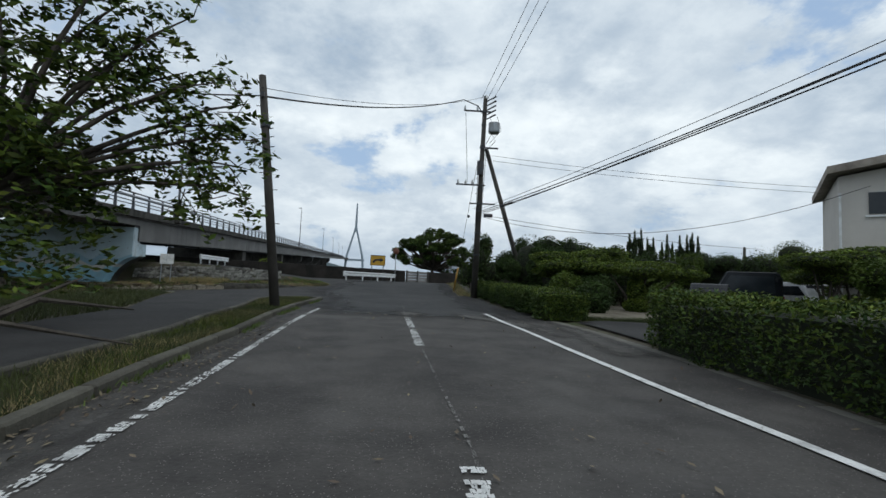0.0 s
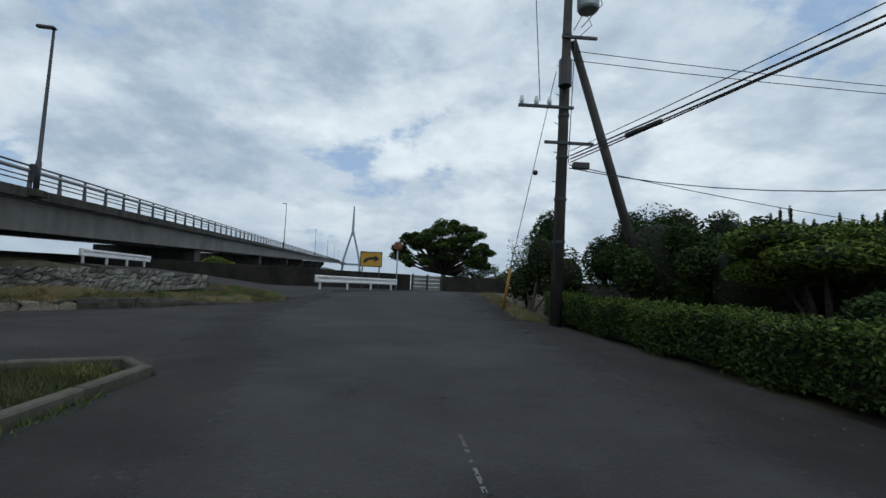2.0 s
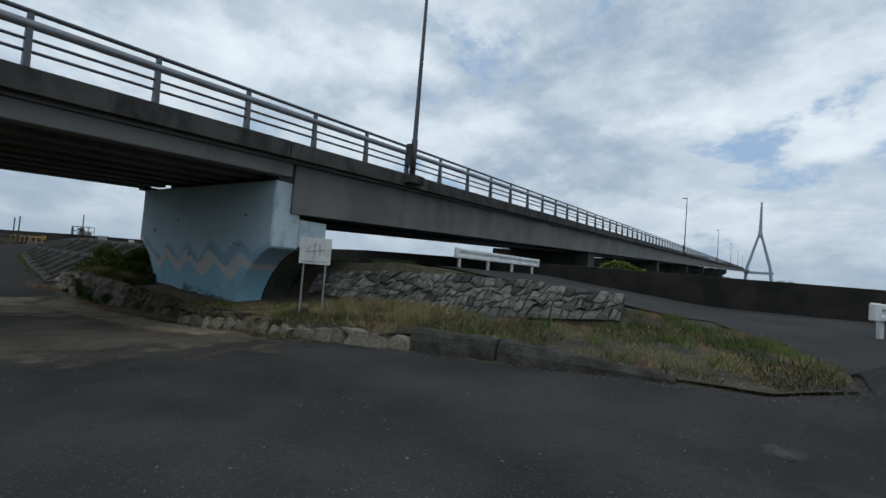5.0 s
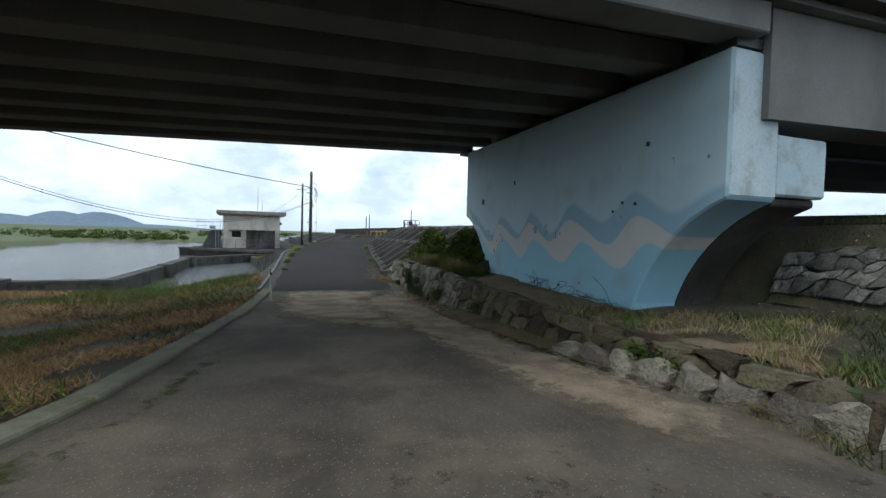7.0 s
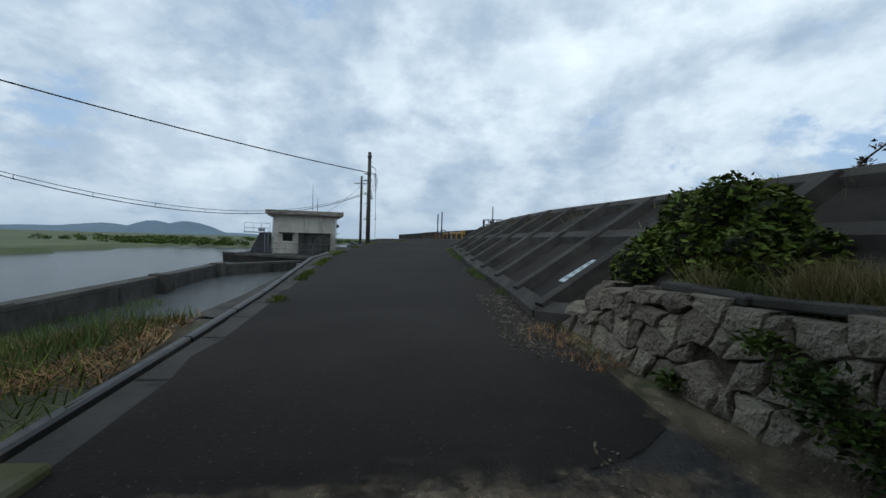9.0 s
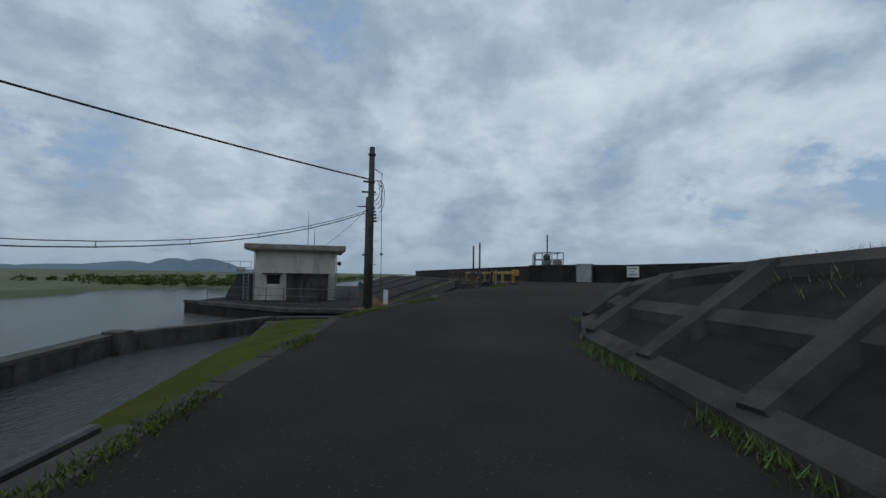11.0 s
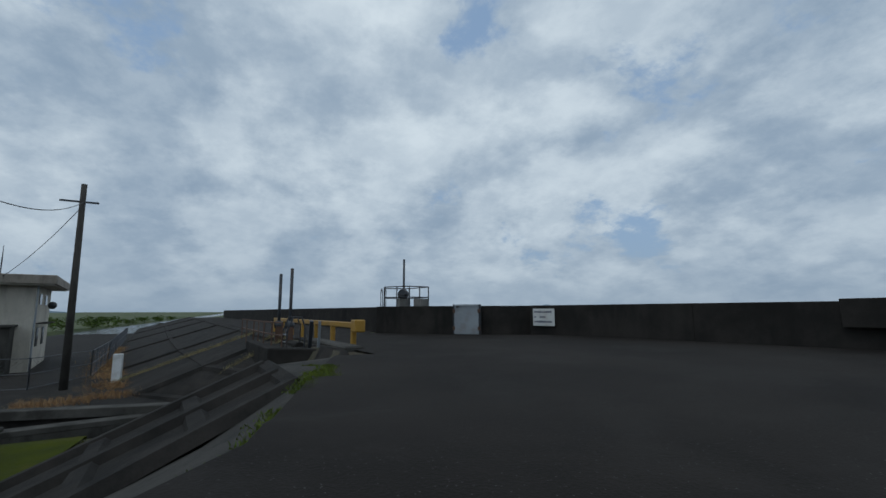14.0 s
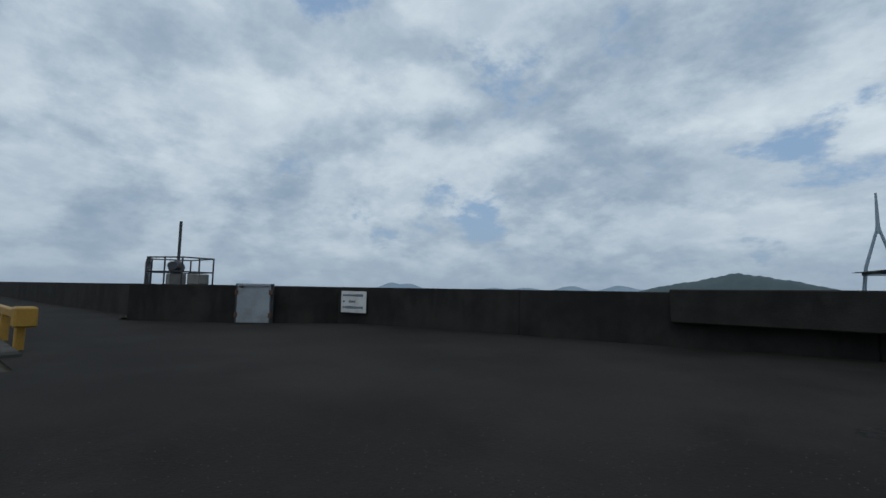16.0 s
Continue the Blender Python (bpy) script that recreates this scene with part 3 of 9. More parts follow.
def height(x, y):
    """Ground level at a place of the plan (arrays)."""
    x, y = np.asarray(x, float), np.asarray(y, float)
    e = 0.990 * x + 0.139 * y
    zl, ys, yn, zc = lane_z(x), lane_south(x), lane_north(x), crest_z(e)
    # west of the main road: lane, dike to its north, bank to its south
    d = y - yn
    slope = np.minimum(zl + np.maximum(d, 0) * 0.66 - 0.06, zc)
    dw = y - np.where(x < -13.7, rubble_line(x), yn)
    step = zl + wall_h(x) * smooth(0.12, 0.4, dw) + 0.07 * np.maximum(dw, 0)
    foot = curve([-30, -21.5, -19.5, -15.5, -9, -6], [28.5, 29.4, 31.5, 32.6, 34.6, 37])(x)
    terrace = np.where(y > foot, np.maximum(step, np.minimum(zc, step + (y - foot) * np.where(x < -20, 0.62, 1.2))), step)
    terrace = np.minimum(terrace, np.maximum(zc, zl))
    north = np.where(x < -28.6, slope, terrace)
    s = ys - y
    yb = shore(x)
    ye = np.where(x < -47.4, lawn_edge(x), ys)
    ze = np.where(x < -44, np.minimum(lawn_z(x), zl - 0.04), zl - 0.04)
    k = np.clip((ye - y) / np.maximum(ye - yb, 0.5), 0, 1)
    lawn = ze + (shore_z(x) - ze) * k
    yt = np.where(x < -57.5, dike_edge(x), ys)
    q = np.clip((y - ye) / np.maximum(yt - ye, 0.2), 0, 1)
    face = ze + (0.62 - ze) * q - 0.55 * np.sin(np.pi * q) ** 0.4
    lawn = np.where((x < -48.4) & (y > ye), face, lawn)
    bank_w = np.where(y < yb + 0.1, SEA - 0.9, lawn)
    bank_e = zl + (-1.15 - zl) * smooth(0.3, 4.5, s)
    bank_e = np.where((x < -34.6) & (y < 15.2), SEA - 1.2, bank_e)
    south = bank_e + (bank_w - bank_e) * smooth(-29.0, -29.9, x)
    # beyond the lawn: channel and platform
    south = np.where((x < -62.3) & (y < ye), SEA - 0.9, south)
    west = np.where(y > ys, np.where(y > yn, north, zl), south)
    west = np.where(x < -57.5, np.where(y > yt, 0.66, south), west)
    # main road side
    east = main_z(y) + np.where(x > 5.6, 0.06, 0.0) - 0.014 * np.clip(x - 8, 0, 14) * smooth(9, 15, y) * (1 - smooth(36, 44, y))
    z = west + (east - west) * smooth(-9.5, -5.0, x)
    # shallow fall of the land south of the lane, by the old side road
    z = np.where((x < -3.4) & (y < ys) & (x > -14), main_z(y) - 0.02 * (-3.4 - x), z)
    # past the sea wall
    z = np.where(y > wall_y(x) + 0.4, np.minimum(z, 0.3) - np.minimum(3.2, (y - wall_y(x)) * 0.5), z)
    # river, its far bank and the plain behind it
    river = (x < -35.2) & (y < np.where(x < -54.3, 12.8 + (-54.3 - x) * 0.48, 15.2 + (x + 35.3) * 0.13))
    z = np.where(river & (x > -64), SEA - 1.2, z)
    z = np.where((x < -64) & (y < 20), SEA - 1.2, z)
    far = (y < -17 - 0.19 * np.maximum(-76 - x, 0) * (x > -120)) | (x < -121)
    far = far & (y < 0 + 0.02 * x)
    z = np.where(far & (x < -36), -1.55, z)
    return z


def graded(lo, hi, fine_lo, fine_hi, step):
    mid = list(np.arange(fine_lo, fine_hi + 1e-6, step))
    a, k = fine_lo, step
    left = []
    while a > lo:
        k *= 1.22
        a -= k
        left.append(a)
    b, k = fine_hi, step
    right = []
    while b < hi:
        k *= 1.22
        b += k
        right.append(b)
    return np.array(left[::-1] + mid + right)


def build_ground():
    xs, ys = graded(-4200, 4200, -76, 16, 0.4), graded(-4200, 4200, -4, 52, 0.4)
    X, Y = np.meshgrid(xs, ys, indexing="ij")
    Z = height(X, Y) - 0.03
    n, m = X.shape
    me = bpy.data.meshes.new("ground")
    idx = np.arange(n * m).reshape(n, m)
    f = np.stack([idx[:-1, :-1], idx[1:, :-1], idx[1:, 1:], idx[:-1, 1:]], -1).reshape(-1, 4)
    me.vertices.add(n * m), me.loops.add(4 * len(f)), me.polygons.add(len(f))
    me.vertices.foreach_set("co", np.stack([X, Y, Z], -1).ravel())
    me.loops.foreach_set("vertex_index", f.astype(np.int32).ravel())
    me.polygons.foreach_set("loop_start", np.arange(0, 4 * len(f), 4, dtype=np.int32))
    me.update(calc_edges=True)
    me.materials.append(M["soil"])
    me.materials.append(M["field"])
    cx = me.polygons
    c = np.empty(len(f) * 3)
    cx.foreach_get("center", c)
    c = c.reshape(-1, 3)
    cx.foreach_set("material_index", ((c[:, 1] < -16) | (c[:, 0] < -118)).astype(np.int32))
    return tagged(new("ground", me), "bare soil and thin grass, reaching to the horizon", "ground", kind="structure")


build_ground()


def inside(poly, x, y):
    c = np.zeros(np.shape(x), bool)
    for (x1, y1), (x2, y2) in zip(poly, poly[1:] + poly[:1]):
        hit = ((y1 > y) != (y2 > y)) & (x < (x2 - x1) * (y - y1) / (y2 - y1 + 1e-12) + x1)
        c ^= hit
    return c


def draped(name, poly, mat, lift, step=0.6, level=None, fade=0.0):
    """A sheet over the ground inside an outline."""
    from mathutils.geometry import delaunay_2d_cdt
    edge = []
    for a, b in zip(poly, poly[1:] + poly[:1]):
        k = max(1, int(math.dist(a, b) / step))
        edge += [(a[0] + (b[0] - a[0]) * i / k, a[1] + (b[1] - a[1]) * i / k) for i in range(k)]
    ex, ey = zip(*edge)
    gx, gy = np.meshgrid(np.arange(min(ex), max(ex), step), np.arange(min(ey), max(ey), step))
    gx, gy = gx.ravel(), gy.ravel()
    keep = inside(poly, gx, gy)
    pts = edge + list(zip(gx[keep], gy[keep]))
    vs, _, fs, *_ = delaunay_2d_cdt([Vector(p) for p in pts], [], [list(range(len(edge)))], 1, 1e-4)
    a = np.array([(v.x, v.y) for v in vs])
    z = (height(a[:, 0], a[:, 1]) if level is None else level(a[:, 0], a[:, 1])) + lift
    s = Shape()
    s.add(np.column_stack([a, z]), [tuple(q) for q in fs])
    ob = part(name, s, mat, smooth=True)
    if fade:
        co = np.empty(3 * len(ob.data.vertices))
        ob.data.vertices.foreach_get("co", co)
        p = co.reshape(-1, 3)[:, :2]
        near = np.full(len(p), 1e9)
        for a0, b0 in zip(poly, poly[1:] + poly[:1]):
            a0, b0 = np.array(a0), np.array(b0)
            u = np.clip(((p - a0) @ (b0 - a0)) / max(1e-9, (b0 - a0) @ (b0 - a0)), 0, 1)
            near = np.minimum(near, np.linalg.norm(p - a0 - u[:, None] * (b0 - a0), axis=1))
        share = fade(p) if callable(fade) else near / fade
        at = ob.data.attributes.new("fade", "FLOAT", "POINT")
        at.data.foreach_set("value", (0.18 + 0.72 * np.clip(share, 0, 1)).astype(np.float32))
    return ob


def line_of(fn, xs):
    return [(float(x), float(fn(x))) for x in xs]


def road_level(x, y):
    zl = lane_z(x)
    return np.where(x < -9.5, zl, zl + (main_z(y) - zl) * smooth(-9.5, -5.0, x))


def verge_level(x, y):
    """Earth heaped up from the lane's edge to the foot of the stone wall."""
    return road_level(x, y) + 0.06 * np.clip((y - lane_north(x) + 0.1) / np.maximum(0.2, rubble_line(x) - lane_north(x)), 0, 1)


def build_roads():
    # worn main road
    west_kerb = [(-1.2, -40), (-1.35, 5), (-1.6, 7), (-1.85, 10), (-2.25, 13), (-2.5, 16)]
    east_kerb = [(4.95, 16.4), (5.2, 12.5), (5.35, 9), (5.4, -40)]
    tagged(draped("road", west_kerb + [(-2.5, 16.2)] + east_kerb, "asphalt_old", 0.02, 0.8), "worn grey asphalt road, cracked along its middle", "road", kind="structure")
    # newer surface of the junction, the lane under the bridge and the ramp
    tip = [(-2.6, 20.2), (-3.3, 20.7), (-4.3, 20.2), (-4.55, 18.8), (-4.4, 17.8), (-3.8, 15), (-3.4, 12), (-3.0, 10), (-2.6, 5), (-2.4, -10)]
    far = [(-4.6, -10), (-5.2, 6), (-6.0, 13.6)]
    south = line_of(lane_south, [-9.9, -13, -16, -19, -22, -24.6, -26.6])
    north = line_of(lane_north, [-26.6, -24.6, -22.7, -20, -18, -15.5, -13.7, -12, -9.6])
    tagged(draped("road", tip + far + south + north + line_of(lane_north, [-7, -5.6]) + [(-4.72, 32.2), (-4.85, 33.3), (-5.6, 34.8), (-4.8, 36.4), (-1.2, 43.6), (0.0, 47.0), (1.9, 48.3), (8.5, 49.5), (4.6, 44), (3.8, 38), (3.95, 33), (4.1, 29),
                  (4.5, 26), (4.3, 22), (4.45, 19), (4.95, 16.4), (-2.5, 16.2)], "asphalt_patch", 0.024, 0.7, road_level), "dark grey relaid asphalt of the junction", "road", kind="structure")
    tagged(draped("road_stain", line_of(lambda x: lane_south(x) - 0.05, [-9.9, -13, -16, -19, -22, -25.2]) + line_of(lambda x: lane_north(x) + 0.05, [-25.2, -22.7, -20, -18, -15.5, -13.7, -11, -9.6]), "asphalt_lane_rim", 0.03, 0.4, road_level, lambda p: (-9.6 - p[:, 0]) / 7.0), "dusty worn asphalt of the lane under the bridge", "stain", kind="structure")
    south = line_of(lane_south, [-25.4, -26, -30, -33, -37, -40, -44, -46, -47.4, -49.5, -50.8, -52.2, -54.6])
    north = line_of(lane_north, [-48.2, -46.5, -44, -42.4, -38, -35, -31, -28.5, -26]) + [(-25.6, 26.7), (-25.35, 26.1), (-25.1, 25.3), (-25.05, 24.5), (-25.1, 23.85)]
    crest = [(-56.5, 30.0), (-60.2, 29.5), (-72, 27.6), (-140, 18.0), (-140, 22.5), (-69.6, 32.6), (-67.2, 32.0), (-63.6, 34.4), (-61.2, 36.9), (-50.4, 39.7), (-47, 39.6), (-46.6, 31.2)]

    def level(x, y):
        return np.where(x < -52, 0.66 + 0.02 * np.clip(y - 30, -2, 8), lane_z(x) + np.where(y > 28, 0.02 * np.clip(y - 30, 0, 9) + np.maximum(0, 0.62 - lane_z(x)) * smooth(28.5, 31, y), 0))
    tagged(draped("road", south + crest + north, "asphalt_new", 0.03, 0.6, level), "fresh black asphalt of the ramp and the dike top", "road", kind="structure")
    # dusty gravel where the asphalt ends under the bridge
    tagged(draped("gravel_patch", [(-25.3, 23.75), (-25.6, 25.4), (-25.7, 27.0), (-24.0, 27.2), (-21.0, 27.45), (-20.0, 26.5), (-20.4, 25.0), (-22.0, 23.85)], "gravel_rim", 0.038, 0.25, road_level, 1.0),
           "pale dusty gravel over the broken asphalt edge", "gravel", kind="structure")
    tagged(draped("gravel_patch", line_of(lambda x: rubble_line(x) + 0.1, [-28.8, -28.4, -26, -24, -22, -20, -18, -16, -14]) + line_of(lambda x: lane_north(x) - 1.5, [-14, -16, -18, -20, -22, -24]) + line_of(lambda x: lane_north(x) - 0.25, [-25.2, -27, -29]),
                  "gravel_rim", 0.042, 0.25, road_level, 1.0), "strip of loose gravel and dead leaves at the foot of the wall", "gravel", kind="structure")
    for poly, mt, fd, lb in (([(2.0, 15.0), (2.2, 16.2), (3.2, 15.6), (4.3, 13.6), (4.6, 11), (4.0, 11), (3.5, 12.6), (2.7, 14.2)], "dust", 0.5, "pale dust beside the edge line"),
                             ([(4.2, 9.0), (5.4, 9.0), (5.3, 13), (4.8, 15), (4.4, 13)], "dust", 0.5, "pale dust along the gutter"),
                             ([(-1.2, 2.0), (-1.38, 5.4), (-1.66, 8), (-1.98, 11), (-2.3, 14), (-1.9, 14), (-1.5, 11), (-1.12, 8), (-0.88, 5.4), (-0.72, 2.0)], "dust", 0.3, "pale sandy dust gathered beside the kerb"),
                             ([(0.2, 16.0), (0.9, 16.4), (1.8, 15.6), (1.2, 14.2), (0.4, 14.6)], "dust", 0.6, "pale worn patch in the road"),
                             ([(-50.5, 34.2), (-49.6, 34.6), (-49.2, 35.6), (-49.9, 35.8), (-50.5, 35.1)], "dust_faint", 0.8, "pale scuffed patch on the dike top"),
                             ([(-46.6, 30.2), (-47.6, 31.6), (-48.0, 34.0), (-46.4, 34.0), (-45.8, 31.2)], "dust_faint", 0.9, "pale worn asphalt by the slab corner"),
                             ([(-24.4, 25.2), (-24.3, 25.9), (-25.6, 26.0), (-25.7, 25.2)], "dust_faint", 0.7, "pale scuff on the ramp"),
                             ([(-12, 23.3), (-17, 24.0), (-22, 24.3), (-22, 24.7), (-17, 24.5), (-12, 24.0)], "moss", 0.5, "green moss along the lane edge"),
                             ([(-25.5, 23.78), (-25.7, 27.2), (-22, 27.6), (-20.0, 27.85), (-18.6, 27.5), (-18.9, 26.2), (-20.0, 24.9), (-21, 24.0), (-22.5, 23.75)], "gravel_rim", 1.3, "coarse brown gravel spread over the lane")):
        tagged(draped("road_stain", poly, mt, {"moss": 0.037, "gravel_rim": 0.0335}.get(mt, 0.0315), 0.3, road_level if poly[0][0] > -30 else level, fd),
               lb, "stain", kind="structure")
    tagged(draped("wall_verge", line_of(lambda x: rubble_line(x) + 0.15, [-21.5, -20, -18, -16, -14.2]) + line_of(lambda x: lane_north(x) - 0.1, [-14.2, -16, -18, -20, -21.5]), "soil_rim", 0.05, 0.12, verge_level, 0.3),
           "bare damp earth with moss at the foot of the wall", "soil", kind="structure")
    tagged(draped("soil_ledge", line_of(lambda x: rubble_line(x) + 0.3, [-22.4, -20, -18, -16, -14.2]) + [(-14.4, 30.4), (-17, 30.2), (-20, 30.0), (-22.2, 29.6)], "ledge_soil", 0.02, 0.25, None, 0.35), "bare sandy brown soil ledge behind the stone wall", "soil", kind="structure")
    tagged(draped("island_soil", [(-18.5, 28.9), (-16, 29.2), (-13.7, 29.4), (-11, 30.5), (-9, 30.95), (-7.0, 31.1), (-5.6, 31.3), (-4.85, 32.3), (-5.0, 33.4), (-5.9, 34.9), (-7.4, 36.3), (-9.2, 35.6), (-13.5, 34.6), (-17, 33)], "island_soil", 0.02, 0.4),
           "stony dry soil of the traffic island", "soil", kind="structure")
    tagged(draped("road", [(-2.1, 13.9), (-2.6, 17.0), (-3.0, 20.5), (-3.7, 22.8), (-4.3, 24.6), (-4.9, 26.2), (-5.3, 28.2), (-5.2, 30.5), (-4.95, 33.0), (-5.3, 35.2), (-3.3, 39.4), (-1.2, 43.6), (0.0, 47.0), (1.9, 48.2), (7.8, 49.0), (4.5, 44), (3.7, 38), (3.85, 33), (4.0, 29), (4.4, 26), (4.2, 22), (4.35, 19), (4.9, 15.6), (4.8, 13.9)],
                  "asphalt_light", 0.0285, 0.5, road_level, 1.9), "smooth lighter grey asphalt carriageway across the junction", "road", kind="structure")
    # grass and lawn sheets
    tagged(draped("lawn", line_of(lambda x: lane_south(x) + 0.06, [-37, -38, -39.5, -41, -44, -46, -47.4]) + [(-48.2, 25.1)] + line_of(lambda x: lawn_edge(x) + 0.06, [-49.4, -50.5, -51.6, -52.6, -54.3, -55.6, -57]) + [(-57.6, 23.3), (-59, 23.4), (-62.6, 23.4), (-62.0, 17.2)] + line_of(lambda x: shore(x) + 0.02, [-57, -52.3, -49.7, -47.9, -45.5, -42, -40, -38]),
                  "lawn", 0.03, 0.5, lambda x, y: np.where(y < shore(x) + 0.6, np.maximum(shore_z(x), height(x, y)), height(x, y))), "mown yellow-green lawn falling to the water", "lawn", kind="structure")
    tagged(draped("bank_strip", line_of(lambda x: lane_south(x) - 0.1, [-29.0, -31, -34, -37, -38.5]) + line_of(lambda x: shore(x) + 0.0, [-38.5, -36, -34, -31, -29.3]), "concrete_stained", 0.03, 0.5, lambda x, y: lane_z(x) - 0.05),
           "stained mossy concrete strip between ramp and channel", "bank", kind="structure")
    # crest road that climbs to the closed stretch under the bridge
    tagged(draped("road", [(-4.95, 33.2), (-5.9, 34.9), (-7.4, 36.4), (-9.6, 36.2), (-14.6, 35.6), (-29, 33.6), (-40, 31.2), (-46.4, 31.4), (-46.8, 39.8), (-28, 41.8), (-14, 44.2), (-1.2, 46.6), (-1.3, 43.6)],
                  "asphalt_patch", 0.03, 0.7), "grey asphalt road rising along the dike top", "road", kind="structure")


build_roads()

# water of the river, the channel and the sea
w = Shape().add([(-4000, -900, SEA), (4000, -900, SEA), (4000, 4200, SEA), (-4000, 4200, SEA)], [(0, 1, 2, 3)])
solid("water", w, "water", "grey rippled water of the river mouth", "water", kind="structure")

# ---------------------------------------------------------------- sea wall on the dike top
def wall_run(s, pts, z0, z1, thick, side=1):
    """A wall with thickness along a line; z0, z1: functions of x."""
    for a, b in zip(pts, pts[1:]):
        a2, b2 = Vector(a), Vector(b)
        d = (b2 - a2).normalized()
        nrm = Vector((-d.y, d.x)) * thick * side
        o = []
        for p in (a2, b2, b2 + nrm, a2 + nrm):
            o.append((p.x, p.y, z0(p.x)))
        t = [(p[0], p[1], z1(p[0])) for p in o]
        s.add(o + t, [(3, 2, 1, 0), (4, 5, 6, 7), (0, 1, 5, 4), (1, 2, 6, 5), (2, 3, 7, 6), (3, 0, 4, 7)])
    return s


wall_top = curve([-140, -62, -50, -28, -14, 0, 120], [1.9, 1.88, 1.88, 2.2, 2.05, 1.86, 1.95])
base_low = lambda x: -1.0
for k, pts in enumerate(([(-140, 22.9), (-69.3, 32.9)], [(-62.0, 36.8), (-56.3, 38.3)], [(-56.3, 38.3), (-50.4, 39.9), (-39, 41.1)], [(-39, 41.1), (-28, 42.2), (-14, 44.6), (-0.4, 47.0)], WALL_LINE_EAST)):
    top = wall_top
    ob = solid(f"wall_{k + 1}", wall_run(Shape(), pts, base_low, top, 0.45), "concrete_dark", "dark weathered concrete sea wall on the dike", "wall", 0.02, kind="structure")

# thicker head of the wall past its notch
s = Shape()
a, b = Vector((-53.2, 39.0)), Vector((-39, 40.9))
s.add([(a.x, a.y - 0.06, 1.3), (b.x, b.y - 0.06, 1.3), (b.x, b.y + 0.5, 1.3), (a.x, a.y + 0.3, 1.3), (a.x, a.y - 0.1, 1.93), (b.x, b.y - 0.1, 2.02), (b.x, b.y + 0.5, 2.02), (a.x, a.y + 0.3, 1.93)],
      [(3, 2, 1, 0), (4, 5, 6, 7), (0, 1, 5, 4), (1, 2, 6, 5), (2, 3, 7, 6), (3, 0, 4, 7)])
solid("wall_beam", s, "concrete_dark", "overhanging dark concrete head beam of the sea wall", "wall", 0.02, kind="structure")

# sluice block with its steel flood door
s = Shape()
o = [(-67.1, 32.2), (-63.55, 34.55), (-62.9, 35.6), (-62.0, 37.4), (-66.5, 38.0), (-69.3, 34.5)]
s.prism([(x, y, 0) for x, y in o], (0, 0, -0.5), (0, 0, 2.38))
solid("sluice_block", s, "concrete_dark", "low dark concrete sluice block built into the sea wall", "wall", 0.03, kind="structure")


def flood_door():
    a, b = Vector((-63.62, 34.45, 0)), Vector((-62.95, 35.15, 0))
    d = (b - a).normalized()
    m = Matrix.Rotation(math.atan2(d.y, d.x), 3, "Z")
    c = (a + b) / 2 + Vector((d.y, -d.x, 0)) * 0.09
    t = thing("flood_door", "pale grey steel flood door shut against the concrete wall", "door", (c.x, c.y, 0.76))
    part("leaf", Shape().box((c.x, c.y, 1.36), (0.97, 0.06, 1.12), m), "galvanised", t, bevel=0.008)
    f = Vector((d.y, -d.x, 0)) * 0.05
    part("edge_plate", Shape().box((c.x + f.x, c.y + f.y, 1.88), (0.97, 0.05, 0.04), m), "galvanised", t)
    for side in (-1, 1):
        for z in (1.02, 1.68):
            h = c + d * side * 0.5
            part("hinge", Shape().box((h.x, h.y, z), (0.09, 0.12, 0.14), m), "rust", t, bevel=0.01)
    part("latch", Shape().tube([(c.x + f.x * 1.6 - d.x * 0.4, c.y + f.y * 1.6 - d.y * 0.4, 1.84), (c.x + f.x * 1.6 - d.x * 0.3, c.y + f.y * 1.6 - d.y * 0.3, 1.84)], 0.03), "dark_steel", t)
    part("frame", Shape().box((c.x - f.x, c.y - f.y, 1.34), (1.12, 0.05, 1.18), m), "dark_steel", t)


flood_door()


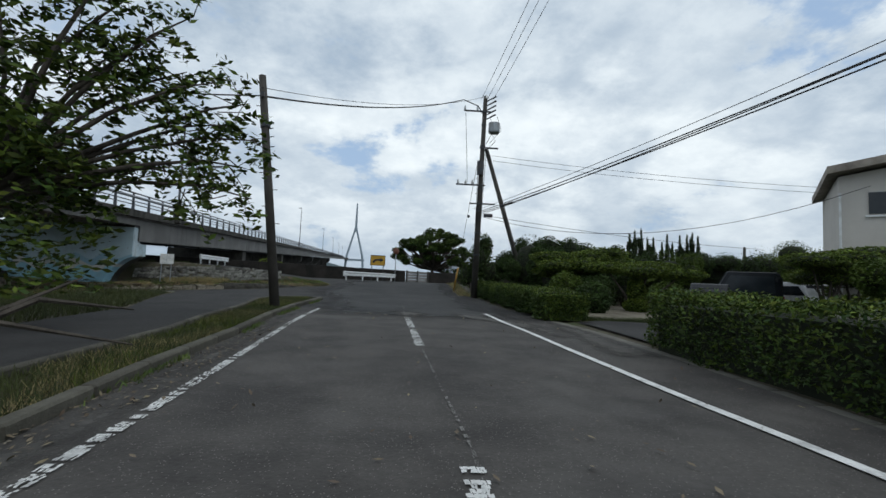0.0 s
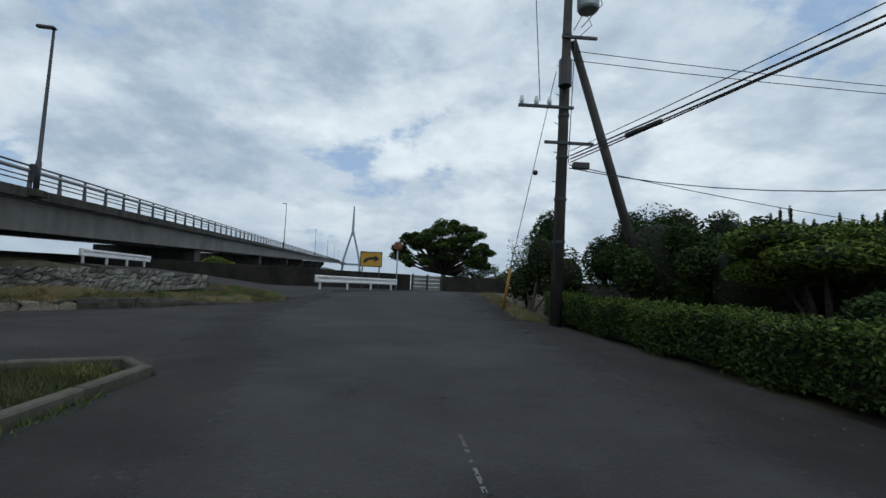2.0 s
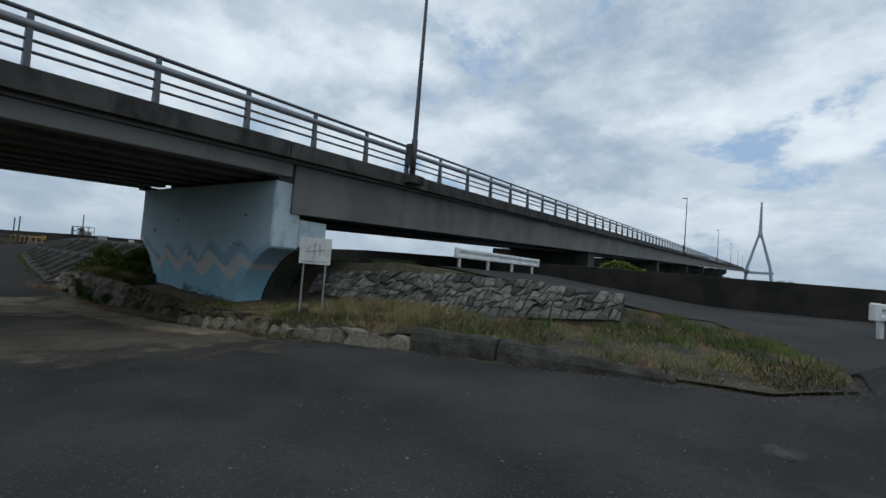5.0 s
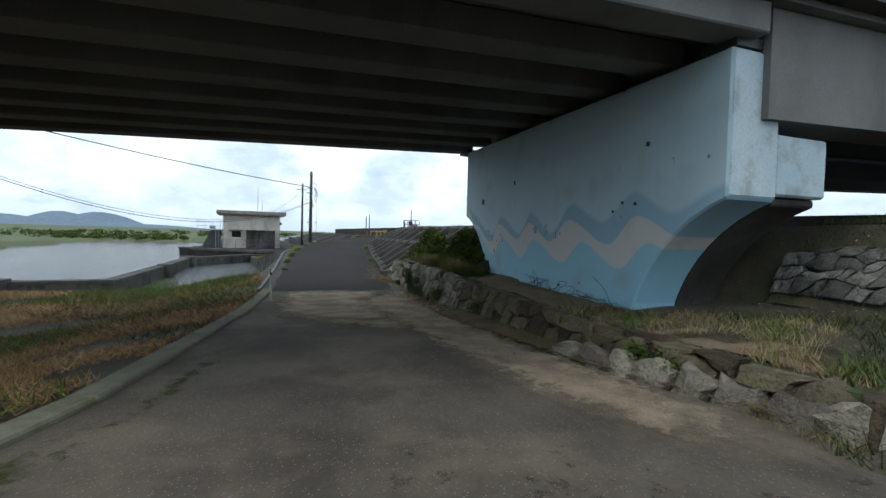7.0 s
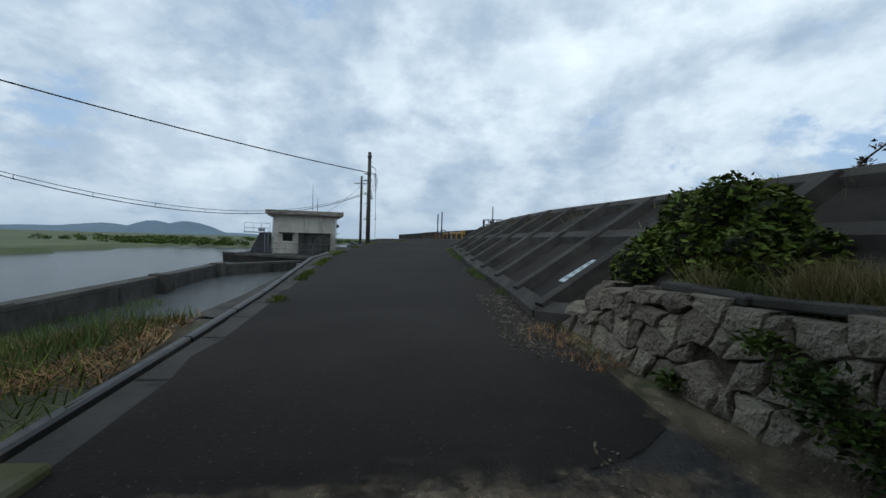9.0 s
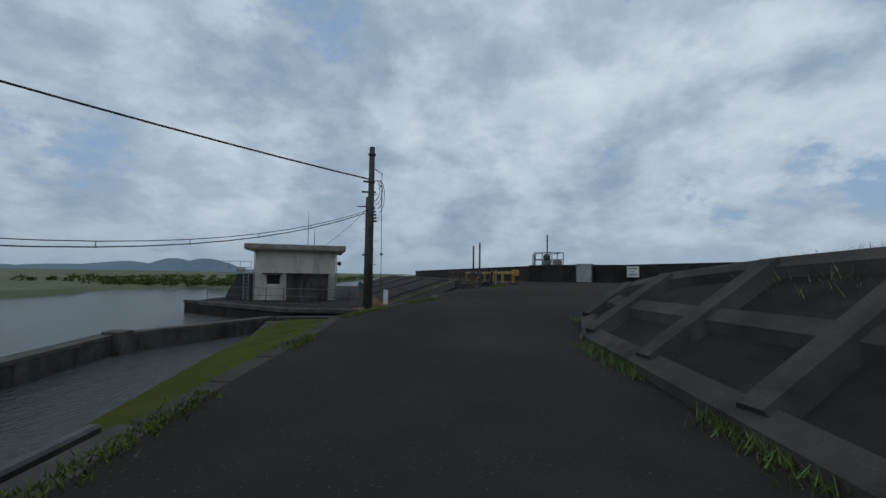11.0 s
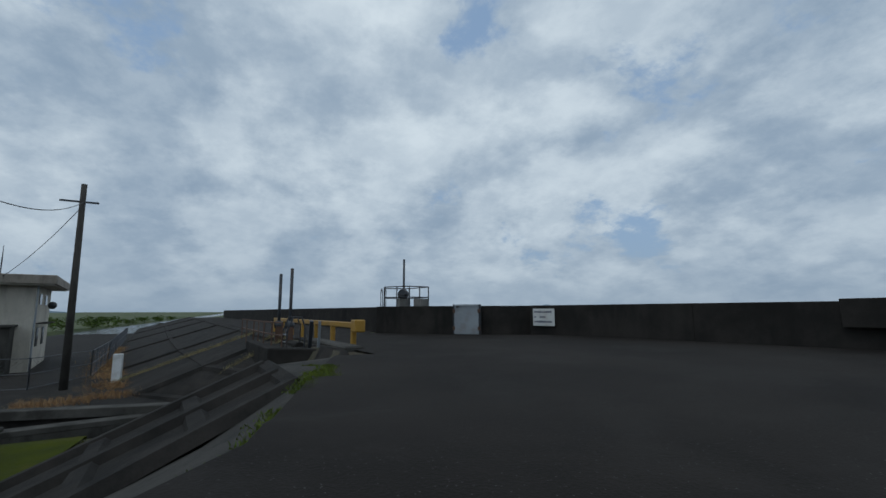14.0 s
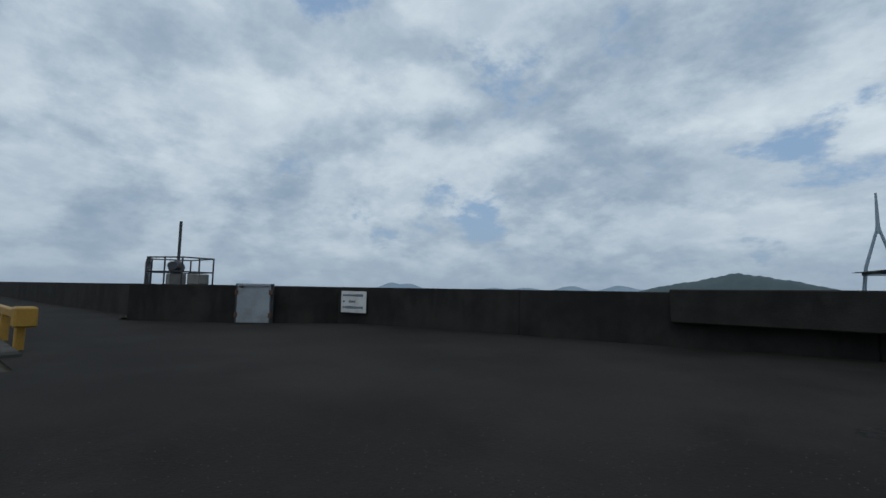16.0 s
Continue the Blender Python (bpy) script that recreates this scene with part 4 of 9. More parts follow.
# ---------------------------------------------------------------- sloped dike faces with cast panels
def panel_face(name, bottom, top, cols, rows, label, skew=0.0, ribw=0.26, levels=None, rise=1.0, ribmat="concrete_rib"):
    """A face between two lines, with sunk panels inside raised ribs. bottom and top: functions of 0..1 giving 3D points."""
    t = thing(name, label, "revetment", bottom(0.5), kind="structure")

    def at(u, v):
        return Vector(bottom(u)).lerp(Vector(top(u + skew * v)), v)

    base = Shape()
    nu, nv = cols * 4, rows * 4
    pts = [at(i / nu, j / nv) for i in range(nu + 1) for j in range(nv + 1)]
    base.add(pts, [(i * (nv + 1) + j, (i + 1) * (nv + 1) + j, (i + 1) * (nv + 1) + j + 1, i * (nv + 1) + j + 1) for i in range(nu) for j in range(nv)])
    part("face", base, "concrete_dark", t, smooth=False)
    n = (at(0.5, 1) - at(0.5, 0)).cross(at(0.51, 0.5) - at(0.5, 0.5)).normalized()
    if n.z < 0:
        n = -n

    def bar(a, b, w, hgt):
        a, b = Vector(a), Vector(b)
        d = (b - a).normalized()
        sd = d.cross(n).normalized() * w / 2
        s = Shape()
        lo, hi = n * -0.05, n * hgt
        q = [a - sd * 1.5 + lo, a + sd * 1.5 + lo, b + sd * 1.5 + lo, b - sd * 1.5 + lo, a - sd * 0.8 + hi, a + sd * 0.8 + hi, b + sd * 0.8 + hi, b - sd * 0.8 + hi]
        s.add(q, [(3, 2, 1, 0), (4, 5, 6, 7), (0, 1, 5, 4), (1, 2, 6, 5), (2, 3, 7, 6), (3, 0, 4, 7)])
        return s

    for i in range(cols + 1):
        u = i / cols
        part("rib", bar(at(u, 0), at(u, 1), ribw, 0.16 * rise), ribmat, t)
    for j in range(rows + 1):
        for i in range(cols):
            v, w = (j / rows, j / rows) if levels is None else (levels(i / cols, j), levels((i + 1) / cols, j))
            part("rib", bar(at(i / cols, v), at((i + 1) / cols, w), ribw, 0.11 * rise), ribmat, t)
    return t


def lane_foot(x):
    """Lower edge of the dike face north of the ramp; east of the ramp's foot it runs behind the shrubs."""
    if x > -29.2:
        k = (x + 29.2) / 7.7
        return (x, 27.35 + 2.0 * k, -0.35 + 0.55 * k)
    return (x, float(lane_north(x)) + 0.02, float(lane_z(x)) + 0.1)


def lane_head(x):
    f = lane_foot(x)
    zc = float(crest_z(0.990 * x + 0.139 * f[1]))
    r = max(0.12, zc - f[2])
    return (x - 0.15 * r / 0.64, f[1] + r / 0.64, f[2] + r + 0.02)


def face_levels(x0, x1):
    def level(u, j):
        f, h = lane_foot(x0 + (x1 - x0) * u), lane_head(x0 + (x1 - x0) * u)
        mid = (0.66 - f[2]) / max(0.1, h[2] - f[2])
        return (0.0, min(0.62, max(0.42, mid)), 1.0)[j]
    return level


panel_face("revetment", lambda u: lane_foot(-43.6 + 20.8 * u), lambda u: lane_head(-43.6 + 20.8 * u), 13, 2, "dark concrete dike face cast in sunken panels with raised ribs", levels=face_levels(-43.6, -22.8), ribw=0.28)
s = Shape()
for k in range(9):
    xa, xb = -48.1 + 0.5 * k, -47.6 + 0.5 * k
    s.add([lane_foot(xa), lane_foot(xb), lane_head(xb), lane_head(xa)], [(0, 1, 2, 3)])
solid("slope_end", s, "concrete_rib", "plain weathered concrete end of the dike face, tapering to a point", "revetment", smooth=True, kind="structure")
# channel wall beside the ramp and the lawn
xs = [-29.05, -29.6, -32, -35, -38, -40, -42, -44, -45.5, -47.9, -49.7, -52.3, -57, -61.8]
for k in range(len(xs) - 1):
    a, b = xs[k], xs[k + 1]
    za, zb = (min(float(shore_z(x)), float(lane_z(x)) - 0.06) for x in (a, b))
    s = Shape()
    q = [(a, float(shore(a))), (b, float(shore(b))), (b, float(shore(b)) + 0.35), (a, float(shore(a)) + 0.35)]
    s.add([(*q[0], -3.2), (*q[1], -3.2), (*q[2], -3.2), (*q[3], -3.2), (*q[0], za), (*q[1], zb), (*q[2], zb), (*q[3], za)], [(3, 2, 1, 0), (4, 5, 6, 7), (0, 1, 5, 4), (1, 2, 6, 5), (2, 3, 7, 6), (3, 0, 4, 7)])
    solid("quay_wall", s, "concrete_stained", "dark stained concrete wall dropping into the channel", "wall", 0.02, kind="structure")


def along(pts, u):
    """Point on a broken line, by its share of the way."""
    k = max(0.0, min(len(pts) - 1.0001, u * (len(pts) - 1)))
    i = int(k)
    return tuple(Vector(pts[i]).lerp(Vector(pts[i + 1]), k - i))


RAMP_TOP = [(-48.3, 25.15, 0.52), (-49.7, 26.0, 0.58), (-51.3, 27.05, 0.6), (-55.3, 28.05, 0.62), (-58.2, 28.9, 0.63)]
BANK_O, BANK_A, BANK_D = Vector((-58.0, 27.4, 0.52)), Vector((2.5, 0.36, -0.07)), Vector((0.25, -1.38, -0.6))


def on_bank(u, d):
    """The slabbed slope south of the ramp: u across from its outer edge, d down it in panels."""
    return BANK_O + BANK_A * (u * (1 + 0.25 * d)) + BANK_D * d + Vector((0, 0, 0.22 * u * max(0.0, d - 1)))


panel_face("revetment", lambda u: on_bank(u, 2.9), lambda u: on_bank(u, 0.0), 2, 3, "dark concrete slope beside the ramp with long sunken panels", ribw=0.3, rise=0.8, ribmat="concrete_dark")
# plain concrete round the panels: the shoulder up to the ramp and the outer flank
s = Shape()
inner = [on_bank(1.0, d) for d in (0.0, 0.5, 1.0, 1.5, 2.0, 2.9)]
outer = [Vector(RAMP_TOP[3]), Vector((-53.6, 27.62, 0.6)), Vector((-52.2, 27.26, 0.58)), Vector((-50.9, 26.75, 0.56)), Vector((-49.7, 25.98, 0.52)), Vector((-48.2, 25.12, 0.5))]
for k in range(5):
    for v in range(4):
        q = [inner[k].lerp(outer[k], v / 4), inner[k + 1].lerp(outer[k + 1], v / 4), inner[k + 1].lerp(outer[k + 1], (v + 1) / 4), inner[k].lerp(outer[k], (v + 1) / 4)]
        s.add(q, [(0, 1, 2, 3)])
s.add([on_bank(0, 0), on_bank(1, 0), Vector(RAMP_TOP[3]), Vector(RAMP_TOP[4])], [(0, 1, 2, 3)])
solid("slope_shoulder", s, "concrete_rib", "weathered concrete shoulder between ramp and panels", "revetment", smooth=True, kind="structure")
s = Shape()
rim = [Vector(RAMP_TOP[4])] + [on_bank(0, d) for d in (0.0, 0.7, 1.4, 2.1, 2.9)]
for a, b in zip(rim, rim[1:]):
    s.add([a, b, b + Vector((-0.5, -0.1, -1.7)), a + Vector((-0.5, -0.1, -2.2))], [(0, 1, 2, 3)])
solid("slope_foot", s, "concrete_dark", "steep dark concrete flank below the panelled slope", "revetment", kind="structure")
tagged(draped("slope_edge", line_of(lambda x: lane_south(x) + 0.35, [-47.4, -49.5, -50.8, -52.2, -54.6]) + [(-56.5, 30.4), (-57.9, 30.0)] + [p[:2] for p in RAMP_TOP[::-1]], "asphalt_new", 0.028, 0.3, lambda x, y: np.where(x < -52, 0.66 + 0.02 * np.clip(y - 30, -2, 8), lane_z(x))), "dark asphalt strip between ramp and panelled slope", "edge strip", kind="structure")
DIKE_LOW = [(-64.0, 26.4, -1.2), (-68.5, 22.8, -1.39), (-80.0, 20.0, -1.39), (-95.6, 17.0, -1.39), (-118, 13.4, -1.39), (-143, 9.4, -1.39)]
DIKE_TOP = [(-62.2, 28.5, 0.64), (-66.5, 27.9, 0.64), (-79.0, 26.1, 0.64), (-95.0, 23.9, 0.64), (-118, 20.7, 0.64), (-143, 17.2, 0.64)]
panel_face("revetment", lambda u: along(DIKE_LOW, u), lambda u: along(DIKE_TOP, u), 6, 2, "dark concrete dike face along the river, weeds in its joints", rise=0.6, ribmat="concrete_dark")


def top_level(x, y):
    """Crest strip: flush with the ramp where the dike face runs out, level further on."""
    flush = lane_z(x) + np.maximum(0, 0.62 - lane_z(x)) * smooth(28.5, 31, y) + 0.02 * np.clip(y - 30, 0, 9)
    k = smooth(-46.2, -44.6, x)
    return np.maximum(height(x, y), flush + (0.62 - flush) * k)


heads = [lane_head(x)[:2] for x in (-48.1, -46.6, -45.1, -43.6, -41, -38, -34, -30, -26, -23)]
tagged(draped("dike_top", heads + [(-22.6, 33.9), (-29, 33.7), (-40, 31.6), (-46.2, 33.0), (-48.2, 33.0), (-48.6, 31.0)], "asphalt_new", 0.02, 0.4, top_level), "dark asphalt strip along the dike crest", "dike top", kind="structure")
tagged(draped("apron", [(-58.4, 28.95), (-60.0, 28.6), (-62.0, 28.4), (-62.3, 29.3), (-60.2, 29.4), (-58.6, 29.35)], "concrete_dark", 0.012, 0.3), "dark concrete apron beside the outlet chamber", "apron", kind="structure")
tagged(draped("apron", [(-62.6, 23.9), (-57.6, 24.7), (-59.3, 26.5), (-62.0, 28.3), (-64.4, 26.4), (-65.0, 25.0)], "concrete_dark", 0.05, 0.4), "dark concrete bed below the outlet chamber", "apron", kind="structure")


# ---------------------------------------------------------------- walls of the channel
def capped_wall(name, pts, z0, z1, thick, label, mat="concrete_stained"):
    t = thing(name, label, "wall", (*pts[0], z0), kind="structure")
    part("wall", wall_run(Shape(), pts, lambda x: z0, lambda x: z1 - 0.16, thick), mat, t)
    part("coping", wall_run(Shape(), [(p[0], p[1]) for p in pts], lambda x: z1 - 0.156, lambda x: z1, thick + 0.12), "concrete_mid", t, bevel=0.015)
    for p in pts[1:-1]:
        part("pier", Shape().box((p[0], p[1], (z0 + z1) / 2 + 0.06), (0.8, 0.8, z1 - z0 + 0.1)), "concrete_mid", t, bevel=0.03)
    return t


capped_wall("channel_wall", [(-33.8, 2.0), (-34.3, 11.3), (-35.3, 15.3)], -4, -1.38, 0.5, "dark stained concrete river wall")
capped_wall("channel_wall", [(-35.3, 15.3), (-45, 14.1), (-54.3, 12.8), (-62.0, 16.5)], -4, -1.42, 0.5, "pale concrete wall between channel and river, stained below")
capped_wall("channel_wall", [(-62.0, 16.5), (-63.2, 20.8), (-64.4, 25.4)], -4, -1.46, 0.4, "low dark concrete wall across the end of the lawn")

# platform of the pump house
s = Shape().prism([(x, y, 0) for x, y in ((-72.8, 5.8), (-65.7, 16.0), (-65.4, 20), (-64.4, 25.2), (-70, 26.5), (-125, 18.5), (-125, 4.0))], (0, 0, -4), (0, 0, 2.62))
solid("platform", s, "concrete_dark", "stained concrete quay under the pump house, dark at the water", "quay", 0.03, kind="structure")
s = Shape().prism([(x, y, 0) for x, y in ((-73.0, 5.6), (-65.5, 15.9), (-65.2, 20), (-64.3, 25.2), (-64.75, 25.3), (-65.65, 20.1), (-66.0, 16.2), (-73.3, 6.0))], (0, 0, -1.5), (0, 0, 0.28))
solid("quay_edge", s, "concrete_mid", "pale concrete edge beam of the quay", "kerb", 0.02, kind="structure")

# concrete edge strips of the lane and the ramp
def edge_strip(name, pts, w, h, label, mat="kerb", piece=1.2):
    """A kerb of separate stones along a line."""
    t = thing(name, label, "kerb", (*pts[0], 0), kind="structure")
    mesh_cache = {}
    for a, b in zip(pts, pts[1:]):
        L = math.dist(a, b)
        k = max(1, round(L / piece))
        for i in range(k):
            u0, u1 = i / k, (i + 1) / k
            c = (a[0] + (b[0] - a[0]) * (u0 + u1) / 2, a[1] + (b[1] - a[1]) * (u0 + u1) / 2)
            ends = [(a[0] + (b[0] - a[0]) * u, a[1] + (b[1] - a[1]) * u) for u in (u0, u1)]
            z = [float(ROAD_EDGE(*p)) for p in ends]
            d = Vector((ends[1][0] - ends[0][0], ends[1][1] - ends[0][1], z[1] - z[0]))
            key = round(d.length, 1)
            if key not in mesh_cache:
                mesh_cache[key] = Shape().box((0, 0, 0), (d.length - 0.012, w, 0.5)).mesh("kerb_stone", mat, 0.02)
            ob = new("kerb_stone", mesh_cache[key])
            ob.parent = t
            rot = d.to_track_quat("X", "Z")
            ob.rotation_mode = "QUATERNION"
            ob.rotation_quaternion = rot
            ob.location = Vector((c[0], c[1], (z[0] + z[1]) / 2 + h - 0.25)) - t.location
    return t


def ROAD_EDGE(x, y):
    return road_level(np.float64(x), np.float64(y))


edge_strip("kerb", [(-1.25, -6), (-1.42, 5), (-1.68, 7), (-1.93, 10), (-2.33, 13), (-2.6, 16), (-2.72, 20.2)], 0.14, 0.13, "weathered concrete kerb of the grass verge", "kerb_dark")
edge_strip("kerb", [(-2.72, 20.2), (-3.3, 20.75), (-4.3, 20.3), (-4.6, 18.8), (-4.45, 17.8), (-3.85, 15), (-3.45, 12), (-3.05, 10), (-2.65, 5)], 0.12, 0.1, "low worn kerb round the verge", "kerb_dark")
edge_strip("kerb", line_of(lane_south, [-9.9, -13, -16, -19, -22, -25.5]), 0.27, 0.08, "mossy concrete edging of the lane", "kerb_moss", 2.4)
edge_strip("kerb", line_of(lane_south, [-25.5, -28, -31, -34, -37, -39]), 0.34, 0.03, "flush concrete edging of the ramp", "concrete_stained")
edge_strip("kerb", line_of(lane_north, [-35, -38, -42.4, -44, -46.5, -48.1]), 0.13, 0.05, "thin pale concrete lip between ramp and dike face", "concrete_mid")
edge_strip("kerb", line_of(lambda x: lane_south(x) + 0.02, [-39, -41, -44, -46, -47.4]) + [(-48.3, 25.25)], 0.24, 0.035, "flush stained concrete edging between ramp and lawn", "concrete_rib")
edge_strip("drain", line_of(lambda x: lane_south(x) - 0.3, [-25.6, -28, -31, -34, -37, -39]), 0.1, 0.036, "narrow dark drain along the ramp edging", "black_paint", 2.0)
edge_strip("gutter", [(5.5, -6), (5.48, 9), (5.3, 12.5), (5.0, 15.5), (4.6, 18.5)], 0.3, 0.02, "concrete gutter stones along the drive entrance", piece=0.6)

# ---------------------------------------------------------------- the long bridge
GRADE = 0.035
WEST_E, EAST_E, PIER_N = -21.2, -11.5, 32.2


def deck_z(n):
    """Underside level of the deck slab edge beam along the bridge."""
    return 4.02 + GRADE * (n - PIER_N)


def site_bar(s, e0, e1, n0, n1, zb, zt):
    """A box along the bridge that follows its grade; zb, zt: heights against deck_z."""
    pts = []
    for z in (zb, zt):
        for e, n in ((e0, n0), (e1, n0), (e1, n1), (e0, n1)):
            pts.append(P(e, n, deck_z(n) + z))
    return s.add(pts, [(3, 2, 1, 0), (4, 5, 6, 7), (0, 1, 5, 4), (1, 2, 6, 5), (2, 3, 7, 6), (3, 0, 4, 7)])


def build_bridge():
    b = thing("bridge", "long grey concrete girder bridge rising over the sea wall", "bridge", P(-16.35, PIER_N, 4.0))
    south, north = -12.0, 620.0
    part("deck", site_bar(Shape(), WEST_E + 0.25, EAST_E - 0.25, south, north, -0.08, 0.18), "concrete_bridge", b)
    for e0, e1 in ((EAST_E - 0.32, EAST_E), (WEST_E, WEST_E + 0.32)):
        part("edge_beam", site_bar(Shape(), e0, e1, south, PIER_N - 0.02, 0.0, 0.42), "concrete_stained", b)
        part("edge_beam", site_bar(Shape(), e0, e1, PIER_N + 0.02, north, 0.0, 0.42), "concrete_stained", b)
    # shallow beams of the span over the lane
    for i in range(8):
        e = WEST_E + 0.55 + i * (EAST_E - WEST_E - 1.1) / 7
        part("beam", site_bar(Shape(), e - 0.24, e + 0.24, south, PIER_N + 0.35, -0.46, -0.09), "concrete_bridge", b, bevel=0.02)
    # deep girders of the spans over the sea
    spans = [PIER_N + 0.5] + [PIER_N + 28.0 * k for k in range(1, 21)]
    for a, c in zip(spans, spans[1:]):
        for e in (EAST_E - 0.75, -16.35, WEST_E + 2.4):
            if e != EAST_E - 0.75 and a > 150:
                continue
            part("girder", site_bar(Shape(), e - 0.35, e + 0.35, a, c - 0.06, -1.42, -0.09), "concrete_bridge", b)
    # pale bearing pads and scuppers
    for e in (EAST_E - 0.75, -16.35, WEST_E + 0.75):
        part("bearing", Shape().box(P(e, PIER_N + 0.3, 3.53), (0.5, 0.5, 0.12), SITE), "dark_steel", b)
    for n in (39.0, 46.0, 58.0, 70.0):
        x, y = P(EAST_E - 1.25, n)
        part("drain_pipe", Shape().tube([(x, y, deck_z(n) - 1.62), (x, y, deck_z(n) - 1.3)], 0.05), "dark_steel", b)
    pipe = [P(-13.4, n, deck_z(n) - 1.5) for n in (33.6, 60, 90, 120)]
    part("service_pipe", Shape().tube(pipe, 0.07), "dark_steel", b)
    return b


build_bridge()


def build_bridge_railing(e, name_label):
    r = thing("bridge_railing", name_label, "railing", P(e, PIER_N, deck_z(PIER_N) + 0.42))
    off = -0.16 if e > -16 else 0.16
    ee = e + off
    n0, n1 = (-12.0, 150.0) if e > -16 else (8.0, 60.0)
    for z, rad, mat in ((0.98, 0.045, "rail_steel"), (0.76, 0.085, "rail_pipe"), (0.5, 0.03, "rail_steel"), (0.3, 0.03, "rail_steel")):
        pts = [P(ee, n, deck_z(n) + 0.42 + z) for n in np.linspace(n0, n1, 12)]
        part("rail", Shape().tube(pts, rad, 8), mat, r, smooth=True)
    post = Shape()
    post.add([(-0.06, -0.05, 0), (0.10, -0.05, 0), (0.10, 0.05, 0), (-0.06, 0.05, 0), (-0.05, -0.045, 1.02), (0.03, -0.045, 1.02), (0.03, 0.045, 1.02), (-0.05, 0.045, 1.02)],
             [(3, 2, 1, 0), (4, 5, 6, 7), (0, 1, 5, 4), (1, 2, 6, 5), (2, 3, 7, 6), (3, 0, 4, 7)])
    me = post.mesh("post", "rail_steel", 0.008)
    n = n0 + 1.0
    k = 0
    while n < n1:
        ob = new("post", me)
        ob.parent = r
        x, y, z = P(ee, n, deck_z(n) + 0.42)
        ob.location = Vector((x, y, z)) - r.location
        ob.rotation_euler = (0, 0, math.atan2(0.139, 0.990) + (math.pi if e < -16 else 0))
        n += 2.0
    if e > -16:
        far = Shape()
        for z, rad in ((0.98, 0.06), (0.5, 0.1)):
            far.tube([P(ee, n, deck_z(n) + 0.42 + z) for n in (150.0, 400, 618)], rad, 5)
        nn = 152.0
        while nn < 420:
            far.box(P(ee, nn, deck_z(nn) + 0.92), (0.1, 0.1, 1.0), SITE)
            nn += 2.0
        part("distant_rail", far, "rail_steel", r, kind="stuff")


build_bridge_railing(EAST_E, "grey steel bridge railing with a thick pale pipe rail")
build_bridge_railing(WEST_E, "grey steel railing on the far side of the bridge")


def mural_material():
    """Sky-blue painted concrete with a faded white wave band, lighter water below it and old stains."""
    m = bpy.data.materials.new("mural_paint")
    m.use_nodes = True
    nt = m.node_tree
    b = nt.nodes["Principled BSDF"]
    N, Lk = nt.nodes.new, nt.links.new
    co = N("ShaderNodeTexCoord").outputs["Object"]
    sep = N("ShaderNodeSeparateXYZ")
    Lk(co, sep.inputs[0])
    ex, ez = sep.outputs[0], sep.outputs[2]

    def mth(op, a, c=None):
        n = N("ShaderNodeMath")
        n.operation = op
        for i, v in enumerate((a, c)):
            if v is None:
                continue
            if isinstance(v, (int, float)):
                n.inputs[i].default_value = v
            else:
                Lk(v, n.inputs[i])
        return n.outputs[0]

    def step(x, w=0.02):
        r = N("ShaderNodeMapRange")
        r.inputs["From Min"].default_value, r.inputs["From Max"].default_value = -w, w
        Lk(x, r.inputs["Value"])
        return r.outputs[0]

    def mix(f, a, c):
        n = N("ShaderNodeMix")
        n.data_type = "RGBA"
        for s, v in ((n.inputs[0], f), (n.inputs[6], a), (n.inputs[7], c)):
            if isinstance(v, tuple):
                s.default_value = (*v, 1)
            elif isinstance(v, (int, float)):
                s.default_value = v
            else:
                Lk(v, s)
        return n.outputs[2]

    def ntex(s, d=5):
        n = N("ShaderNodeTexNoise")
        n.inputs["Scale"].default_value, n.inputs["Detail"].default_value = s, d
        Lk(co, n.inputs["Vector"])
        return n.outputs[0]

    def profile(rows, shift=0.0):
        """Height of a painted edge along the wall, eased between crests and troughs."""
        r = N("ShaderNodeValToRGB")
        r.color_ramp.interpolation = "EASE"
        el = r.color_ramp.elements
        while len(el) < len(rows):
            el.new(0.5)
        for q, (x, h) in zip(el, rows):
            q.position, q.color = (x + 4) / 8, (h / 2, h / 2, h / 2, 1)
        Lk(mth("ADD", mth("MULTIPLY", ex, 0.125), 0.5 + shift / 8), r.inputs[0])
        return mth("MULTIPLY", r.outputs[0], 2.0)

    high = profile([(-4.0, 1.85), (-3.3, 1.3), (-2.37, 0.86), (-1.94, 1.3), (-1.02, 0.95), (-0.53, 1.3), (0.27, 0.93), (0.86, 1.34), (1.95, 0.92), (2.54, 1.36), (3.6, 0.95), (3.95, 1.3)])
    low = profile([(-4.0, 1.4), (-3.3, 1.2), (-2.24, 0.54), (-1.72, 0.95), (-0.85, 0.55), (-0.36, 0.95), (0.68, 0.55), (1.28, 0.94), (2.2, 0.55), (2.82, 0.97), (3.6, 0.6)])
    top = profile([(-3.8, 1.72), (-2.28, 1.04), (-1.83, 1.48), (-0.95, 1.08), (-0.46, 1.5), (0.3, 1.1), (0.95, 1.62), (1.8, 1.3), (2.5, 1.72), (3.2, 1.4), (4.0, 1.7)])
    wob = mth("MULTIPLY", mth("SUBTRACT", ntex(2.0, 2), 0.5), 0.05)
    z = mth("ADD", ez, wob)
    sky = mix(ntex(0.9), (0.39, 0.53, 0.60), (0.49, 0.61, 0.67))
    deep = (0.27, 0.43, 0.54)
    col = mix(step(mth("SUBTRACT", z, top), 0.05), deep, sky)
    col = mix(step(mth("SUBTRACT", high, z)), col, (0.55, 0.545, 0.53))
    col = mix(step(mth("SUBTRACT", low, z)), col, (0.28, 0.51, 0.62))
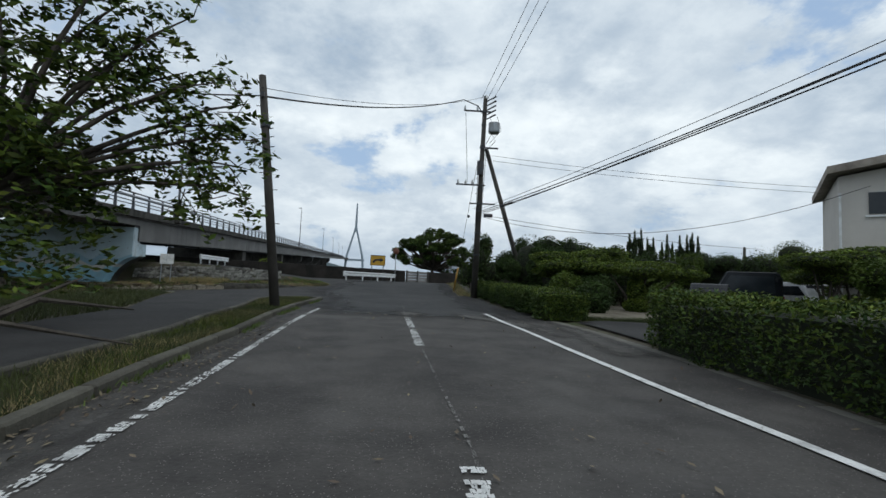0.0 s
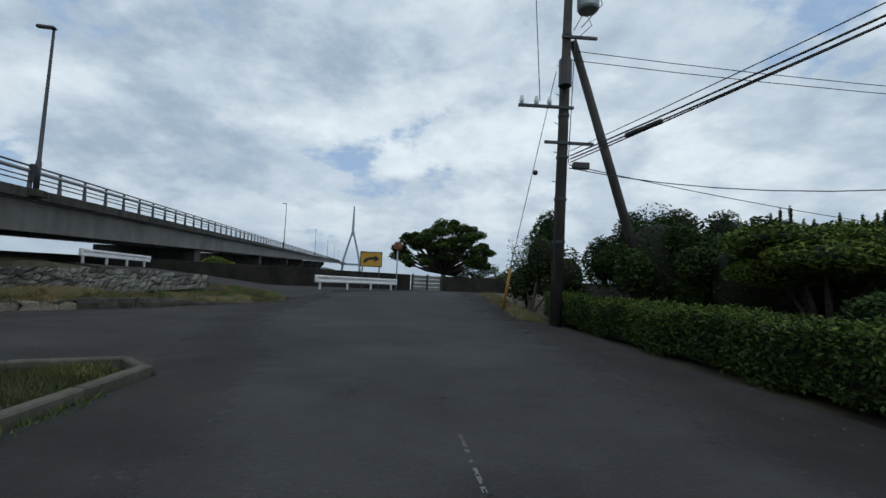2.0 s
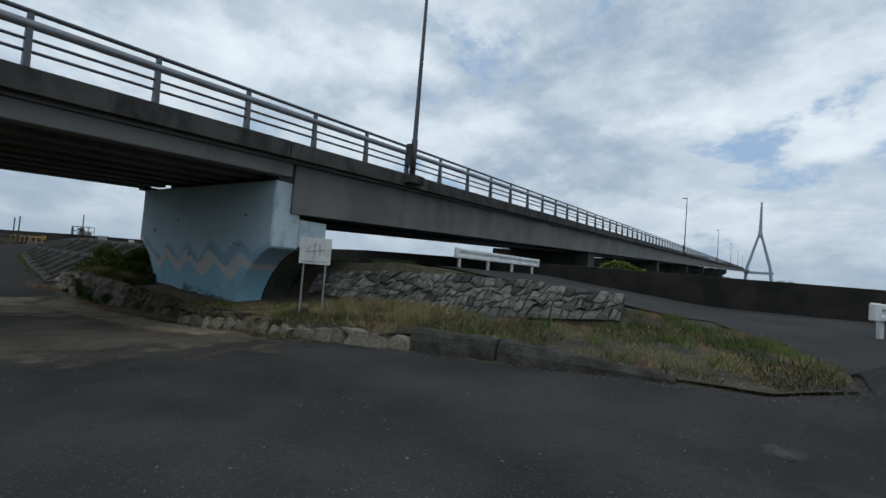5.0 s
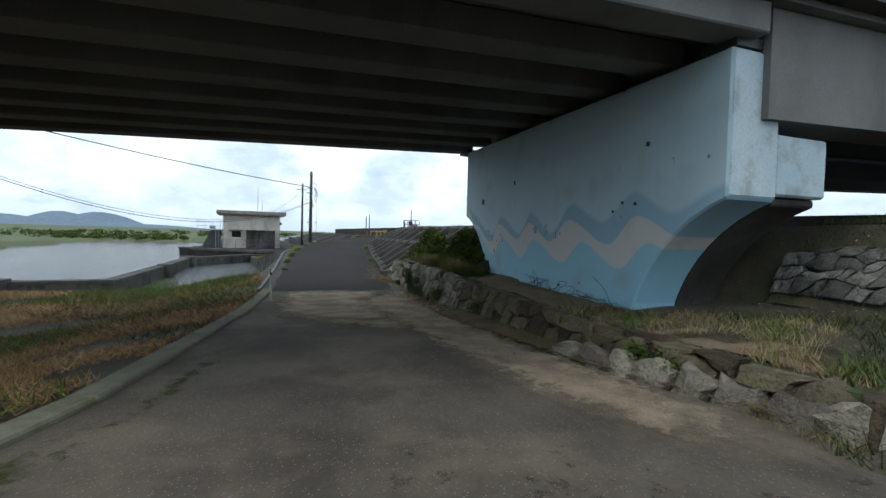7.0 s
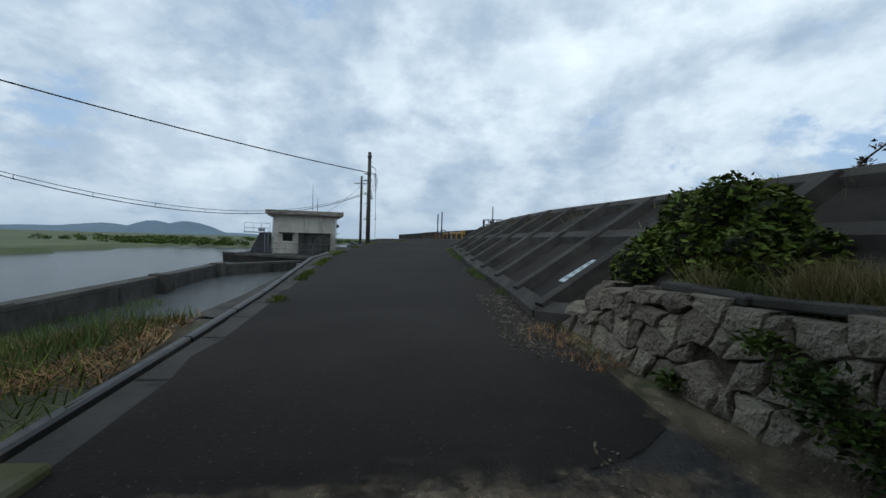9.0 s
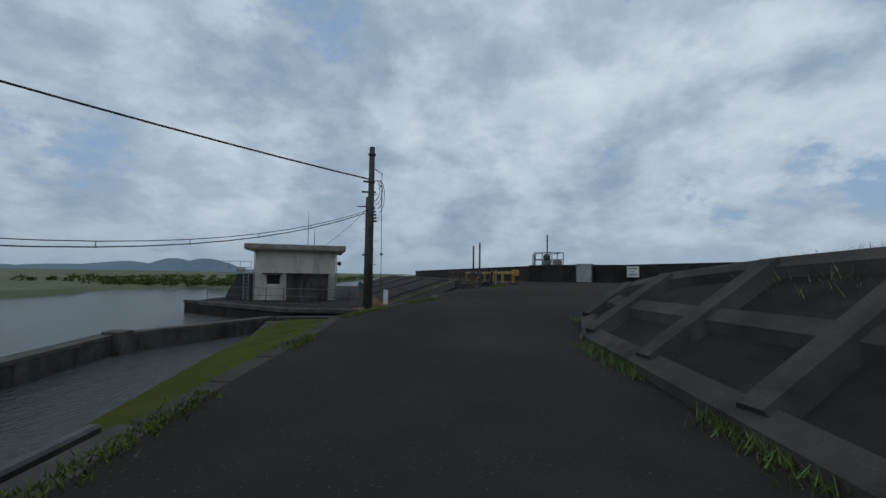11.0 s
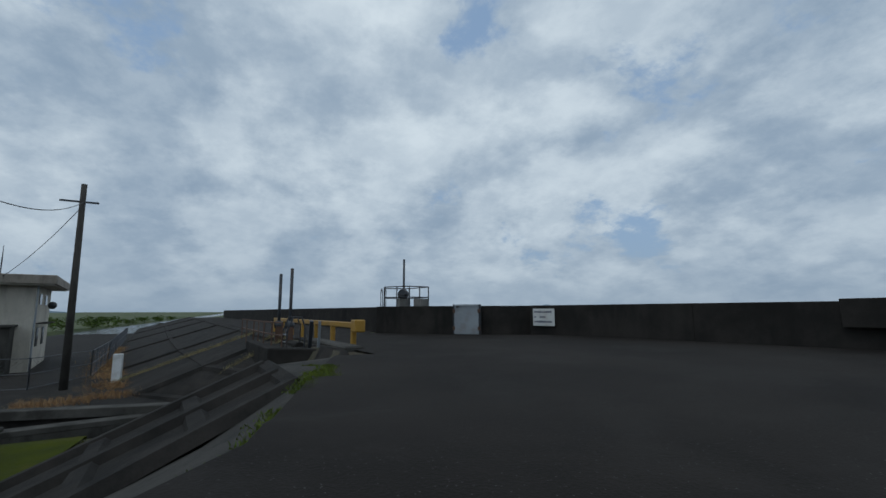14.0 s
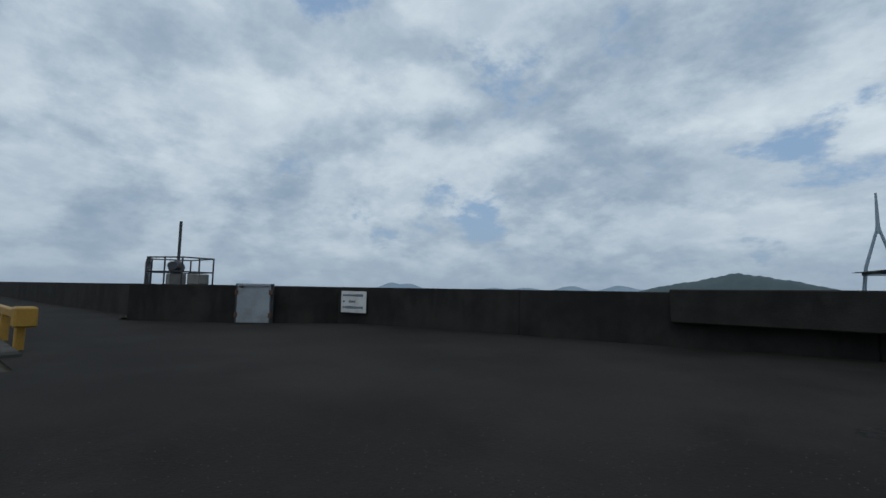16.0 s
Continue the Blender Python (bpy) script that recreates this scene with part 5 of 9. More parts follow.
    gull = profile([(-4.0, 1.0), (0.28, 1.03), (0.5, 1.13), (0.75, 1.25), (1.15, 1.41), (1.6, 1.495), (2.0, 1.51), (2.6, 1.45)])
    edge = mth("LESS_THAN", mth("ABSOLUTE", mth("SUBTRACT", mth("MULTIPLY", gull, 2.0), z)), 0.075)
    near = mth("LESS_THAN", mth("ABSOLUTE", mth("SUBTRACT", ex, 1.35)), 1.25)
    col = mix(mth("MULTIPLY", mth("MULTIPLY", edge, near), 0.35), col, (0.56, 0.57, 0.57))
    r = N("ShaderNodeMapRange")
    r.inputs["From Min"].default_value, r.inputs["From Max"].default_value = 0.55, 0.75
    Lk(ntex(1.4, 8), r.inputs["Value"])
    col = mix(mth("MULTIPLY", r.outputs[0], 0.35), col, (0.25, 0.27, 0.27))
    r2 = N("ShaderNodeMapRange")
    r2.inputs["From Min"].default_value, r2.inputs["From Max"].default_value = 0.70, 0.74
    Lk(ntex(2.6, 4), r2.inputs["Value"])
    col = mix(r2.outputs[0], col, (0.07, 0.08, 0.085))
    Lk(col, b.inputs["Base Color"])
    b.inputs["Roughness"].default_value = 0.75
    bp = N("ShaderNodeBump")
    bp.inputs["Strength"].default_value, bp.inputs["Distance"].default_value = 0.15, 0.02
    Lk(ntex(25, 3), bp.inputs["Height"])
    Lk(bp.outputs[0], b.inputs["Normal"])
    return m


M["mural_paint"] = mural_material()
M["pale_blue"] = material("pale_blue", (0.42, 0.53, 0.58), (0.52, 0.61, 0.64), 1.2, 40, 0.75, 0.15, stain=(0.24, 0.25, 0.24), stain_scale=2.0, stain_amount=0.6)


def pier_outline(half_top, half_foot, zt, zm, zb):
    """Half of a wall pier: straight flank, then a concave sweep to a narrower foot."""
    right = [(half_top, zt), (half_top, zm)]
    for i in range(1, 9):
        t = i / 8
        sx, sz = math.sin(t * math.pi / 2), 1 - math.cos(t * math.pi / 2)
        right.append((half_top - (half_top - half_foot) * (0.55 * sx + 0.45 * t), zm - (zm - zb) * (0.55 * sz + 0.45 * t)))
    right.append((half_foot, zb - 0.8))
    return right + [(-x, z) for x, z in right[::-1]]


def build_pier():
    cx, cy = P(-16.0, PIER_N)
    t = thing("bridge_pier", "wall pier painted sky blue with a faded white wave mural", "pier", (cx, cy, 0.1))
    s = Shape()
    out = pier_outline(4.0, 2.55, 3.45, 1.64, 0.12)
    s.prism([(x, 0.0, z - 0.1) for x, z in out], (0, 0, 0), (0, 0.85, 0))
    body = new("body", s.mesh("body", "mural_paint", 0.03))
    body.parent = t
    body.rotation_euler = (0, 0, math.atan2(0.139, 0.990))
    s = Shape().box((3.985, 0.425, 2.45), (0.05, 0.8, 1.75))
    ob = new("end_face", s.mesh("end_face", "pale_blue", 0.01))
    ob.parent, ob.rotation_euler = t, (0, 0, math.atan2(0.139, 0.990))
    ob["label"] = "paler flaking blue end face"
    s = Shape().box((0, 1.35, 2.0), (7.96, 0.98, 0.78))
    ob = new("shelf", s.mesh("shelf", "pale_blue", 0.03))
    ob.parent, ob.rotation_euler = t, (0, 0, math.atan2(0.139, 0.990))
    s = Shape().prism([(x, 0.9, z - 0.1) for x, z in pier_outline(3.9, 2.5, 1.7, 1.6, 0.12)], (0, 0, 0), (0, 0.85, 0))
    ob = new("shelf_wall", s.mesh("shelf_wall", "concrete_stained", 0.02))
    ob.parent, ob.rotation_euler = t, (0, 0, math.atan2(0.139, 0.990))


build_pier()
wp = Matrix.Rotation(math.atan2(0.139, 0.990), 3, "Z")


def on_mural(x, z):
    return Vector(P(-16.0, PIER_N, 0.1)) + wp @ Vector((x, 0, z))


for px, pz, pw, ph in ((-2.85, 1.89, 0.07, 0.13), (-1.2, 2.23, 0.025, 0.09), (2.25, 1.58, 0.045, 0.045), (2.52, 1.55, 0.045, 0.05), (2.04, 1.45, 0.035, 0.04), (2.73, 2.41, 0.05, 0.06)):
    solid("wall_plate", Shape().box(on_mural(px, pz), (pw, 0.05, ph), wp), "dark_steel", "small dark metal plate fixed to the painted pier", "plate", 0.008, group="plates on the pier")
rnd = random.Random(77)
s = Shape()
loop = [on_mural(-0.3 + 0.07 * math.cos(k * 1.9) * (1 - 0.02 * k) + 0.004 * k, 1.14 + 0.075 * math.sin(k * 1.3) + 0.003 * k) + Vector((0, -0.003, 0)) for k in range(14)]
s.tube(loop, 0.0035, 4)
for k in range(34):
    cxm, czm = rnd.choice(((0.15, 1.16), (-2.25, 0.95), (-2.0, 0.85), (-2.45, 1.0), (-1.75, 0.95), (0.5, 1.05)))
    x0, z0 = cxm + rnd.gauss(0, 0.05), czm + rnd.gauss(0, 0.06)
    s.box(on_mural(x0, z0) + Vector((0.0, -0.003, 0)), (rnd.uniform(0.006, 0.014), 0.004, rnd.uniform(0.02, 0.07)), wp @ Matrix.Rotation(rnd.gauss(0, 0.25), 3, "Y"))
solid("scrawl", s, "ink_worn", "dark scratched scrawl on the white wave", "marks", kind="stuff")
# dry vines tangled along the foot of the pier
for k in range(44):
    x0, side = rnd.choice((0.1, 0.5, 0.9, 1.5, 2.1)) + rnd.gauss(0, 0.2), rnd.choice((-1, 1))
    p, pts = on_mural(x0, 0.01) + Vector((0, -rnd.uniform(0.05, 0.3), 0)), []
    up = rnd.uniform(-0.02, 0.09)
    for i in range(7):
        pts.append(p.copy())
        p = p + Vector((side * rnd.uniform(0.02, 0.13), rnd.uniform(-0.05, 0.05), up + rnd.uniform(-0.02, 0.02)))
        up -= rnd.uniform(0.005, 0.035)
    low = on_mural(x0, 0.0).z
    pts = [Vector((q.x, q.y, max(low, q.z))) for q in pts]
    solid("dry_vine", Shape().tube(pts, [0.006, 0.005, 0.005, 0.004, 0.004, 0.003, 0.002], 4), "bark", "thin dark dry vine stalk at the pier foot", "vine", group="dry vines")

def far_pier(n, first):
    zt = deck_z(n) - 1.46
    s = Shape().prism([P(e, n - 0.6, z) for e, z in ((-12.2, zt), (-12.2, zt - 1.3), (-13.6, zt - 2.4), (-13.6, -4), (-19.1, -4), (-19.1, zt - 2.4), (-20.5, zt - 1.3), (-20.5, zt))], (0, 0, 0), NORTH * 1.6)
    solid("bridge_pier", s, "concrete_stained", "dark concrete pier of the bridge standing in the sea", "pier", 0.03, group="piers of the bridge")


for k in range(1, 8):
    far_pier(PIER_N + 28.0 * k, k == 1)
s = Shape().box((*P(-16.35, -11.0), 0.6), (10.6, 3.0, 5.0), SITE)
solid("abutment", s, "concrete_bridge", "plain concrete abutment at the landward end of the bridge", "abutment", 0.03, kind="structure")


def street_lamp(n, tall=8.3, box=True):
    e = EAST_E + 0.05
    x, y = P(e, n)
    z = deck_z(n) + 0.35
    t = thing("street_lamp", "dark slender street lamp on the edge of the bridge", "street lamp", (x, y, z), group="lamps along the bridge")
    part("pole", Shape().tube([(x, y, z), (x, y, z + 1.3), (x, y, z + 1.32), (x, y, z + tall)], [0.11, 0.11, 0.085, 0.05], 10), "dark_steel", t, smooth=True)
    d = -EAST
    part("lamp_head", Shape().box((x + d.x * 0.3, y + d.y * 0.3, z + tall + 0.05), (0.8, 0.24, 0.12), SITE, 0.8), "dark_steel", t, bevel=0.02)
    if box:
        part("switch_box", Shape().box((x - 0.08, y - 0.14, z + 0.75), (0.2, 0.16, 0.75), SITE), "dark_steel", t, bevel=0.01)
    part("bracket", Shape().box((x + 0.05, y, z - 0.12), (0.5, 0.7, 0.3), SITE), "concrete_stained", t, bevel=0.02)


for k, n in enumerate((37.1, 105.2, 170.8, 236.0, 302.0, 368.0)):
    street_lamp(n, 7.3 if k == 0 else 8.6)


def cable_pylon():
    cx, cy, top = -85.3, 580.5, 94.5
    t = thing("bridge_pylon", "tall pale pylon of the cable-stayed bridge, hazy with distance", "pylon", (cx, cy, 0))
    zd = 24.0
    for side in (-1, 1):
        a = Vector((cx, cy, 0)) + EAST * side * 12.5
        part("leg", Shape().tube([(a.x, a.y, zd - 26), (cx + EAST.x * side * 9.5, cy + EAST.y * side * 9.5, zd + 4), (cx + EAST.x * side * 1.2, cy + EAST.y * side * 1.2, zd + 36), (cx + EAST.x * side * 0.6, cy, zd + 40)], [1.8, 1.5, 1.25, 1.1], 6), "pylon_hazed", t)
    part("mast", Shape().tube([(cx, cy, zd + 34), (cx, cy, top)], [1.7, 0.8], 6), "pylon_hazed", t)
    part("cross_beam", Shape().box((cx, cy, zd - 2), (25, 3, 2.5), SITE), "pylon_hazed", t)


cable_pylon()

# ---------------------------------------------------------------- road markings
def stripe(s, pts, w, gaps=(), seed=1, chip=0.0):
    """A painted line, 4 mm over the asphalt, in short dashes with chipped ends where chip is given."""
    rnd = random.Random(seed)
    total = [0.0]
    for a, b in zip(pts, pts[1:]):
        total.append(total[-1] + math.dist(a, b))

    def at(d):
        for i in range(len(pts) - 1):
            if d <= total[i + 1] or i == len(pts) - 2:
                u = (d - total[i]) / (total[i + 1] - total[i])
                a, b = Vector(pts[i]), Vector(pts[i + 1])
                return a.lerp(b, u), (b - a).normalized()

    cells, d, L = [], 0.0, total[-1]
    strands = 8 if chip else 1
    sw = w / strands
    while d < L:
        e = min(L, d + (rnd.uniform(0.018, 0.06) if chip else 0.6))
        row = chip * (0.25 + 0.9 * math.sin(d * 1.3 + seed) ** 4)
        bare = chip and rnd.random() < 0.45 * chip
        for k in range(strands):
            rim = 0.25 if k in (0, strands - 1) else 0.0
            if not chip or not (bare or rnd.random() < row + rim * chip):
                quad = []
                for q in (d, e):
                    p, t = at(q)
                    nrm = Vector((-t.y, t.x))
                    for g in (0, 1):
                        c = p + nrm * (-w / 2 + sw * (k + g) + (rnd.random() - 0.5) * 0.7 * sw * bool(chip)) + t * ((rnd.random() - 0.5) * 0.012 * bool(chip))
                        quad.append((c.x, c.y))
                cells.append(quad)
        d = e
    a = np.array(cells)
    z = height(a[..., 0], a[..., 1]) + 0.034
    for quad, zz in zip(cells, z):
        s.add([(p[0], p[1], float(h)) for p, h in zip(quad, zz)], [(0, 2, 3, 1)])
    return s


solid("road_marking", stripe(Shape(), [(4.4, -6), (4.28, 4.9), (4.03, 6.8), (3.77, 9.74), (3.6, 12), (3.42, 14), (3.3, 16.4)], 0.12, seed=3), "line_white", "solid white edge line", "marking", kind="structure")
solid("road_marking", stripe(Shape(), [(-0.55, -2), (-0.75, 4.3), (-0.84, 5.5), (-1.05, 7.6), (-1.52, 12), (-1.66, 13.6), (-1.8, 15.8)], 0.11, seed=6, chip=0.5), "line_white", "worn white edge line with gaps", "marking", kind="structure")
for q in ([(1.62, 2.2), (1.6, 4.85)], [(1.27, 9.3), (1.08, 11.7), (0.89, 14.2)]):
    solid("road_marking", stripe(Shape(), q, 0.15, seed=int(q[0][1] * 10), chip=0.62), "line_white", "flaking white centre dash, worn into cross cracks", "marking", kind="structure")
# pale crack along the middle joint
solid("road_joint", stripe(Shape(), [(1.68, 3.0), (1.63, 5.1), (1.27, 9.4), (1.08, 11.7), (0.81, 15.05), (0.6, 18.5)], 0.03, seed=9, chip=0.8), "concrete", "pale open crack along the middle of the road", "crack", kind="structure")
# dusty edge of the relaid surface
s = Shape()
solid("road_joint", stripe(s, [(-2.3, 16.15), (-0.5, 16.35), (2.3, 16.5), (4.7, 16.5)], 0.1, seed=11, chip=0.95), "dust_seam", "pale ragged seam between old and new asphalt", "crack", kind="structure")
tagged(draped("patch", [(-5.3 + 0.2 * math.cos(a / 2), 29.37 + 0.2 * math.sin(a / 2)) for a in range(12)], "dust", 0.03, 0.08, road_level, 0.16), "pale round scuffed patch in the junction asphalt", "patch", kind="structure")


# ---------------------------------------------------------------- poles and wires
def sag(a, b, drop, n=14):
    a, b = Vector(a), Vector(b)
    return [a.lerp(b, i / n) - Vector((0, 0, drop * 4 * (i / n) * (1 - i / n))) for i in range(n + 1)]


def wire(a, b, drop, r=0.018, label="thin black overhead wire"):
    return solid("overhead_wire", Shape().tube(sag(a, b, drop), r, 5), "wire", label, "wire", smooth=True, group="overhead wires")


def step_bolts(t, x, y, z0, z1, r, lean=(0, 0)):
    z, k = z0, 0
    while z < z1:
        a = 0.6 + (k % 2) * math.pi
        cx, cy = x + lean[0] * (z - z0), y + lean[1] * (z - z0)
        part("step_bolt", Shape().tube([(cx, cy, z), (cx + math.cos(a) * (r + 0.16), cy + math.sin(a) * (r + 0.16), z)], 0.012, 5), "dark_steel", t)
        z += 0.45
        k += 1


def near_pole():
    x, y, z = -2.92, 15.35, 0.0
    t = thing("utility_pole", "dark plain utility pole leaning on the grass verge", "utility pole", (x, y, z))
    px = lambda q: x - 0.128 * q
    part("shaft", Shape().tube([(x, y, z - 0.3), (px(6.92), y, 6.92)], [0.142, 0.102], 16), "pole_concrete", t, smooth=True)
    part("band", Shape().tube([(px(5.35), y, 5.35), (px(5.47), y, 5.47)], 0.145, 14), "dark_steel", t)
    for zz in (5.3, 5.05, 4.75):
        part("hook", Shape().tube([(px(zz), y, zz), (px(zz) + 0.24, y - 0.05, zz + 0.03)], 0.014, 5), "dark_steel", t)
    part("clamp", Shape().box((px(6.3) + 0.02, y - 0.13, 6.3), (0.1, 0.1, 0.14)), "dark_steel", t)
    for k in range(9):
        q = 2.0 + k * 0.5
        part("step_bolt", Shape().tube([(px(q), y, q), (px(q) + (0.24 if k % 2 else -0.24), y, q)], 0.011, 5), "dark_steel", t)


near_pole()


def main_pole():
    x, y = 4.3, 28.3
    t = thing("utility_pole", "tall dark utility pole with crossarms, transformer and leaning strut", "utility pole", (x, y, 0.1))
    tx = lambda z: x + 0.02 * z
    part("shaft", Shape().tube([(x, y, -0.3), (tx(12.2), y, 12.2)], [0.19, 0.12], 16), "pole_concrete", t, smooth=True)

    def arm(z, a, b, r=0.045):
        part("crossarm", Shape().box((tx(z) + (a + b) / 2, y - 0.16, z), (abs(b - a), 0.08, 0.08)), "dark_steel", t)

    arm(11.2, -1.25, 0.35)
    arm(6.75, -1.45, 0.25)
    arm(5.65, -0.6, 0.9)
    arm(9.0, -0.2, 0.9)
    for z, dx in ((11.2, -1.2), (11.2, -0.45), (11.9, 0.05), (6.75, -1.35), (6.75, -0.9), (6.75, -0.5)):
        ins = Shape().tube([(tx(z) + dx, y - 0.16, z + 0.03), (tx(z) + dx, y - 0.16, z + 0.12), (tx(z) + dx, y - 0.16, z + 0.3)], [0.05, 0.075, 0.045], 8)
        part("insulator", ins, "white_paint", t, smooth=True)
    for k in range(5):
        z = 11.9 - 0.28 * k
        part("insulator", Shape().tube([(tx(z) + 0.1, y, z), (tx(z) + 0.65, y - 0.1, z + 0.3)], [0.035, 0.05], 6), "dark_steel", t)
    tr = part("transformer", Shape().tube([(tx(10) + 0.62, y - 0.05, 9.95), (tx(10) + 0.62, y - 0.05, 10.02), (tx(10) + 0.62, y - 0.05, 10.55)], [0.3, 0.34, 0.34], 14), "galvanised", t, "grey barrel transformer", smooth=False)
    part("transformer", Shape().tube([(tx(7.7) - 0.1, y - 0.32, 7.35), (tx(7.7) - 0.1, y - 0.32, 8.15)], 0.2, 12), "dark_steel", t)
    part("cable_box", Shape().box((tx(5) + 0.55, y - 0.12, 4.98), (0.5, 0.18, 0.2)), "dark_steel", t, bevel=0.02)
    for k in range(7):
        part("band", Shape().tube([(tx(2.6 + k * 1.3), y, 2.6 + k * 1.3), (tx(2.7 + k * 1.3), y, 2.68 + k * 1.3)], 0.2 - k * 0.008, 12), "dark_steel", t)
    part("strut", Shape().tube([(7.6, 28.6, 0.0), (4.72, 28.4, 9.0)], [0.16, 0.12], 12), "pole_concrete", t, "round leaning strut pole", smooth=True)
    # cables hanging on the pole
    for dx, z0, z1 in ((-1.15, 11.1, 6.9), (0.3, 10.9, 9.2), (0.75, 10.9, 9.3), (0.45, 9.9, 8.9), (0.2, 9.0, 5.0), (-0.22, 8.0, 1.5)):
        part("cable", Shape().tube(sag((tx(z0) + dx, y - 0.2, z0), (tx(z1) + dx * 0.7, y - 0.2, z1), 0.0) if z0 - z1 > 3 else [(tx(z0) + dx, y - 0.2, z0), (tx(z0) + dx + 0.25, y - 0.2, (z0 + z1) / 2), (tx(z1) + dx * 0.5, y - 0.2, z1)], 0.014, 5), "wire", t)
    step_bolts(t, x, y, 2.2, 8.5, 0.17, (0.02, 0))


main_pole()
# across the road, a dark thick cable
solid("overhead_wire", Shape().tube(sag((-3.75, 15.2, 6.25), (3.2, 27.9, 11.75), 0.42, 24) + [Vector((4.1, 28.1, 11.5)), Vector((4.45, 28.2, 11.0))], 0.028, 6), "wire", "thick dark cable slung across the road", "wire", smooth=True, group="overhead wires")
wire((-3.75, 15.2, 6.5), (4.4, 28.2, 12.1), 0.5, 0.01)
wire((-3.75, 15.2, 6.25), (-22, 12, 7.6), 0.9, 0.022)
for k, (z, r) in enumerate(((5.15, 0.022), (5.25, 0.022), (5.05, 0.018), (5.4, 0.012))):
    wire((4.6, 28.1, z), (19.9 - 0.1 * k, -14.0, 9.3 + 0.18 * k), 0.7, r, "bundled black telephone cable")
wire((4.6, 28.2, 8.6), (46, 26, 8.2), 0.9, 0.012)
wire((4.6, 28.2, 8.3), (46, 25, 7.6), 0.9, 0.012)
wire((4.6, 28.2, 5.0), (26, 34, 4.4), 0.25, 0.014)
wire((4.6, 28.2, 4.9), (20.5, 20.5, 6.0), 1.5, 0.014)
for k in range(3):
    wire((4.3 + 0.35 * k, 28.2, 12.0), (7.2 + 0.5 * k, -12.0, 15.0), 0.5, 0.012)
wire((4.2, 28.4, 8.0), (3.55, 31.5, 1.9), 0.0, 0.012, "steel guy wire with a small ball")
solid("overhead_wire", Shape().tube(sag((5.35, 26.0, 5.22), (5.72, 25.0, 5.25), 0.0, 4), 0.07, 8), "wire", "black splice sleeve on the telephone cable", "cable sleeve", smooth=True)
s = Shape().ball((3.95, 29.7, 5.1), 0.09)
solid("wire_ball", s, "dark_steel", "small dark ball on the guy wire", "ball", smooth=True)
s = Shape().tube([(3.35, 31.6, 0.4), (3.58, 31.5, 1.95)], 0.055, 8)
solid("guy_guard", s, "yellow_paint", "faded yellow sleeve on the guy wire", "guard", smooth=True)


# ---------------------------------------------------------------- guard rails, signs, mirror
def guard_rail(a, b, z, label):
    a, b = Vector((*a, 0)), Vector((*b, 0))
    d = (b - a).normalized()
    m = Matrix.Rotation(math.atan2(d.y, d.x), 3, "Z")
    L = (b - a).length
    t = thing("guard_rail", label, "guard rail", (a.x, a.y, z))
    c = (a + b) / 2
    f = Vector((d.y, -d.x, 0))
    prof = [(0.0, 0.36), (0.05, 0.38), (0.05, 0.45), (0.0, 0.49), (0.0, 0.57), (0.05, 0.61), (0.05, 0.68), (0.0, 0.71), (-0.02, 0.71), (-0.02, 0.36)]
    s = Shape().prism([a + f * q + Vector((0, 0, z + h)) for q, h in prof], (0, 0, 0), d * L)
    part("beam", s, "white_paint", t)
    for k in range(max(2, round(L / 2.2) + 1)):
        p = a.lerp(b, 0.05 + 0.9 * k / max(1, round(L / 2.2))) - f * 0.1
        part("post", Shape().tube([(p.x, p.y, z - 0.3), (p.x, p.y, z + 0.66)], 0.06, 10), "white_paint", t, smooth=True)
    for p in (a, b):
        part("end_cap", Shape().box((p.x, p.y, z + 0.535), (0.16, 0.16, 0.37), m), "white_paint", t, bevel=0.03)


guard_rail((-4.7, 37.05), (-1.25, 43.4), 0.74, "white steel guard rail at the head of the junction")
guard_rail((-15.24, 36.4), (-16.1, 43.1), 1.5, "white steel guard rail closing the road under the bridge")


def arrow_sign():
    x, y = -2.72, 42.3
    t = thing("arrow_sign", "yellow turn sign with a black bent arrow on two posts", "road sign", (x, y, 0.75))
    m = Matrix.Rotation(radians(6), 3, "Z")
    part("panel", Shape().box((x, y, 2.58), (1.26, 0.04, 0.86), m), "sign_yellow", t, bevel=0.01)
    for dx in (-0.63, 0.63):
        part("frame", Shape().box(Vector((x, y - 0.01, 2.58)) + m @ Vector((dx, 0, 0)), (0.05, 0.05, 0.9), m), "black_paint", t)
    for dz in (-0.43, 0.43):
        part("frame", Shape().box((x, y - 0.01, 2.58 + dz), (1.3, 0.05, 0.05), m), "black_paint", t)
    out = [(-0.47, -0.22)]
    for k in range(9):
        a = radians(180 - k * 11.25)
        out.append((0.0 + 0.47 * math.cos(a), -0.2 + 0.33 * math.sin(a)))
    out += [(0.2, 0.13), (0.2, 0.26), (0.5, 0.05), (0.2, -0.16), (0.2, -0.03), (0.0, -0.03)]
    for k in range(6):
        a = radians(90 + k * 18)
        out.append((0.0 + 0.27 * math.cos(a), -0.2 + 0.17 * math.sin(a)))
    out[-1] = (-0.27, -0.22)
    s = Shape().prism([Vector((x, y, 2.58)) + m @ Vector((u, -0.026, v)) for u, v in out], (0, 0, 0), m @ Vector((0, -0.008, 0)))
    part("arrow", s, "black_paint", t)
    for dx in (-0.5, 0.5):
        p = Vector((x, y + 0.05, 0)) + m @ Vector((dx, 0, 0))
        part("post", Shape().tube([(p.x, p.y, 0.5), (p.x, p.y, 2.98)], 0.035, 8), "dark_steel", t)


arrow_sign()


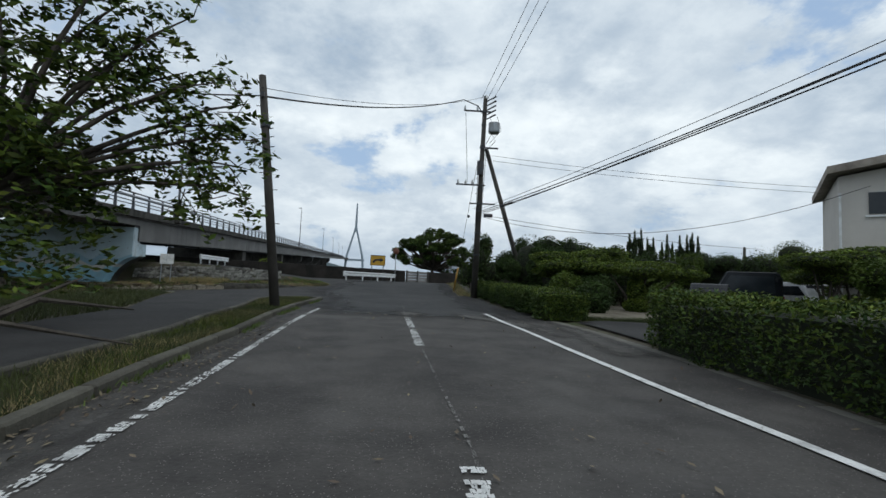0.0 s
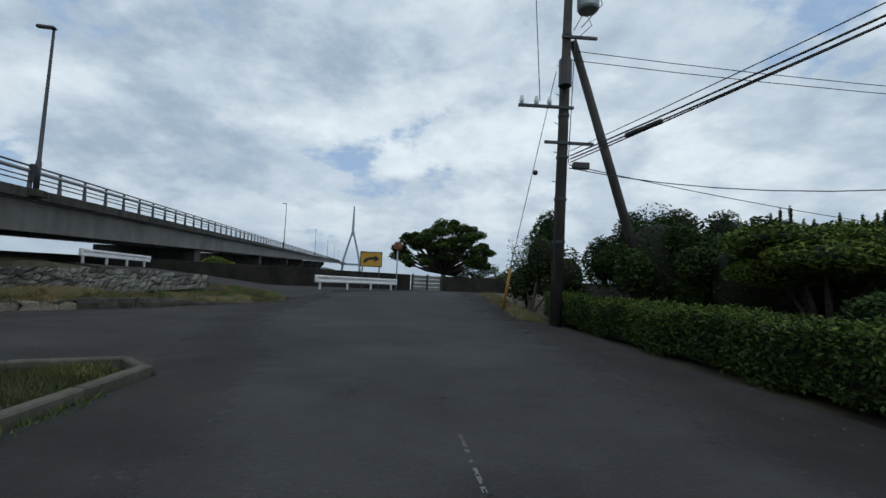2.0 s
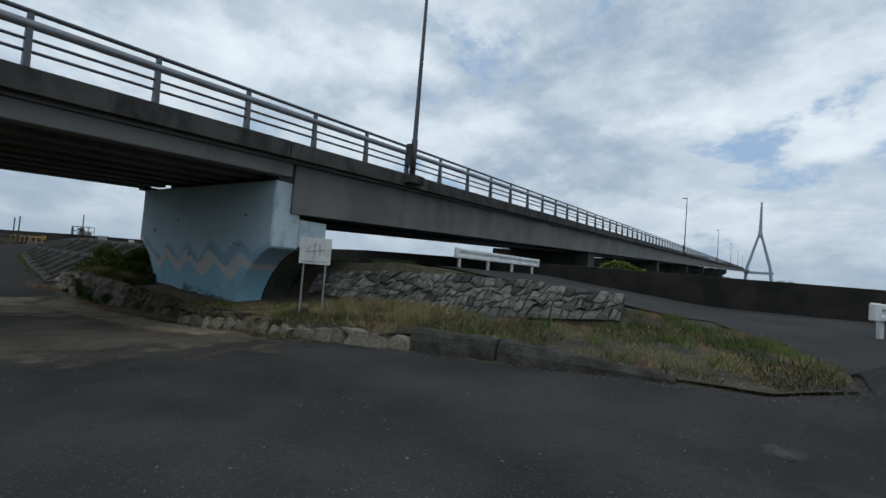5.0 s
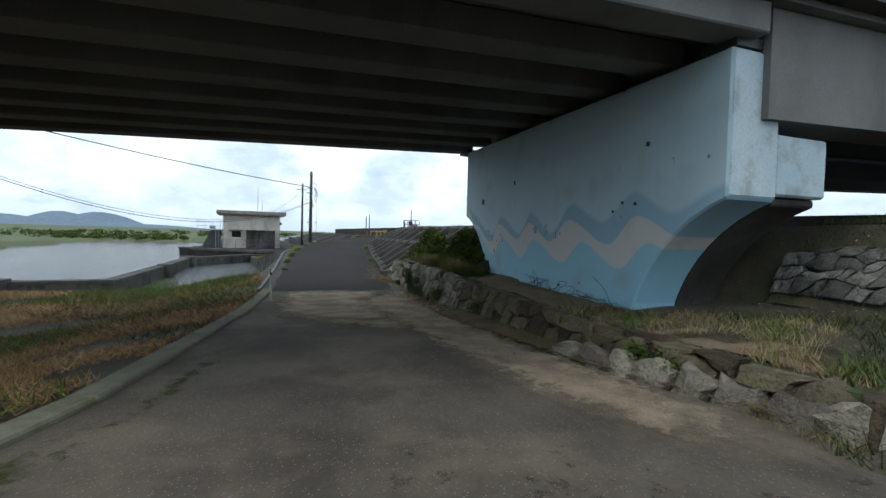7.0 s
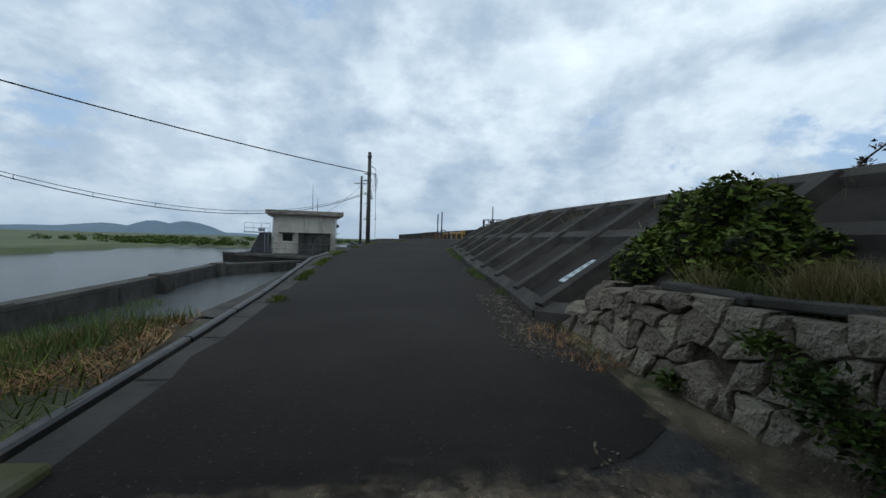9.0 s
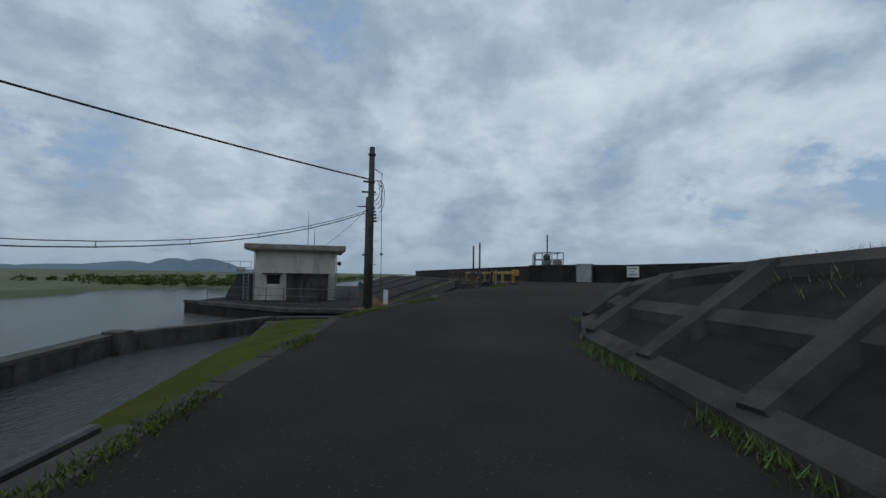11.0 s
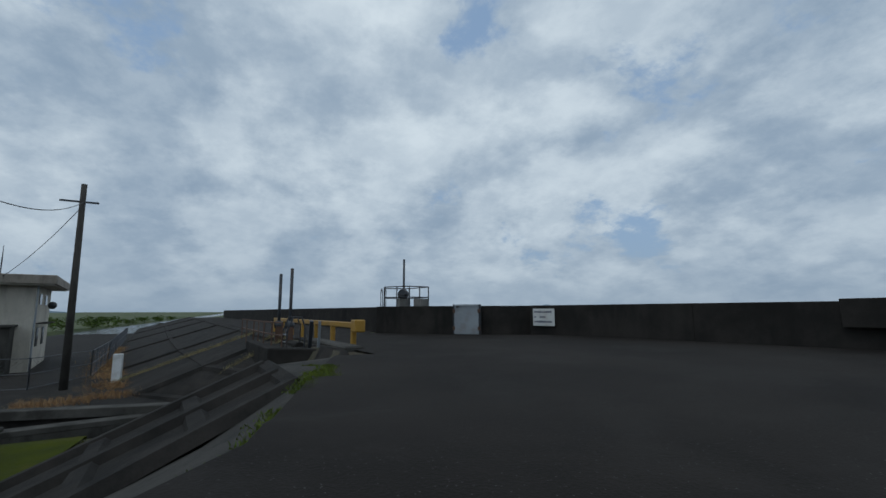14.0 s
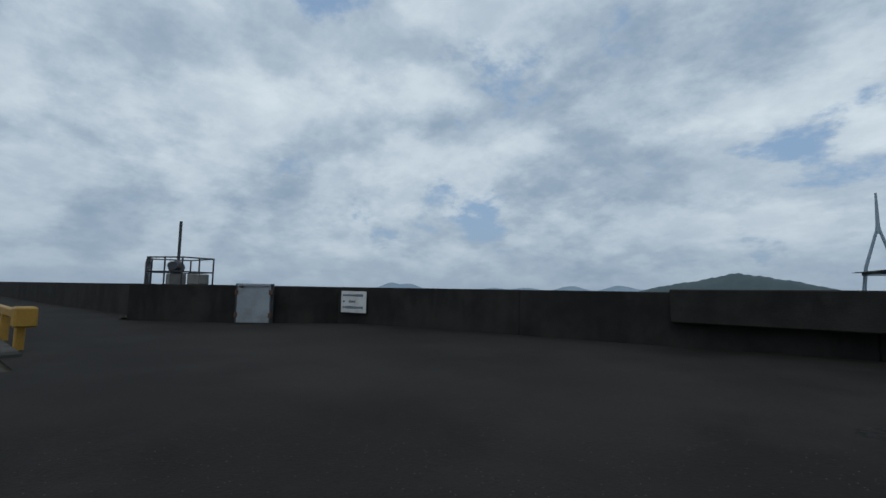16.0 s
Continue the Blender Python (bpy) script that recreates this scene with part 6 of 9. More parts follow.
def traffic_mirror():
    x, y = -1.22, 43.6
    t = thing("traffic_mirror", "round traffic mirror with an orange hood seen from behind", "mirror", (x, y, 0.75))
    part("post", Shape().tube([(x, y, 0.4), (x, y, 3.7)], 0.04, 10), "galvanised", t, smooth=True)
    part("back", Shape().tube([(x, y - 0.02, 3.55), (x, y - 0.1, 3.55), (x, y - 0.14, 3.55)], [0.29, 0.25, 0.08], 18), "mirror_orange", t, smooth=False)
    part("glass", Shape().tube([(x, y + 0.0, 3.55), (x, y + 0.02, 3.55)], [0.27, 0.27], 18), "glass_dark", t)


traffic_mirror()


def notice_board():
    x, y = -14.35, 30.35
    t = thing("notice_board", "small white notice board with a line map on two posts", "notice board", (x, y, 0.3))
    m = Matrix.Rotation(radians(43), 3, "Z")
    part("panel", Shape().box((x, y, 1.62), (0.74, 0.04, 0.62), m), "sign_white", t, bevel=0.006)
    for dx in (-0.26, 0.26):
        p = Vector((x, y, 0)) + m @ Vector((dx, 0.03, 0))
        part("post", Shape().tube([(p.x, p.y, 0.1), (p.x, p.y, 1.9)], 0.022, 8), "galvanised", t)
    for a, b in (((-0.05, 0.1), (0.02, 0.2)), ((-0.2, -0.02), (0.22, 0.03)), ((0.0, 0.2), (-0.03, -0.18)), ((-0.12, 0.1), (-0.2, -0.02)), ((0.1, 0.16), (0.12, -0.1)), ((-0.3, -0.25), (0.3, -0.25))):
        q = [Vector((x, y, 1.62)) + m @ Vector((u, -0.024, v)) for u, v in (a, b)]
        part("map_line", Shape().tube(q, 0.006, 4), "ink", t)


notice_board()


def wooden_gate():
    t = thing("gate", "grey wooden gate boards in the gap of the sea wall", "gate", (0.7, 47.7, 0.7))
    a, b = Vector((-0.35, 47.05, 0)), Vector((1.88, 48.35, 0))
    d = (b - a).normalized()
    m = Matrix.Rotation(math.atan2(d.y, d.x), 3, "Z")
    c = (a + b) / 2
    for k in range(4):
        part("board", Shape().box((c.x, c.y, 0.9 + 0.27 * k), ((b - a).length, 0.06, 0.24), m), "concrete", t, bevel=0.01)
    for u in (0.03, 0.5, 0.97):
        p = a.lerp(b, u)
        part("post", Shape().box((p.x + d.y * 0.08, p.y - d.x * 0.08, 1.3), (0.12, 0.1, 1.25), m), "concrete_stained", t, bevel=0.01)


wooden_gate()


def barrier_plates():
    d = Vector((2.1, 0.75, 0)).normalized()
    m = Matrix.Rotation(math.atan2(d.y, d.x), 3, "Z")
    a = Vector((7.3, 49.9, 0))
    t = thing("barrier_board", "black and white striped board on the sea wall", "barrier", (a.x, a.y, 1.2))
    for k in range(7):
        c = a + d * (0.27 * k)
        part("stripe", Shape().box((c.x, c.y, 1.5), (0.265, 0.04, 0.68), m), "sign_white" if k % 2 == 0 else "black_paint", t)


barrier_plates()

# ---------------------------------------------------------------- pump house and what stands round it
def pump_house():
    x0, y0 = -76.2, 10.0
    ang = math.atan2(6.6, -1.5)
    d = Vector((math.cos(ang), math.sin(ang), 0))
    back = Vector((-d.y, d.x, 0))
    m = Matrix.Rotation(ang, 3, "Z")
    L, D, zb, zt = 6.9, 7.2, -1.38, 3.1

    def at(u, v, z):
        p = Vector((x0, y0, 0)) + d * u + back * v
        return (p.x, p.y, z)

    t = thing("pump_house", "small cream plaster pump house with a flat overhanging roof", "building", at(L / 2, D / 2, zb))
    c = (zt + zb) / 2
    for u0, u1, v0, v1, nm in ((0, L, 0, 0.2, "front_wall"), (0, L, D - 0.2, D, "back_wall"), (0, 0.2, 0.2, D - 0.2, "side_wall"), (L - 0.2, L, 0.2, D - 0.2, "side_wall")):
        if nm == "front_wall":
            s = Shape()
            for a0, a1, z0, z1 in ((0, 1.0, zb, zt), (2.1, L, zb, zt), (1.0, 2.1, zb, 0.05), (1.0, 2.1, 0.85, zt)):
                s.box(at((a0 + a1) / 2, 0.1, (z0 + z1) / 2), (a1 - a0, 0.2, z1 - z0), m)
            part(nm, s, "plaster", t)
        else:
            part(nm, Shape().box(at((u0 + u1) / 2, (v0 + v1) / 2, c), (u1 - u0, v1 - v0, zt - zb), m), "plaster", t)
    roof = part("roof", Shape().box(at(L / 2, D / 2 - 0.05, zt + 0.24), (L + 1.7, D + 1.5, 0.48), m), "roof_edge", t, "brown weathered roof slab", bevel=0.03)
    for k in range(30):
        part("fascia_rib", Shape().box(at(-0.8 + (L + 1.6) * k / 29, -0.83, zt + 0.25), (0.05, 0.05, 0.4), m), "roof_edge", roof)
    part("soffit", Shape().box(at(L / 2, D / 2 - 0.05, zt - 0.03), (L + 1.5, D + 1.3, 0.05), m), "plaster", t)
    win = part("window", Shape().box(at(1.55, 0.14, 0.45), (1.1, 0.04, 0.8), m), "glass_dark", t, "small dark barred window")
    for k in range(6):
        part("bar", Shape().box(at(1.08 + 0.19 * k, 0.06, 0.45), (0.025, 0.03, 0.8), m), "dark_steel", win)
    part("window_hood", Shape().box(at(1.5, -0.18, 1.0), (1.75, 0.45, 0.09), m), "concrete_stained", t, bevel=0.01)
    # dark lean-to
    part("shutter_bay", Shape().box(at(4.5, -0.75, -0.22), (3.5, 1.5, 2.3), m), "concrete_stained", t, "grey concrete lean-to with a closed front", bevel=0.02)
    part("bay_roof", Shape().box(at(4.5, -0.8, 0.98), (3.7, 1.7, 0.12), m), "concrete_stained", t, bevel=0.02)
    # windows and hoods of the north side
    for v in (2.0, 4.6):
        w = part("window", Shape().box(at(L + 0.02, v, 2.35), (0.05, 0.9, 0.55), m), "glass_dark", t)
        part("frame", Shape().box(at(L + 0.03, v, 2.66), (0.06, 1.0, 0.06), m), "white_paint", w)
        w = part("window", Shape().box(at(L + 0.02, v, 0.3), (0.05, 0.8, 1.0), m), "glass_dark", t)
        part("hood", Shape().box(at(L + 0.25, v, 1.05), (0.5, 1.2, 0.07), m), "concrete_stained", t)
    part("pipe", Shape().tube([at(-0.06, -0.06, zb), at(-0.06, -0.06, zt)], 0.045, 8), "galvanised", t)
    part("pipe", Shape().tube([at(L + 0.08, -0.05, zb), at(L + 0.08, -0.05, zt)], 0.045, 8), "galvanised", t)
    part("vent", Shape().ball(at(L + 0.45, 3.2, 2.05), 0.22, 10, 6), "dark_steel", t)
    part("conduit", Shape().box(at(3.6, -0.02, 2.2), (0.06, 0.05, 1.4), m), "white_paint", t)
    # antennas on the roof
    for u, v, h in ((4.3, 3.4, 3.7), (4.9, 3.6, 1.9)):
        an = thing("antenna", "thin whip antenna on the pump house roof", "antenna", at(u, v, zt + 0.48))
        part("rod", Shape().tube([at(u, v, zt + 0.46), at(u, v, zt + 0.48 + h * 0.55), at(u, v, zt + 0.48 + h)], [0.035, 0.03, 0.012], 6), "dark_steel", an)
        part("mount", Shape().box(at(u, v, zt + 0.52), (0.16, 0.16, 0.1), m), "dark_steel", an)
    # machinery with its ladder on the water side
    t = thing("screen_machine", "grey steel screen machine with ladder and platform by the pump house", "machine", at(-1.4, 1.6, zb))
    s = Shape().prism([at(u, 0.7, z) for u, z in ((-2.6, zb), (-0.4, zb), (-0.35, zb + 2.3), (-1.5, zb + 2.3))], (0, 0, 0), back * 2.4)
    part("housing", s, "dark_steel", t, bevel=0.02)
    part("deck", Shape().box(at(-1.7, 1.9, zb + 2.36), (3.0, 2.8, 0.1), m), "galvanised", t)
    for u in (-0.55, -0.95):
        part("ladder_rail", Shape().tube([at(u, 0.3, zb), at(u, 0.3, zb + 2.6)], 0.03, 6), "galvanised", t)
    for k in range(8):
        part("rung", Shape().tube([at(-0.55, 0.3, zb + 0.25 + 0.3 * k), at(-0.95, 0.3, zb + 0.25 + 0.3 * k)], 0.02, 5), "galvanised", t)
    for u in (-3.1, -2.2, -1.3, -0.4):
        part("rail_post", Shape().tube([at(u, 0.55, zb + 2.4), at(u, 0.55, zb + 3.4)], 0.025, 5), "galvanised", t)
    for z in (2.85, 3.4):
        part("handrail", Shape().tube([at(-3.1, 0.55, zb + z), at(-0.4, 0.55, zb + z)], 0.025, 5), "galvanised", t)
    part("motor", Shape().tube([at(-1.7, 1.4, zb + 2.7), at(-1.0, 1.4, zb + 2.7)], 0.22, 10), "galvanised", t)


pump_house()


def mesh_fence(pts, z, h, label):
    t = thing("wire_fence", label, "fence", (*pts[0], z))
    for a, b in zip(pts, pts[1:]):
        n = max(1, round(math.dist(a, b) / 1.8))
        for i in range(n + 1):
            x, y = a[0] + (b[0] - a[0]) * i / n, a[1] + (b[1] - a[1]) * i / n
            part("post", Shape().tube([(x, y, z - 0.1), (x, y, z + h)], 0.03, 6), "rail_steel", t)
        for q in (0.05, 0.5, 0.98):
            part("rail", Shape().tube([(*a, z + h * q), (*b, z + h * q)], 0.016, 5), "rail_steel", t)
        wires = Shape()
        L = math.dist(a, b)
        k = int(L / 0.16)
        for i in range(k):
            for s in (-1, 1):
                u0 = i / k
                u1 = u0 + s * h / L
                if 0 <= u1 <= 1:
                    wires.tube([(a[0] + (b[0] - a[0]) * u0, a[1] + (b[1] - a[1]) * u0, z), (a[0] + (b[0] - a[0]) * u1, a[1] + (b[1] - a[1]) * u1, z + h)], 0.004, 3, False)
        part("netting", wires, "rail_steel", t, kind="stuff")


mesh_fence([(-73.6, 7.2), (-72.2, 12.4), (-70.7, 17.0), (-70.7, 19.2), (-74.3, 20.3), (-82.0, 19.2), (-90.0, 17.8), (-111, 14.2)], -1.38, 1.25, "sagging wire mesh fence round the pump house yard")


def utility_pole(x, y, z, top, r, label, arms=(), lean=0.0):
    t = thing("utility_pole", label, "utility pole", (x, y, z))
    part("shaft", Shape().tube([(x, y, z - 0.3), (x + lean, y, top)], [r, r * 0.68], 14), "pole_concrete", t, smooth=True)
    for za, w in arms:
        part("crossarm", Shape().box((x + lean, y - 0.1, za), (0.08, w, 0.07), Matrix.Rotation(radians(8), 3, "Z")), "dark_steel", t)
    return t


def lawn_pole():
    x, y = -55.0, 22.57
    t = utility_pole(x, y, -1.45, 6.55, 0.17, "dark utility pole with looped cables standing in the lawn", ((4.6, 0.6), (5.05, 0.5), (1.9, 0.45)))
    for k in range(4):
        a = [(x + 0.1, y + 0.15 + 0.07 * k, 5.1)]
        for i in range(1, 11):
            th = math.pi * i / 10
            a.append((x + 0.12, y + 0.15 + 0.07 * k + 0.22 * math.sin(th), 5.1 - (0.9 + 0.16 * k) * (1 - math.cos(th)) / 2))
        part("cable_loop", Shape().tube(a, 0.014, 5), "wire", t)
    part("cable", Shape().tube([(x, y + 0.14, 5.6), (x, y + 0.45, 5.4), (x, y + 0.42, 4.8)], 0.022, 6), "wire", t)
    for k in range(5):
        part("clamp", Shape().box((x + 0.05, y + 0.12 + 0.02 * k, 3.9 - 0.14 * k), (0.12, 0.14, 0.07)), "dark_steel", t)
    for z in (6.2, 5.0, 3.6, 2.1):
        part("band", Shape().tube([(x, y, z), (x, y, z + 0.07)], 0.165, 12), "dark_steel", t)
    for k in range(8):
        part("step_bolt", Shape().tube([(x, y, 1.0 + 0.5 * k), (x, y + (0.3 if k % 2 else -0.3), 1.0 + 0.5 * k)], 0.011, 5), "dark_steel", t)
    part("weight", Shape().ball((x + 0.1, y + 0.5, 1.95), 0.07), "galvanised", t)
    part("cable", Shape().tube([(x + 0.1, y + 0.45, 4.7), (x + 0.1, y + 0.5, 2.0), (x + 0.1, y + 0.5, 0.4)], 0.012, 5), "wire", t)


lawn_pole()
utility_pole(-70.3, 20.45, -1.4, 6.95, 0.15, "dark utility pole with one crossarm by the fence", ((6.2, 1.3),), 0.12)
# thick cable, and a telephone cable with hanger rings, over the bank
solid("overhead_wire", Shape().tube(sag((-55.0, 22.5, 5.15), (-13.6, -20.7, 14.0), 1.75, 30), 0.032, 6), "wire", "thick black cable strung across the river bank", "wire", smooth=True, group="overhead wires")


def tel(k, up=0.0):
    return Vector((-55 + 6.4 * k, 22.5 - 3.8 * k, 3.75 - 2.63 * k * (1 - 0.298 * k) + up * (1 - 0.25 * abs(k - 2))))


ks = [i * 0.15 for i in range(31)]
low, pts = [tel(k) for k in ks], [tel(k, 0.16) for k in ks]
solid("overhead_wire", Shape().tube(low, 0.017, 6), "wire", "black telephone cable with hanger rings", "wire", smooth=True, group="overhead wires")
solid("overhead_wire", Shape().tube(pts, 0.012, 5), "wire", "thin messenger wire above the telephone cable", "wire", smooth=True, group="overhead wires")
for a, b in list(zip(pts, low))[1::2]:
    solid("cable_ring", Shape().tube([a, a.lerp(b, 0.5) + Vector((0.05, 0, 0)), b - Vector((0, 0, 0.03))], 0.011, 5), "wire", "small hanger ring on the telephone cable", "ring", group="cable rings")
wire((-55.0, 22.6, 3.8), (-70.2, 20.5, 6.2), 0.6, 0.014)
wire((-70.2, 20.5, 6.1), (-77.6, 15.0, 3.2), 0.3, 0.014)
s = Shape().tube([(-57.95, 22.55, -1.5), (-57.95, 22.55, -0.2)], 0.035, 8)
solid("marker_post", s, "faded_yellow", "faded yellow marker post in the lawn", "post", smooth=True)
s = Shape().box((-71.6, 21.9, -0.75), (0.25, 0.35, 1.2))
solid("meter_box", s, "white_paint", "narrow white meter box at the fence", "box", 0.02)


def sluice_gear():
    """Yellow barrier, two screw posts, ladder and rails over the outlet south of the dike top."""
    a, b = Vector((-60.1, 29.85, 0)), Vector((-72.5, 28.3, 0))
    d = (b - a).normalized()
    m = Matrix.Rotation(math.atan2(d.y, d.x), 3, "Z")
    t = thing("barrier_rail", "rusty yellow steel barrier beam on posts", "barrier", (a.x, a.y, 0.66))
    c = (a + b) / 2
    part("beam", Shape().box((c.x, c.y, 1.28), ((b - a).length, 0.11, 0.16), m), "yellow_paint", t, bevel=0.02)
    part("end_block", Shape().box((a.x, a.y, 1.27), (0.4, 0.3, 0.34), m), "yellow_paint", t, bevel=0.03)
    for k in range(7):
        p = a + d * (0.35 + k * 2.0)
        part("post", Shape().box((p.x, p.y, 0.92), (0.14, 0.14, 0.62), m), "yellow_paint", t, bevel=0.02)
    s = Shape().box((-61.6, 29.35, 0.62), (4.4, 0.5, 0.3), m)
    solid("barrier_kerb", s, "concrete_mid", "broken pale concrete kerb under the barrier", "kerb", 0.04, kind="structure")
    # outlet box below
    o = [(-61.0, 28.9), (-61.9, 27.6), (-66.4, 27.0), (-66.6, 28.4)]
    s = Shape().prism([(x, y, 0) for x, y in o], (0, 0, -1.6), (0, 0, 2.2))
    solid("outlet_chamber", s, "concrete_dark", "dark concrete outlet chamber in the dike face", "chamber", 0.03, kind="structure")
    for x, y, top in ((-63.85, 28.35, 3.15), (-64.5, 28.03, 3.0)):
        g = thing("sluice_hoist", "grey screw hoist with a tall spindle post", "hoist", (x, y, 0.6))
        part("spindle", Shape().tube([(x, y, 0.6), (x, y, top)], 0.055, 10), "dark_steel", g, smooth=True)
        part("gearbox", Shape().ball((x, y, 1.2), 0.17, 10, 6), "dark_steel", g)
        for q in (-0.16, 0.16):
            part("leg", Shape().box((x + q, y, 0.85), (0.08, 0.2, 0.6)), "rust", g)
        part("wheel", Shape().tube([(x, y - 0.22, 1.2), (x, y - 0.25, 1.2)], 0.14, 12), "dark_steel", g)
    r = thing("handrail", "rusty pipe handrail round the hoists", "railing", (-66, 28.0, 0.6))
    posts = [(-62.2, 28.0), (-63.2, 27.75), (-64.4, 27.55), (-65.6, 27.4), (-66.8, 27.25), (-68.5, 27.0), (-70.5, 26.8)]
    for p in posts:
        part("post", Shape().tube([(*p, 0.3), (*p, 1.35)], 0.025, 6), "rust", r)
    for z in (0.95, 1.33):
        part("rail", Shape().tube([(*p, z) for p in posts], 0.025, 6), "rust", r)
    l = thing("ladder", "steel ladder with tall hoops on the outlet chamber", "ladder", (-62.3, 28.3, 0.2))
    for q in (0.0, 0.45):
        x, y = -62.45 + q, 28.35 + q * 0.2
        hoop = [(x, y - 0.35, 0.0), (x, y - 0.3, 1.1), (x, y - 0.15, 1.5), (x, y + 0.1, 1.5), (x, y + 0.2, 1.2), (x, y + 0.2, 0.6)]
        part("rail", Shape().tube(hoop, 0.028, 6), "dark_steel", l)
    for k in range(5):
        part("rung", Shape().tube([(-62.45, 28.02, 0.1 + 0.22 * k), (-62.0, 28.11, 0.1 + 0.22 * k)], 0.02, 5), "galvanised", l)
    part("prop", Shape().box((-61.5, 28.75, 0.95), (0.12, 0.1, 0.95), Matrix.Rotation(radians(20), 3, "Y")), "dark_steel", l)
    part("prop", Shape().box((-61.15, 28.95, 0.95), (0.07, 0.07, 0.9), Matrix.Rotation(radians(8), 3, "Y")), "galvanised", l)
    # rail-fenced hoist on the sea-side block
    h = thing("hoist_cage", "steel railing cage with a hoist on the sluice block", "railing", (-67.6, 33.6, 1.88))
    ring = [(-69.0, 33.1), (-67.7, 32.75), (-66.55, 33.55), (-66.9, 34.6), (-68.7, 34.3), (-69.0, 33.1)]
    for p in ring[:-1] + [(-68.3, 32.9), (-67.1, 33.15), (-66.7, 34.1)]:
        part("post", Shape().tube([(*p, 1.85), (*p, 2.8)], 0.028, 6), "dark_steel", h)
    for z in (2.3, 2.78):
        part("rail", Shape().tube([(*p, z) for p in ring], 0.026, 6), "dark_steel", h)
    for q in (-68.9, -68.3):
        part("hoop", Shape().tube([(q, 32.9, 1.85), (q, 32.9, 2.6), (q + 0.15, 32.9, 2.75), (q + 0.3, 32.9, 2.6), (q + 0.3, 32.9, 1.85)], 0.024, 6), "dark_steel", h)
    g = thing("sluice_hoist", "grey hoist motor with one tall post on the sluice block", "hoist", (-67.55, 33.7, 1.88))
    part("stand", Shape().box((-67.55, 33.6, 2.05), (0.6, 0.5, 0.38)), "concrete", g, bevel=0.02)
    part("gearbox", Shape().ball((-67.55, 33.6, 2.45), 0.26, 10, 6), "dark_steel", g)
    part("motor", Shape().tube([(-67.45, 33.5, 2.45), (-67.0, 33.35, 2.5)], 0.15, 10), "dark_steel", g)
    part("spindle", Shape().tube([(-67.69, 33.67, 2.3), (-67.69, 33.67, 4.1)], 0.05, 8), "dark_steel", g)
    s = Shape().box((-66.15, 33.95, 2.05), (0.5, 0.45, 0.34), Matrix.Rotation(radians(30), 3, "Z"))
    solid("control_box", s, "concrete", "square grey control box on the sluice block", "box", 0.03)


sluice_gear()


def wall_sign():
    a, b = Vector((-61.72, 36.78, 0)), Vector((-60.82, 37.02, 0))
    d = (b - a).normalized()
    m = Matrix.Rotation(math.atan2(d.y, d.x), 3, "Z")
    c = (a + b) / 2
    f = Vector((d.y, -d.x, 0))
    t = thing("wall_sign", "white notice plate with rows of small dark writing", "sign", (c.x, c.y, 1.1))
    part("plate", Shape().box((c.x, c.y, 1.45), (0.98, 0.03, 0.62), m), "sign_white", t, bevel=0.005)
    rnd = random.Random(4)
    for z, n, x0 in ((1.64, 9, -0.42), (1.46, 4, -0.42), (1.29, 9, -0.42)):
        for k in range(n):
            p = c + d * (x0 + 0.09 * k + 0.04) + f * 0.018
            if z == 1.46 and k > 0:
                p = p + d * 0.16
            part("writing_bar", Shape().box((p.x, p.y, z), (0.07, 0.004, 0.05 + 0.03 * rnd.random()), m), "ink", t)


wall_sign()
grate = thing("grate", "white plastic grating panel lying on the dike face", "grating", (-29.4, 27.9, 0.0))
gx = Vector((0.99, 0.06, 0.0)).normalized()
gy = Vector((0.02, 0.84, 0.54)).normalized()
gz = gx.cross(gy).normalized()
rot = Matrix((gx, gy, gz)).transposed()
gc = Vector((-29.66, 27.98, float(lane_foot(-29.66)[2]) + 0.64 * (27.98 - lane_foot(-29.66)[1]) + 0.06))
for k in range(6):
    part("bar", Shape().box(gc + rot @ Vector((-0.27 + 0.54 * k / 5, 0, 0)), (0.05, 0.5, 0.025), rot), "pale_plastic", grate)
for k in range(5):
    part("bar", Shape().box(gc + rot @ Vector((0, -0.27 + k * 0.135, 0.004)), (0.58, 0.075, 0.022), rot), "pale_plastic", grate)

mk = thing("delineator", "thin white roadside stake with a red reflector band", "marker stake", (-23.6, 23.95, -0.5))
part("stake", Shape().tube([(-23.6, 23.95, -0.7), (-23.6, 23.95, 0.12)], 0.022, 8), "sign_white", mk)
part("band", Shape().tube([(-23.6, 23.95, 0.0), (-23.6, 23.95, 0.06)], 0.026, 8), "mirror_orange", mk)
part("cap", Shape().tube([(-23.6, 23.95, 0.12), (-23.6, 23.95, 0.15)], 0.026, 8), "dark_steel", mk)

